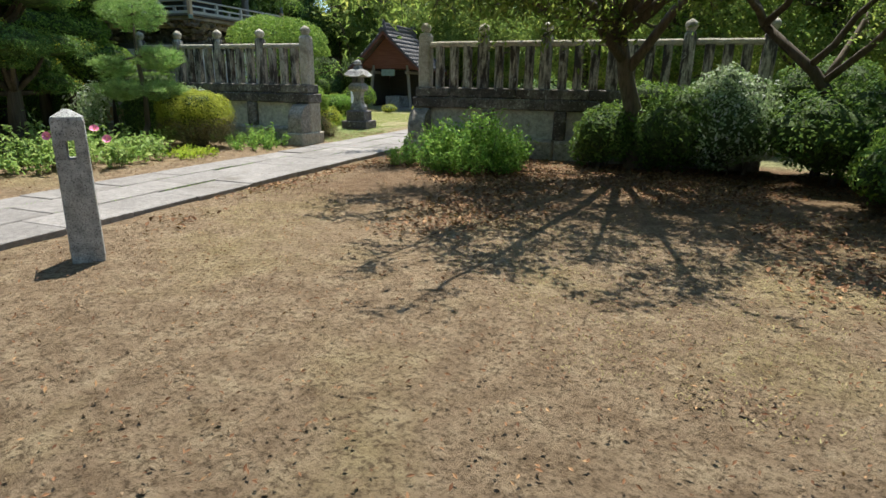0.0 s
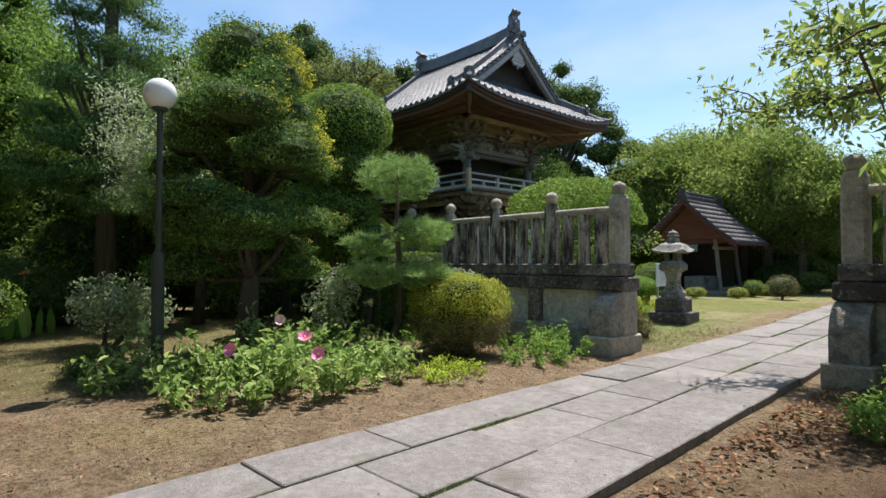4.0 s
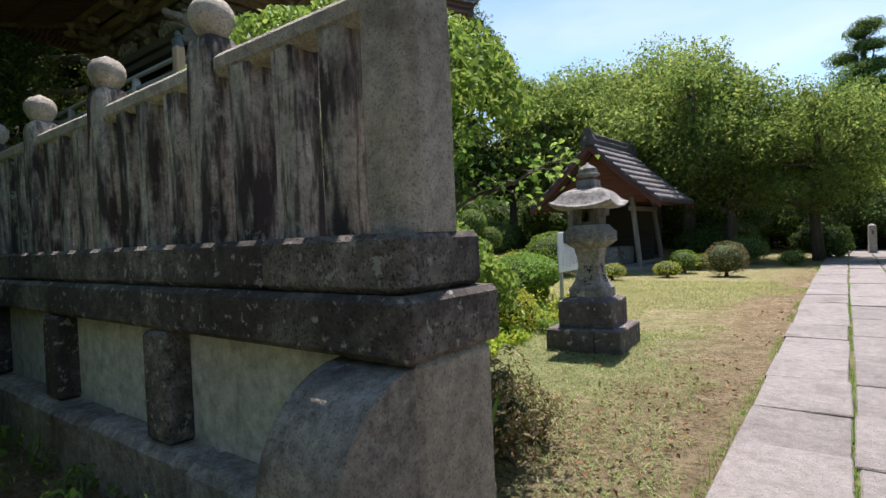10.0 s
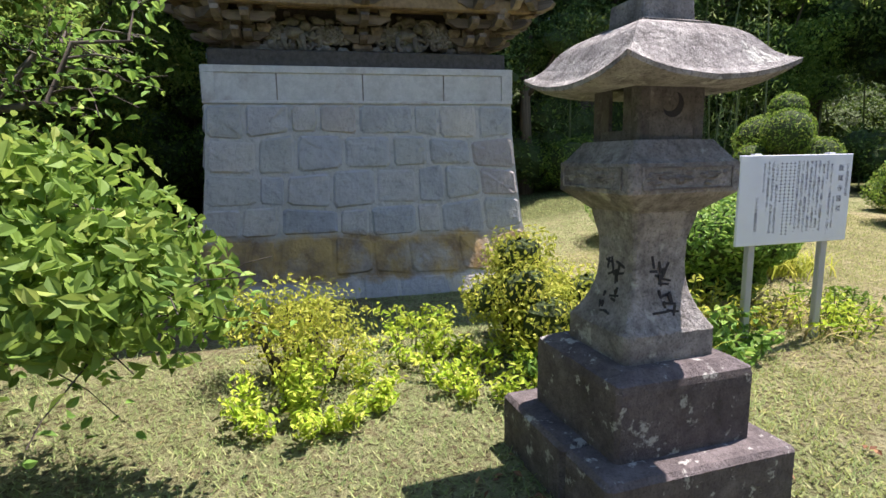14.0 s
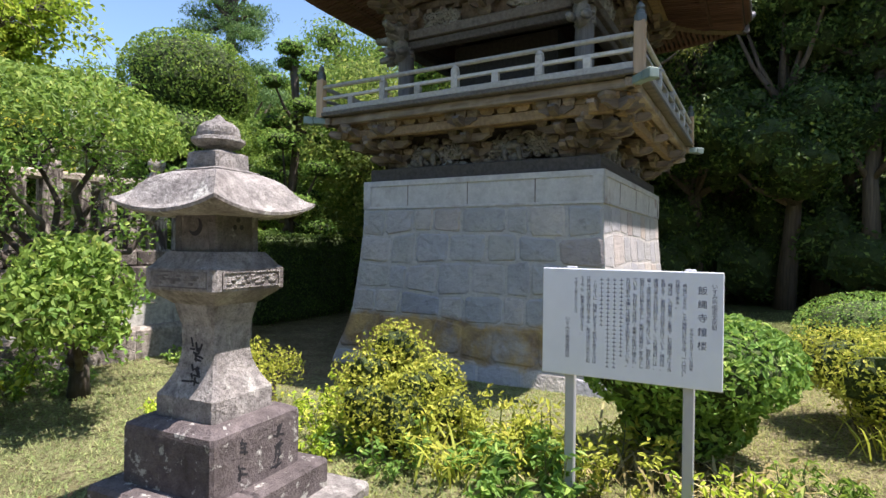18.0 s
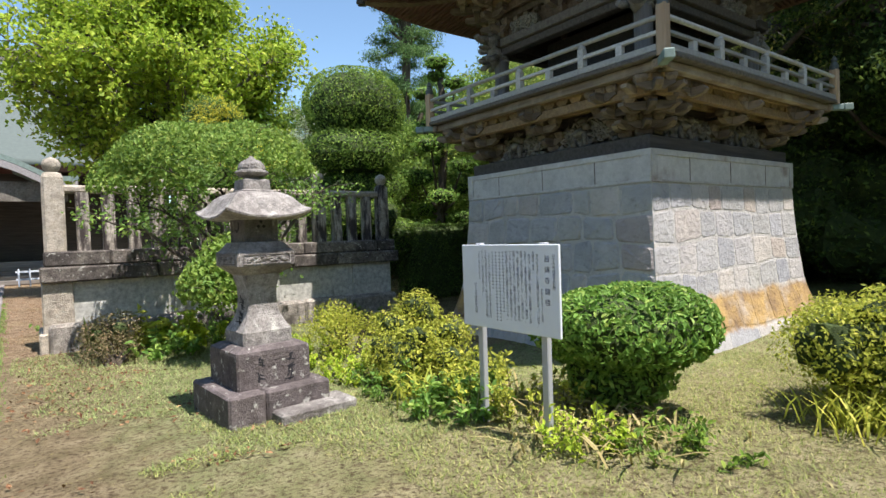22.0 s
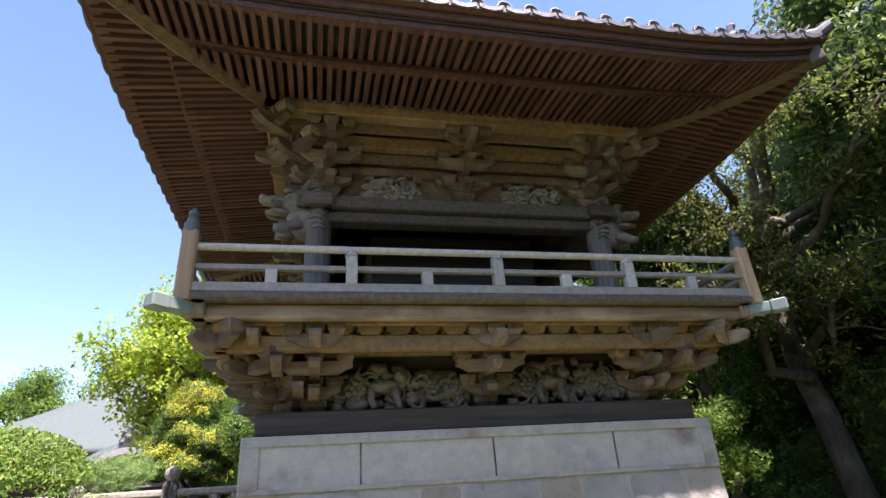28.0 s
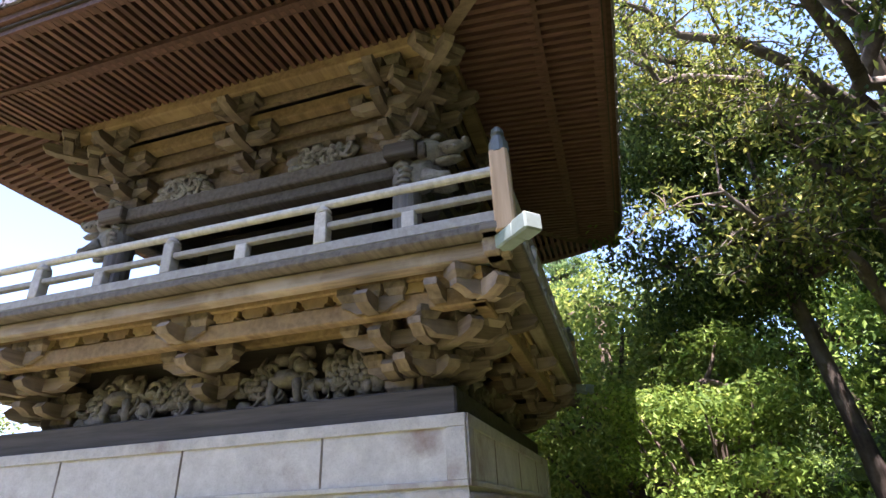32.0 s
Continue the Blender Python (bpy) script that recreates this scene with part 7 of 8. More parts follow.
bush("round_shrub", (-11.0, 20.6), [((0, 0, 0.68), (0.66, 0.64, 0.36)), ((0.05, -0.26, 0.66), (0.60, 0.55, 0.33)), ((-0.15, 0.12, 0.7), (0.55, 0.52, 0.34)), ((0.03, -0.1, 0.34), (0.44, 0.46, 0.34))], "clipped round shrub with glossy bright green leaves", "shrub", L_BRIGHT, 950, 0.06, 0.5, 66, stems=10, core=0.86, fine=True, rough=0.07, depth=0.14)
bush("azalea", (-12.3, 21.85), random_blobs(67, 14, (0, 0, 0.5), (0.55, 0.55, 0.28), 0.22, 0.38, 0.85), "clipped azalea turning yellow-brown", "azalea", L_YELLOW, 1100, 0.042, 0.5, 67, rough=0.35, depth=0.4, core=0.65, stems=10)
bush("pale_round_shrub", (-14.9, 22.15), [((0, 0, 0.45), (0.85, 0.85, 0.48))], "pale green clipped domed shrub", "shrub", L_BRIGHT, 900, 0.045, 0.5, 68, rough=0.05)
bush("round_shrub", (-13.3, 26.4), [((0, 0, 0.6), (0.85, 0.85, 0.6))], "round clipped shrub beyond the lawn", "shrub", L_HEDGE, 600, 0.06, 0.5, 69)


for k, (x, y, r, h, n, lf) in enumerate(((-9.95, 17.9, 0.4, 0.3, 700, L_LIME), (-10.2, 19.25, 0.5, 0.5, 900, L_YELLOW), (-10.35, 19.95, 0.5, 0.55, 900, L_YELLOW), (-10.1, 20.9, 0.3, 0.3, 380, L_LIME), (-10.7, 17.6, 0.45, 0.35, 700, L_LIME), (-10.5, 21.3, 0.4, 0.22, 420, L_HEDGE))):
    herb("leafy_groundcover", (x, y), r, h, n, lf, 0.06, "yellow-green leafy plants around the sign's foot", 640 + k)
strap_clump(-10.35, 20.9, 120, 0.24, 0.02, L_STRAW, "dry straw-coloured grass under the round shrub", 6, 0.9, 0.9, 0.3)
strap_clump(-11.75, 22.05, 220, 0.42, 0.016, L_YELLOW, "arching striped bamboo grass under an azalea", 1)
strap_clump(-10.6, 20.3, 140, 0.28, 0.022, L_STRAW, "dry straw-coloured grass under the round shrub", 2, 0.8, 0.9, 0.3)
herb("yellow_leaf_clump", (-8.65, 14.35), 0.22, 0.5, 150, L_YELLOW, 0.12, "upright yellow-green plants with broad pale leaves", 80, 0.5, stems=12)
herb("wall_groundcover", (-8.6, 13.9), 0.5, 0.28, 1300, L_LIME, 0.06, "green groundcover at the foot of the wall end", 81)
herb("yellow_leaf_clump", (-8.3, 14.45), 0.3, 0.62, 260, L_YELLOW, 0.13, "upright yellow-green plants with broad pale leaves", 78, 0.5, stems=16)
bush("grey_twig_shrub", (-7.85, 15.05), random_blobs(79, 7, (0, 0, 0.2), (0.34, 0.34, 0.06), 0.14, 0.22, 0.8), "low grey twiggy shrub with dry leaves", "shrub", L_BROWN, 420, 0.04, 0.4, 79, core=0, stems=60, depth=0.6)
strap_clump(-7.75, 14.15, 16, 0.6, 0.05, L_MID, "iris leaves beside the wall end", 3, 0.4, 0.4, 0.08)
strap_clump(-9.9, 19.2, 40, 0.4, 0.02, L_YELLOW, "yellowish grass tuft beside the sign", 4, 0.7, 0.8, 0.15)
bush("half_dry_shrub", (-7.85, 14.65), random_blobs(71, 6, (0, 0, 0.36), (0.32, 0.32, 0.1), 0.22, 0.34, 0.9), "low twiggy shrub with half-dry leaves", "shrub", L_BROWN, 520, 0.045, 0.4, 71, core=0.35, stems=26, depth=0.5)
herb("broad_leaf_clump", (-8.8, 14.3), 0.55, 0.5, 700, L_LIME, 0.13, "broad-leaved plants yellowing at the tips", 72, 0.5)
herb("broad_leaf_clump", (-8.35, 14.9), 0.5, 0.38, 420, L_BRIGHT, 0.1, "broad-leaved plants in the tree's shade", 73, 0.5)
herb("shade_plants", (-9.4, 14.2), 0.6, 0.35, 700, L_BRIGHT, 0.07, "dark groundcover round the tree's foot", 74)
herb("shade_plants", (-11.5, 14.6), 0.5, 0.4, 420, L_MID, 0.08, "ferny plants along the wall", 75)
herb("fence_weed", (-9.3, 12.55), 0.5, 0.35, 420, L_MID, 0.06, "green weeds at the foot of the wall", 76)
herb("fence_weed", (-10.6, 12.6), 0.5, 0.35, 420, L_MID, 0.06, "green weeds at the foot of the wall", 77)


def cloud_tree(at, balls, label, seed, leaf, height, size=0.055, per=600, name="cloud_pruned_tree"):
    blob_tree(name, at, label, [(0, 0, -0.1), (0.08, 0.05, height * 0.35), (-0.05, 0, height * 0.7), (0, 0, height)], 0.08, balls, seed, leaf, per, size, 0.5, 0.88, "topiary", rough=0.05, depth=0.1)


cloud_tree((-16.6, 26.6), [((0.1, 0, 1.95), 0.36), ((0.45, -0.3, 1.45), 0.5), ((-0.6, 0.2, 1.35), (0.75, 0.7, 0.55)), ((0.2, 0.5, 1.0), 0.42), ((0.75, 0.3, 0.95), 0.4), ((-0.2, -0.5, 0.85), 0.42), ((0.9, -0.4, 0.6), 0.36), ((0.1, 0.1, 0.5), 0.5)], "cloud-pruned tree of round leafy balls", 81, L_HEDGE, 1.9)
for k, (x, y, r, h, lf) in enumerate(((-8.95, 27.5, 0.55, 0.75, L_BROWN), (-10.3, 27.0, 0.38, 0.35, L_YELLOW), (-11.5, 26.1, 0.4, 0.35, L_YELLOW), (-10.3, 28.6, 0.42, 0.55, L_HEDGE), (-10.15, 29.7, 0.45, 0.4, L_YELLOW), (-9.6, 30.8, 0.5, 0.4, L_HEDGE), (-14.6, 27.2, 0.5, 0.5, L_HEDGE), (-9.3, 32.6, 0.7, 0.8, L_MID), (-7.9, 31.5, 0.4, 0.4, L_HEDGE))):
    bush("low_garden_shrub", (x, y), [((0, 0, h * 0.6), (r, r, h * 0.6))], "small clipped shrub beside the pavilion" if lf is not L_BROWN else "twiggy clipped shrub beside the pavilion", "shrub", lf, 600, 0.05, 0.5, 90 + k)

# -- trees south-west of the tower, seen over the fence --
def box_hedge(x0, x1, y0, y1, h, seed):
    """A hedge clipped into a block."""
    t = thing("dark_hedge", ((x0 + x1) / 2, (y0 + y1) / 2, 0), "dark clipped boxy hedge with a flat top", "hedge")
    wx, wy = (x1 - x0) / 2, (y1 - y0) / 2
    g = np.random.RandomState(seed)
    pts, nms = [], []
    for n, (cx, cy, cz) in (((0, 0, 1), (wx, wy, 0)), ((0, 1, 0), (wx, 0, h)), ((0, -1, 0), (wx, 0, h)), ((1, 0, 0), (0, wy, h)), ((-1, 0, 0), (0, wy, h))):
        area = (2 * cx if cx else 1) * (2 * cy if cy else 1) * (cz if cz else 1)
        k = int(900 * area)
        p = np.stack([g.uniform(-cx, cx, k) + n[0] * wx, g.uniform(-cy, cy, k) + n[1] * wy, g.uniform(0, cz, k) if cz else np.full(k, h)], 1)
        p += np.array(n) * (0.04 * lump(p, 3, 3, 3.0) - 0.05 * g.uniform(0, 1, k))[:, None]
        pts.append(p)
        nms.append(np.tile(np.array(n, float), (k, 1)))
    p = np.concatenate(pts)
    v, f = leaf_arrays(p, np.concatenate(nms), 0.055, 0.5, g, 0.7)
    me = fast_mesh("foliage", v, f)
    me.materials.append(L_DARK)
    part("foliage", me, None, t)
    # solid block in the inner-shade colour
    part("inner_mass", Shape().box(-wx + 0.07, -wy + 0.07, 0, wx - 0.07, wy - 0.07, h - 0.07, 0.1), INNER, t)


box_hedge(-16.7, -14.0, 12.1, 12.75, 1.78, 101)
bush("variegated_shrub", (-9.5, 11.6), [((0, 0, 0.82), (0.52, 0.48, 0.52)), ((-0.4, 0.1, 0.7), (0.42, 0.38, 0.45))], "domed shrub with pale variegated leaves below the wall", "shrub", L_GREY, 900, 0.05, 0.5, 141, core=0.7, rough=0.2)
box_hedge(-12.4, -10.8, 11.8, 12.4, 1.68, 102)
bush("small_round_topiary", (-13.4, 12.55), [((0, 0, 2.0), (0.42, 0.42, 0.42)), ((0.1, 0, 1.3), (0.35, 0.35, 0.4))], "small ball-clipped grey-green shrub", "topiary", L_HEDGE, 700, 0.04, 0.5, 104)
def plane_ends(seed, count):
    """Limb ends spread through a broad, ragged crown."""
    g = random.Random(seed)
    out = []
    for k in range(count):
        a, h = 2.4 * k, g.uniform(0, 1)
        r = (0.35 + 0.65 * math.sqrt(g.random())) * math.sin(math.pi * (0.18 + 0.72 * h)) * g.uniform(0.85, 1.12)
        out.append((5.2 * r * math.cos(a), 3.4 * r * math.sin(a), 4.6 + 6.2 * h, 0.35 + 0.6 * h))
    return out


limb_tree("plane_tree", (-11.2, 2.0), "large broadleaf tree with bright yellow-green leaves", [(0, 0, -0.1), (0.1, 0, 2.0), (0, 0.1, 4.0), (-0.1, 0, 6.0), (0.1, 0.1, 8.0)], 0.26,
          plane_ends(105, 66), 105, L_PLANE, 0.19, 0.75, 16, 15, BARK_GREY, spread=1.0, start=0.35, sag=0.06, droop=0.5, clump=0.24)


def stacked_conifer(name, at, height, wide, label, leaf, seed, n, taper=0.7):
    g = random.Random(seed)
    pads = []
    for k in range(n):
        z = height * (0.28 + 0.75 * k / n)
        a, rr = k * 2.4, wide * (1 - taper * k / n) * g.uniform(0.5, 1.0) * (0.35 if k > n - 3 else 1)
        w = wide * g.uniform(0.38, 0.58) * (1.1 - 0.7 * taper * k / n)
        pads.append(((rr * math.cos(a), rr * math.sin(a), z), (w, w, w * 0.5)))
    blob_tree(name, at, label, [(0, 0, -0.1), (0.1, 0, height * 0.35), (-0.05, 0.1, height * 0.7), (0, 0, height)], 0.03 * height ** 0.8, pads, seed, leaf, 420, 0.085, 0.45, 0.7, "conifer", rough=0.2, depth=0.35, freq=4.0)


stacked_conifer("stacked_topiary", (-15.5, 12.0), 5.9, 0.8, "tall tree clipped into stacked round pads", L_BRIGHT, 121, 17, 0.25)
stacked_conifer("tall_conifer", (-6.1, 44.5), 10.4, 2.0, "tall dark conifer far beyond the path", L_DARK, 123, 22)
def open_conifer():
    """A tall conifer whose drooping sprays stand apart in loose layers."""
    g = random.Random(122)
    sprays = []
    for k in range(64):
        h = 0.26 + 0.76 * k / 63
        a, rr = 2.4 * k, 1.75 * (1.1 - 0.92 * h) * g.uniform(0.35, 1.15) + 0.12
        w = (0.34 + 0.36 * (1.05 - h)) * g.uniform(0.8, 1.2)
        sprays.append(((rr * math.cos(a), rr * math.sin(a), 11.0 * h + g.uniform(-0.25, 0.25)), (w, w, 0.45 * w)))
    blob_tree("tall_conifer", (-17.3, 7.6), "tall open conifer with dark feathery branches", [(0, 0, -0.1), (0.1, 0, 4.0), (-0.05, 0.1, 8.0), (0, 0, 11.2)], 0.2, sprays, 122, L_CONIFER, 560, 0.10, 0.3, 0.0, "conifer", rough=0.5, depth=0.7, freq=4.0, droop=0.6)


open_conifer()


# -- forest trees, built once and copied --
def forest():
    kinds = []
    for seed, leaf, h, w, per, size, label in ((201, L_FOREST_SHADE, 10.5, 2.6, 150, 0.13, "tall dark evergreen tree at the wood's edge"), (202, L_MID, 9.5, 2.8, 120, 0.14, "tall green broadleaf tree in the wood"), (203, L_CHERRY, 7.5, 3.0, 110, 0.13, "spreading cherry tree beyond the lawn"), (204, L_FOREST_SHADE, 12.5, 2.2, 145, 0.13, "tall narrow evergreen tree in the wood")):
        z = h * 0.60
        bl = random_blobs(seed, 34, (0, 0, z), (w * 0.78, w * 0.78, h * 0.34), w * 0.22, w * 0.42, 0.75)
        kinds.append(blob_tree("forest_tree", (-60, 60 + seed), label, [(0, 0, -0.3), (0.15, 0.1, h * 0.25), (-0.1, 0, h * 0.5), (0, 0, h * 0.8)], 0.2, bl, seed, leaf, per, size, 0.5, 0.0 if leaf is L_CHERRY else 0.62 if leaf is L_FOREST_SHADE else 0.34, "tree", rough=0.4, depth=0.6, freq=3.5, joined=True))
    for seed, leaf in ((211, L_FOREST_SHADE), (212, L_MID)):
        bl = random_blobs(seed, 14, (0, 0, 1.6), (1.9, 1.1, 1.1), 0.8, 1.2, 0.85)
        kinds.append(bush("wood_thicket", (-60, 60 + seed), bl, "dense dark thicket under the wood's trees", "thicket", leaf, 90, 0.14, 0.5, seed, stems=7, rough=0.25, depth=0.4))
    g = random.Random(9)
    spots = []
    for y in np.arange(0, 40, 2.6):
        # southern copies get lighter leaves for the sun, the rest the shade-toned ones
        spots += [(g.uniform(-24.6, -23.2), y, 5 if y < 15 else 4, g.uniform(0.9, 1.2)), (-27.5, y + 1, 5 if y < 13 else 4, g.uniform(1.3, 1.7)), (-32, y, 4, 2.2)]
    for x in np.arange(-30, 22, 3.2):
        spots += [(x, g.uniform(39.5, 41.5), 4, g.uniform(0.8, 1.1)), (x + 1, 46, 4, g.uniform(1.5, 2.0)), (x, 53, 4, 2.6)]
    for y in np.arange(-4, 40, 3.2):
        spots += [(g.uniform(14.5, 16), y, 4, g.uniform(1.2, 1.6)), (20, y, 4, 2.4)]
    for x in np.arange(-34, -15, 3.2):
        spots += [(x, g.uniform(-3, 0), 4, g.uniform(1.0, 1.4)), (x, -7, 4, 2.0)]
    spots += [(-18.6, 4.2, 5, 0.8), (-19.5, 7.2, 5, 0.9), (-20.0, 9.9, 5, 0.9), (-19.4, 12.4, 5, 0.8), (-16.5, 1.2, 4, 0.8)]
    for y in (6, 17, 20, 23, 26, 29, 32):
        spots.append((g.uniform(-25.5, -23.5), y, 1 if y < 15 else g.choice((0, 3)), g.uniform(0.95, 1.15)))
        spots.append((g.uniform(-30, -28), y + 1.3, g.choice((0, 3)), g.uniform(1.0, 1.25)))
    spots += [(-21.5, 31.0, 1, 0.8), (-19.5, 34.5, 0, 0.95), (-16.5, 36.0, 1, 0.95), (-22.5, 29.0, 0, 0.9)]
    for x in (-17.5, -15.5, -13.5, -11.5, -9.5, -7.5, -2, 0.5, 3, 6, 9):
        spots.append((x + g.uniform(-0.7, 0.7), g.uniform(34.0, 37.0), 2, g.uniform(1.15, 1.32) if x < -10 else g.uniform(0.85, 0.95) if x < -4 else g.uniform(0.85, 1.05)))
    for x in (-20, -16, -12, -8.5, -5, -1.5, 2, 5, 9, 13):
        spots.append((x + g.uniform(-1, 1), g.uniform(40, 45), g.choice((1, 2, 2)), g.uniform(0.95, 1.15)))
    spots += [(-20.5, 5.5, 1, 0.8), (-18.2, 3.0, 1, 0.75), (-22, 1.0, 0, 0.9), (-19, 8.6, 1, 0.62), (-17.5, -1.0, 1, 0.85), (-16.4, 9.4, 1, 0.62), (-18.3, 12.6, 2, 0.9), (-14.5, -4, 1, 0.8)]
    spots += [(-23.4, 19.4, 0, 1.05), (-23.2, 25.2, 3, 1.0), (-23.0, 28.6, 0, 1.0), (-23.0, 21.5, 0, 1.05), (-22.9, 23.3, 3, 0.95), (-24.8, 22.4, 0, 1.15), (-25.2, 19.0, 0, 1.1)]
    spots += [(-24.6, 10.5, 1, 1.0), (-24.0, 13.8, 0, 0.9), (-23.4, 30.5, 3, 1.1), (-22.2, 33.0, 0, 1.2), (-25.0, 34.5, 3, 1.25)]
    spots += [(9, 16, 2, 1.0), (5, 18, 2, 0.9), (10, 10, 0, 0.9), (1.5, 19, 2, 0.85), (-1.5, 21, 2, 0.75), (12, 4, 0, 0.9), (3, 25, 2, 0.95), (8, 28, 2, 1.0), (12, 22, 1, 1.0), (11, -3, 1, 1.0), (4, 33, 2, 1.0)]
    spots += [(-27, 14.5, 3, 1.15), (-28, 12.5, 0, 1.2), (-27.5, 16.5, 3, 1.1), (-29.5, 15, 0, 1.2), (-26, 17.8, 0, 1.0), (3.4, -2.6, 1, 1.3), (5.4, -1.8, 0, 1.1), (2.5, -27, 1, 1.5), (-2.0, -29, 0, 1.4), (7.5, -24, 1, 1.6), (-9, -30, 1, 1.1), (12.5, -18, 1, 1.6)]
    spots += [(-24, -6, 1, 1.0), (-20, -12, 0, 1.0), (8, -12, 1, 1.0), (14, -8, 0, 1.1), (4.0, -6.5, 1, 0.95), (7.0, -5.0, 1, 0.95), (2.3, -4.8, 1, 0.85), (6.2, -9.5, 0, 1.0)]
    for x, y, k, s in spots:
        copy_thing(kinds[k], pose(x, y, rise(x, y), 0, 0, g.uniform(0, 360) if k < 4 else g.uniform(60, 120) if abs(x + 3) > 11 else g.uniform(-20, 20)) @ Matrix.Diagonal((s, s, s * g.uniform(0.92, 1.1), 1)))
    for k in kinds:
        for o in list(k.children_recursive):
            bpy.data.objects.remove(o)
        bpy.data.objects.remove(k)


forest()
limb_tree("old_evergreen", (-22.0, 16.3), "old evergreen with a thick mottled trunk and dark crossing limbs", [(0.1, 0.3, -0.2), (0.05, 0.1, 1.4), (0.02, -0.15, 3.0), (-0.1, -0.5, 3.9), (-0.28, -0.5, 5.9)], 0.24,
          [(2.6, -0.2, 6.9), (1.5, -1.2, 7.9), (2.9, 1.2, 7.6), (-0.8, -0.6, 8.3), (1.4, 1.9, 8.6), (-2.2, 0.8, 7.4), (0.6, -2.4, 7.2), (3.4, 0.4, 8.2), (0.3, 0.7, 9.3), (-1.2, 2.6, 7.9), (2.1, 2.9, 7.1), (-2.1, -1.9, 5.4, 0.7), (0.8, 3.2, 6.6, 0.9), (1.6, 0.9, 5.7, 0.75), (0.9, 1.9, 4.8, 0.6), (2.3, 0.9, 4.9, 0.6), (2.9, -0.6, 8.6), (3.8, -1.2, 8.4), (3.2, -0.2, 8.8), (4.2, -0.5, 8.0), (3.4, -1.7, 8.0), (2.5, -1.5, 8.4), (4.0, -1.9, 7.6)],
          111, L_OAK, 0.10, 0.42, 18, 19, BARK_GREY, spread=0.75, start=0.5, sag=0.03, droop=0.5, clump=0.10, crook=0.13)
blob_tree("young_maple", (-19.3, 16.0), "low bright green layered tree", [(0, 0, 0), (0.05, 0, 1.6), (0, 0, 3.2)], 0.08, random_blobs(113, 30, (0.0, 0, 2.5), (0.95, 1.1, 1.25), 0.3, 0.5, 0.45), 113, L_MID, 340, 0.075, 0.5, 0.0, rough=0.3, depth=0.6)
blob_tree("leaning_evergreen", (-21.1, 14.8), "tall evergreen beside the tower with a thick grey trunk", [(0, 0, -0.1), (0.02, 0, 1.2), (0.1, 0, 2.4), (0.4, 0.2, 4.5), (0.7, 0.3, 7.0)], 0.14, random_blobs(114, 64, (0.6, 0.0, 6.3), (1.8, 1.4, 2.2), 0.4, 0.75, 0.6), 114, L_FOREST_SHADE, 260, 0.10, 0.42, 0.0, bark=BARK_DARK, rough=0.5, depth=0.7, droop=0.5)


def bamboo():
    t = thing("bamboo_grove", (-21.8, 28.2, rise(0, 27)), "grove of slim green bamboo in deep shade", "bamboo", kind="stuff")
    g = random.Random(5)
    ng = np.random.RandomState(5)
    s = Shape()
    pts = []
    for _ in range(36):
        x, y, h = g.gauss(0, 1.3), g.gauss(0, 2.4), g.uniform(4.5, 7.5)
        lx, ly = g.gauss(0, 0.5), g.gauss(0, 0.5)
        c = [Vector((x + lx * k * k, y + ly * k * k, h * k)) for k in np.linspace(0, 1, 5)]
        s.tube(c, [0.03, 0.028, 0.024, 0.016, 0.006], 6, False)
        for _ in range(16):
            k = g.uniform(0.3, 1.0)
            p = Vector((x + lx * k * k, y + ly * k * k, h * k)) + Vector((g.gauss(0, 0.3), g.gauss(0, 0.3), g.gauss(0, 0.1)))
            pts.append(np.array(p) + ng.normal(size=(12, 3)) * 0.16)
    part("canes", s, CANE, t)
    p = np.concatenate(pts)
    v, f = leaf_arrays(p, np.tile([0, 0, 1.0], (len(p), 1)), 0.17, 0.16, ng, 0.6, False, 0.8)
    me = fast_mesh("leaves", v, f)
    me.materials.append(L_BAMBOO)
    part("leaves", me, None, t)


bamboo()


# -- understorey along the wood's edge --
for k, (x, y, r, h) in enumerate(((-22.3, 9.0, 1.2, 1.6), (-22.6, 12.0, 1.3, 2.0), (-22.0, 15.0, 1.1, 1.8), (-22.4, 24.6, 1.2, 1.8), (-22.2, 30.0, 1.3, 2.0), (-18.5, 31.5, 1.2, 1.6), (-15.0, 33.5, 1.3, 1.6), (-11, 35, 1.3, 1.4), (-7.5, 35.5, 1.1, 1.1), (-4, 34.5, 1.2, 1.4), (0, 34, 1.3, 1.6), (-17.8, 6.3, 1.2, 1.4), (-17.2, 11.0, 1.0, 1.2), (-1.5, 16.5, 1.3, 1.8), (2, 16.0, 1.3, 2.0))):
    bush("wood_edge_shrub", (x, y), random_blobs(300 + k, 5, (0, 0, h * 0.5), (r * 0.6, r * 0.6, h * 0.25), r * 0.5, r * 0.7, 0.8), "dark wild shrub at the wood's edge", "shrub", L_DARK if k % 3 else L_MID, 170, 0.11, 0.45, 300 + k, rough=0.25, stems=0)


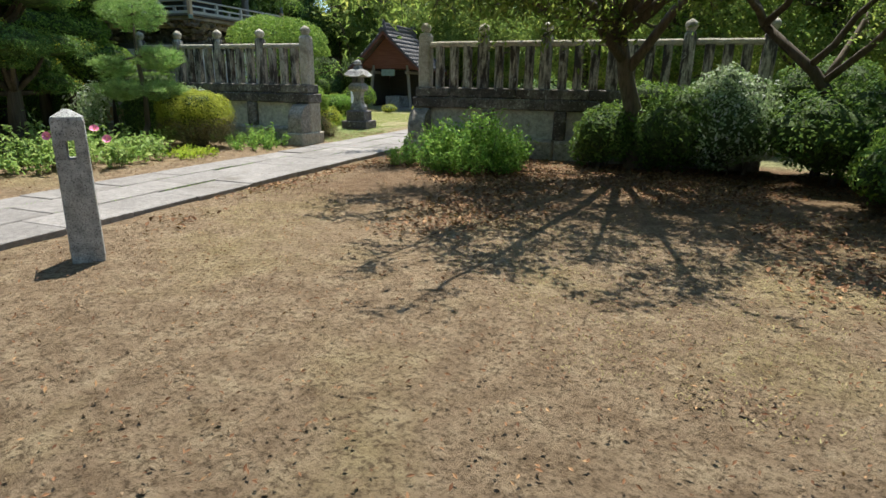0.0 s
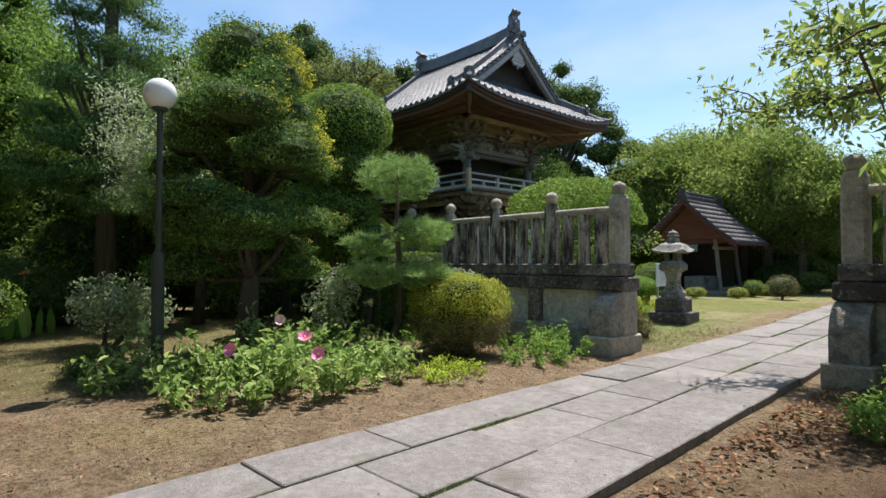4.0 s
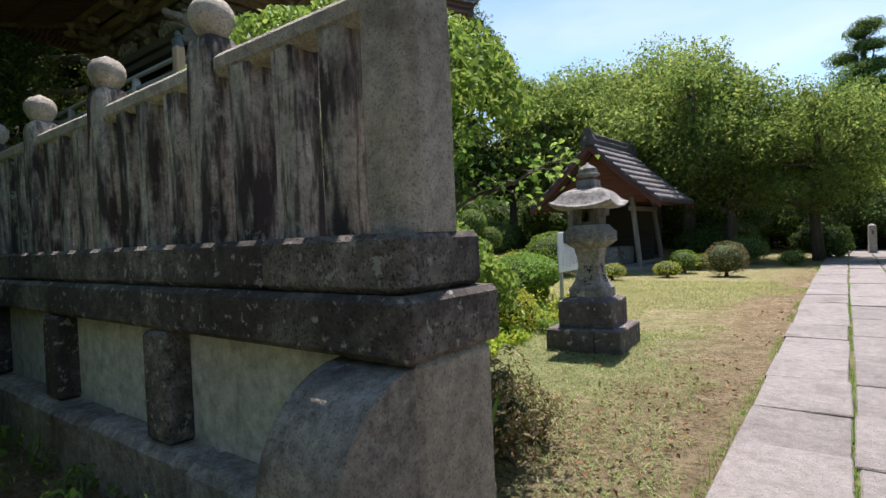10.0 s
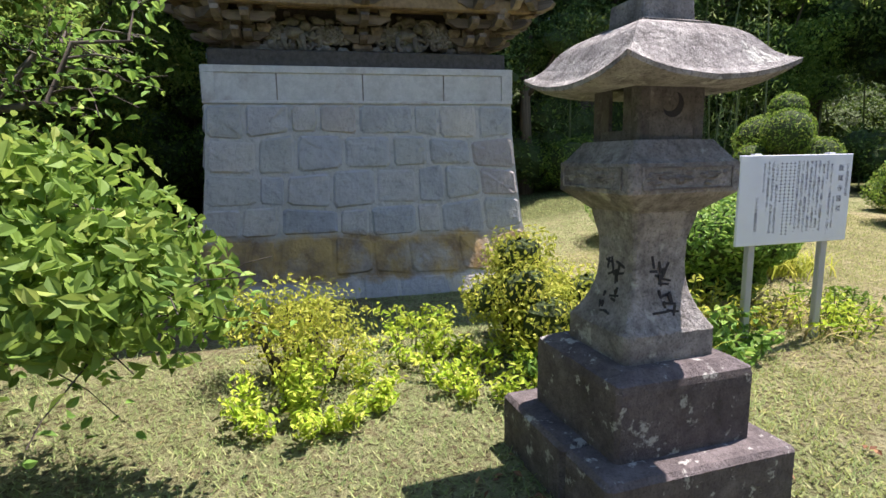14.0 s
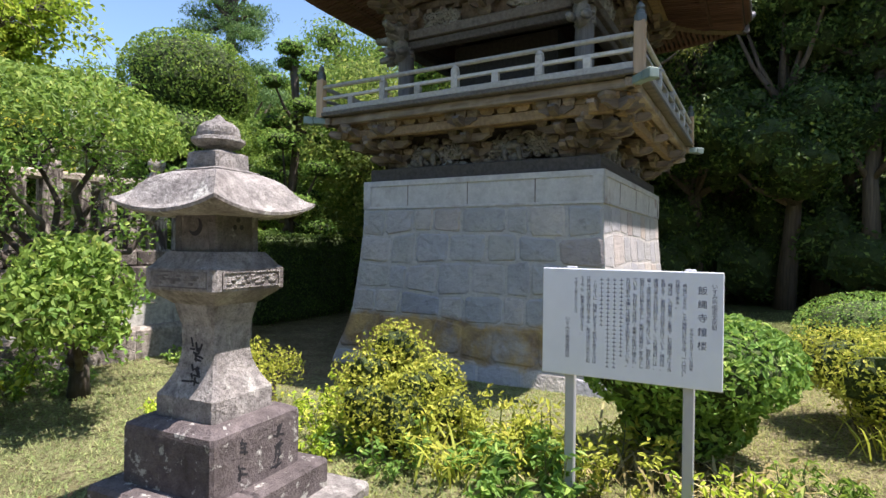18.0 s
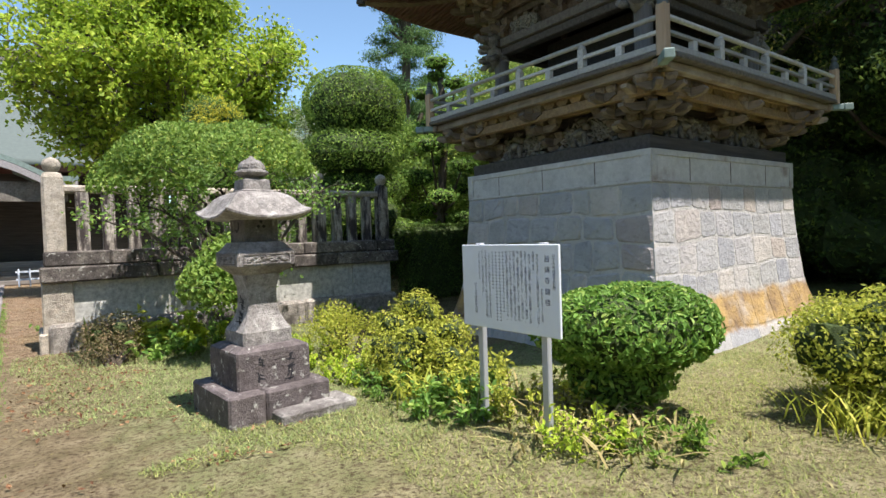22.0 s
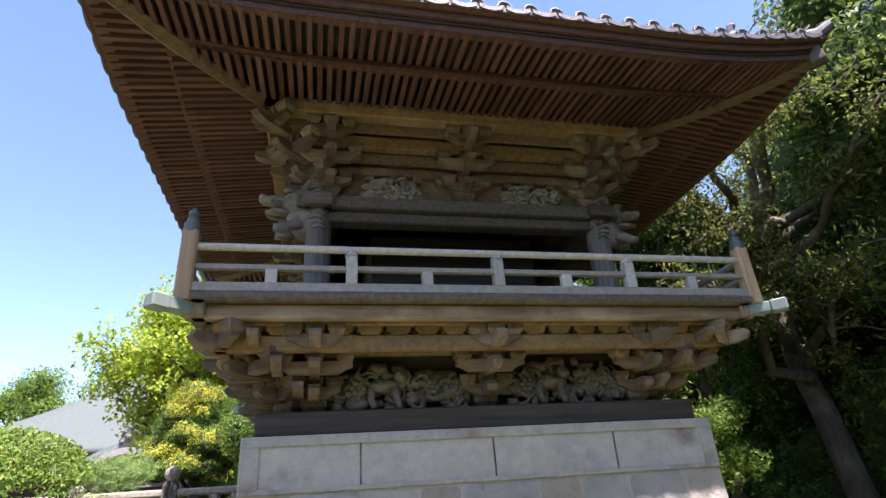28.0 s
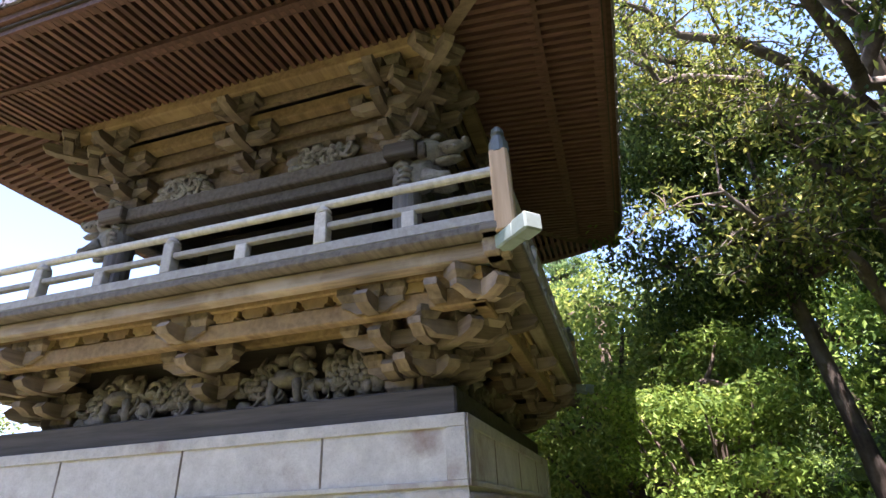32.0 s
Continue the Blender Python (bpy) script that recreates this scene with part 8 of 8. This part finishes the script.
# ---- main hall behind the path's south end ----
def main_hall():
    cx, cy = -5.6, -15.0
    t = thing("temple_hall", (cx, cy, 0), "large temple hall with a green copper roof and curved porch gable", "temple hall")
    hx, hy, ze, zr = 9.5, 8.0, 5.2, 11.6
    part("hall_body", Shape().box(-7.2, -6.0, 0.9, 7.2, 6.0, ze + 0.4, 0.02), DARK_WOOD, t, "dark timber hall front")
    part("stone_base", Shape().box(-8.0, -7.0, -0.1, 8.0, 7.0, 0.9, 0.05), PLASTER, t)
    rr = []
    for k in np.linspace(0, 1, 12):
        e = k * 7.6
        z = ze + (zr - ze) * (0.62 * k + 0.38 * k * k)
        ring = []
        ax, ay = max(hx - e, 4.2 if k > 0.5 else hx - e), hy - e
        for u in np.linspace(-1, 1, 13)[:-1]:
            ring.append((u * ax, -ay, z + 0.8 * abs(u) ** 4 * (1 - k) ** 2))
        for u in np.linspace(-1, 1, 13)[:-1]:
            ring.append((ax, u * ay, z + 0.8 * abs(u) ** 4 * (1 - k) ** 2))
        for u in np.linspace(1, -1, 13)[:-1]:
            ring.append((u * ax, ay, z + 0.8 * abs(u) ** 4 * (1 - k) ** 2))
        for u in np.linspace(1, -1, 13)[:-1]:
            ring.append((-ax, u * ay, z + 0.8 * abs(u) ** 4 * (1 - k) ** 2))
        rr.append(ring)
    part("roof", Shape().rings(rr), COPPER_ROOF, t, "pale green copper roof", smooth=True)
    part("ridge", Shape().box(-4.6, -0.35, zr - 0.1, 4.6, 0.35, zr + 0.55, 0.05).box(-4.8, -0.45, zr + 0.55, 4.8, 0.45, zr + 0.72, 0.04), OLD_WOOD, t, "boxed ridge")
    part("eave_band", Shape().rings([[(sx * (hx - 0.15), sy * (hy - 0.15), z) for sx, sy in ((-1, -1), (1, -1), (1, 1), (-1, 1))] for z in (ze - 0.25, ze + 0.02)]), RED_WOOD, t)
    # porch with a curved gable
    py, pw = hy + 2.6, 3.0
    def arc(u):
        return 4.15 + 0.95 * math.cos(min(1, abs(u) * 1.25) * math.pi / 2) ** 1.5 + 0.12 * abs(u) ** 3
    us = np.linspace(-1, 1, 25)
    sh = Shape()
    sh.rings([[(u * pw, y, arc(u) + dz) for u, dz in [(q, 0.0) for q in us] + [(q, 0.22) for q in us[::-1]]] for y in (hy - 2.5, py)])
    part("porch_roof", sh, COPPER, t, "curved porch roof")
    sh = Shape()
    sh.rings([[(u * pw * 0.99, y, arc(u) + dz) for u, dz in [(q, -0.3) for q in us] + [(q, -0.02) for q in us[::-1]]] for y in (py - 0.12, py + 0.06)])
    part("porch_gable_board", sh, GABLE, t, "pale curved gable board")
    part("porch_gable_wall", Shape().box(-2.6, py - 0.4, 3.4, 2.6, py - 0.3, 4.2, 0.0), CARVING, t, "carved timber under the porch gable")
    part("porch_crest", demon_tile(0.8, False), TILE, t, "ornamental crest tile", m=pose(0, py, 5.45, 0, 0, 90))
    for sx in (-1, 1):
        part("porch_post", Shape().box(sx * 2.3 - 0.16, py - 0.6, 0.1, sx * 2.3 + 0.16, py - 0.28, 3.5, 0.02), OLD_WOOD_V, t)
    for k in range(5):
        part("step", Shape().box(-2.0, py - 1.6 + 0.32 * (4 - k) - 1.2, 0.0, 2.0, py - 1.6 + 0.32 * (5 - k) - 1.2, 0.18 * (k + 1), 0.01), OLD_WOOD, t)
    f = thing("white_barrier", (cx - 1.9, cy + py + 0.6, 0), "small white slatted barrier beside the steps", "barrier")
    for x in (0, 0.35, 0.7, 1.05):
        part("upright", Shape().box(x - 0.03, -0.03, 0, x + 0.03, 0.03, 0.7, 0.005), WHITE, f)
    for z in (0.25, 0.55):
        part("bar", Shape().box(-0.1, -0.02, z, 1.15, 0.02, z + 0.07, 0.005), WHITE, f)


main_hall()


# ---- litter on the ground ----
def scatter(name, label, count, box, g, size, leaf, ratio=0.5, lift=0.012, keep=None, kind="stuff"):
    x = g.uniform(box[0], box[1], count)
    y = g.uniform(box[2], box[3], count)
    ok = np.ones(count, bool) if keep is None else keep(x, y)
    ok &= ~on_path(x, y) | (g.uniform(0, 1, count) < 0.02)
    x, y = x[ok], y[ok]
    z = np.array([rise(a, b) for a, b in zip(x, y)]) + lift
    z += np.where(on_path(x, y), 0.05, 0.0)
    p = np.stack([x, y, z], 1)
    v, f = leaf_arrays(p, np.tile([0, 0, 1.0], (len(p), 1)), size, ratio, g, 0.35)
    me = fast_mesh(name, v, f)
    me.materials.append(leaf)
    tagged(new(name, me), label, "litter", kind=kind)


def grass(name, label, count, box, g, height, leaf, keep=None):
    x = g.uniform(box[0], box[1], count)
    y = g.uniform(box[2], box[3], count)
    ok = ~on_path(x, y)
    if keep is not None:
        ok &= keep(x, y)
    x, y = x[ok], y[ok]
    z = np.array([rise(a, b) for a, b in zip(x, y)]) - 0.012
    p = np.stack([x, y, z], 1)
    n = len(p)
    a = g.uniform(0, 6.28, n)
    d = np.stack([np.cos(a), np.sin(a), g.uniform(0.15, 1.2, n)], 1)
    d /= np.linalg.norm(d, axis=1)[:, None]
    side = np.stack([-np.sin(a), np.cos(a), np.zeros(n)], 1)
    ln = (height * g.uniform(0.5, 1.4, n))[:, None]
    v = np.stack([p - side * 0.004, p + side * 0.004, p + d * ln], 1).reshape(-1, 3)
    me = fast_mesh(name, v, np.arange(n)[:, None] * 3 + np.array([[0, 1, 2]]))
    me.materials.append(leaf)
    tagged(new(name, me), label, "grass", kind="stuff")


rs = np.random.RandomState(77)


def clods(count, box, g):
    """Small crumbs and lumps of dry earth."""
    s = Shape()
    for _ in range(count):
        x, y, r = g.uniform(box[0], box[1]), g.uniform(box[2], box[3]), 0.004 + 0.011 * g.random_sample() ** 4
        if on_path(x, y):
            continue
        z = rise(x, y) - 0.01
        k = [r * g.uniform(0.6, 1.3) for _ in range(5)]
        a = g.uniform(0, 6.3)
        s.add([(x + k[i] * math.cos(a + 1.26 * i), y + k[i] * math.sin(a + 1.26 * i), z) for i in range(5)] + [(x + 0.3 * k[0], y, z + r * 1.1)], [(i, (i + 1) % 5, 5) for i in range(5)], None, True)
    tagged(part("earth_clods", s, CLOD, None), "loose crumbs of dry brown earth", "earth", kind="stuff")


CLOD = stone("dry_earth_clod", (0.28, 0.19, 0.115), (0.40, 0.29, 0.18), dark_at=1.0, speck=0.2)
clods(9000, (-4.2, 4.5, 0.5, 9.5), rs)
clods(160, (1.55, 2.0, 3.55, 3.8), rs)
scatter("fallen_leaves", "brown fallen leaves under the cherry tree", 30000, (-4.2, 5.5, 4.5, 12.6), rs, 0.07, DRY, 0.55, keep=lambda x, y: lump(np.stack([x, y, x * 0], 1), 3, 2, 1.0) + (y - 8.2) * 0.28 + rs.uniform(-0.6, 0.6, len(x)) > 0.3)
scatter("leaf_litter", "scattered dry bits on the trodden earth", 16000, (-9.0, 4.5, -1.0, 13.0), rs, 0.035, DRY, 0.4)
scatter("leaf_litter", "dry cut grass lying on the lawn", 6000, (-13.0, -6.8, 14.0, 25.0), rs, 0.034, L_STRAW, 0.14)
scatter("leaf_litter", "dry leaves on the garden soil", 2600, (-16.0, -6.8, 5.0, 13.0), rs, 0.045, DRY, 0.5)
grass("lawn_grass", "short fresh yellow-green lawn grass", 70000, (-14.5, -6.75, 13.7, 20.0), rs, 0.045, L_LAWN, lambda x, y: lump(np.stack([x, y, x * 0], 1), 9, 3, 1.2) + (-7.95 - x) * 0.7 + np.minimum(0, 19.2 - y) - 6 * ((x < -10.9) & (y < 17.0) & (rs.uniform(0, 1, len(x)) < 0.9)) > -0.25)
grass("lawn_grass", "short drying lawn grass", 80000, (-14.5, -6.75, 18.4, 26.0), rs, 0.045, L_GRASS, lambda x, y: lump(np.stack([x, y, x * 0], 1), 9, 3, 1.2) + (-7.95 - x) * 0.7 > -0.25)
grass("lawn_grass", "short green grass between tower and wood", 26000, (-22.0, -14.5, 19.6, 28.0), rs, 0.06, L_LAWN)
grass("lawn_grass", "short grass beyond the lantern", 16000, (-14.0, -6.75, 26.0, 36.0), rs, 0.05, L_GRASS)
grass("yard_grass", "thin dry grass on the yard", 42000, (-4.3, 5.0, 0.5, 12.0), rs, 0.022, L_STRAW, lambda x, y: lump(np.stack([x, y, x * 0], 1), 10, 3, 1.3) > 0.05)
grass("garden_grass", "green grass in the shaded garden", 24000, (-20.0, -8.0, 4.0, 13.0), rs, 0.05, L_GRASS, lambda x, y: lump(np.stack([x, y, x * 0], 1), 12, 3, 1.1) + (-9.5 - x) * 0.4 > -0.1)

scatter("leaf_litter", "brown leaves lying on the lawn's bare edge", 2600, (-9.5, -6.8, 13.6, 27.0), rs, 0.05, DRY, 0.5, keep=lambda x, y: lump(np.stack([x, y, x * 0], 1), 21, 3, 1.6) + (x + 7.8) * 0.5 > 0.0)


def joint_moss(count, g):
    """Small green blades that grow from the long joints of the path."""
    k = g.randint(0, 3, count)
    y = g.uniform(-2, 36, count)
    x = np.array([-4.925, -5.635, -6.31])[k] + g.normal(size=count) * np.array([0.010, 0.010, 0.04])[k] - 0.033 * (y - 5.0)
    ok = lump(np.stack([x * 0, y, x], 1), 31, 4, 2.2) > np.array([-0.1, -0.25, -0.2])[k]
    x, y = x[ok], y[ok]
    p = np.stack([x, y, np.array([rise(a, b) for a, b in zip(x, y)]) + np.where(k[ok] == 2, -0.01, 0.022)], 1)
    n = len(p)
    a = g.uniform(0, 6.28, n)
    d = np.stack([0.5 * np.cos(a), 0.5 * np.sin(a), np.ones(n)], 1)
    side = np.stack([-np.sin(a), np.cos(a), np.zeros(n)], 1) * 0.004
    ln = (0.035 * g.uniform(0.5, 1.6, n))[:, None]
    me = fast_mesh("joint_grass", np.stack([p - side, p + side, p + d * ln], 1).reshape(-1, 3), np.arange(n)[:, None] * 3 + np.array([[0, 1, 2]]))
    me.materials.append(L_BRIGHT)
    tagged(new("joint_grass", me), "thin green grass growing in the path's joints", "grass", kind="stuff")


joint_moss(16000, rs)

# ---- the laid pieces last ----
podium(tower)
build_path()
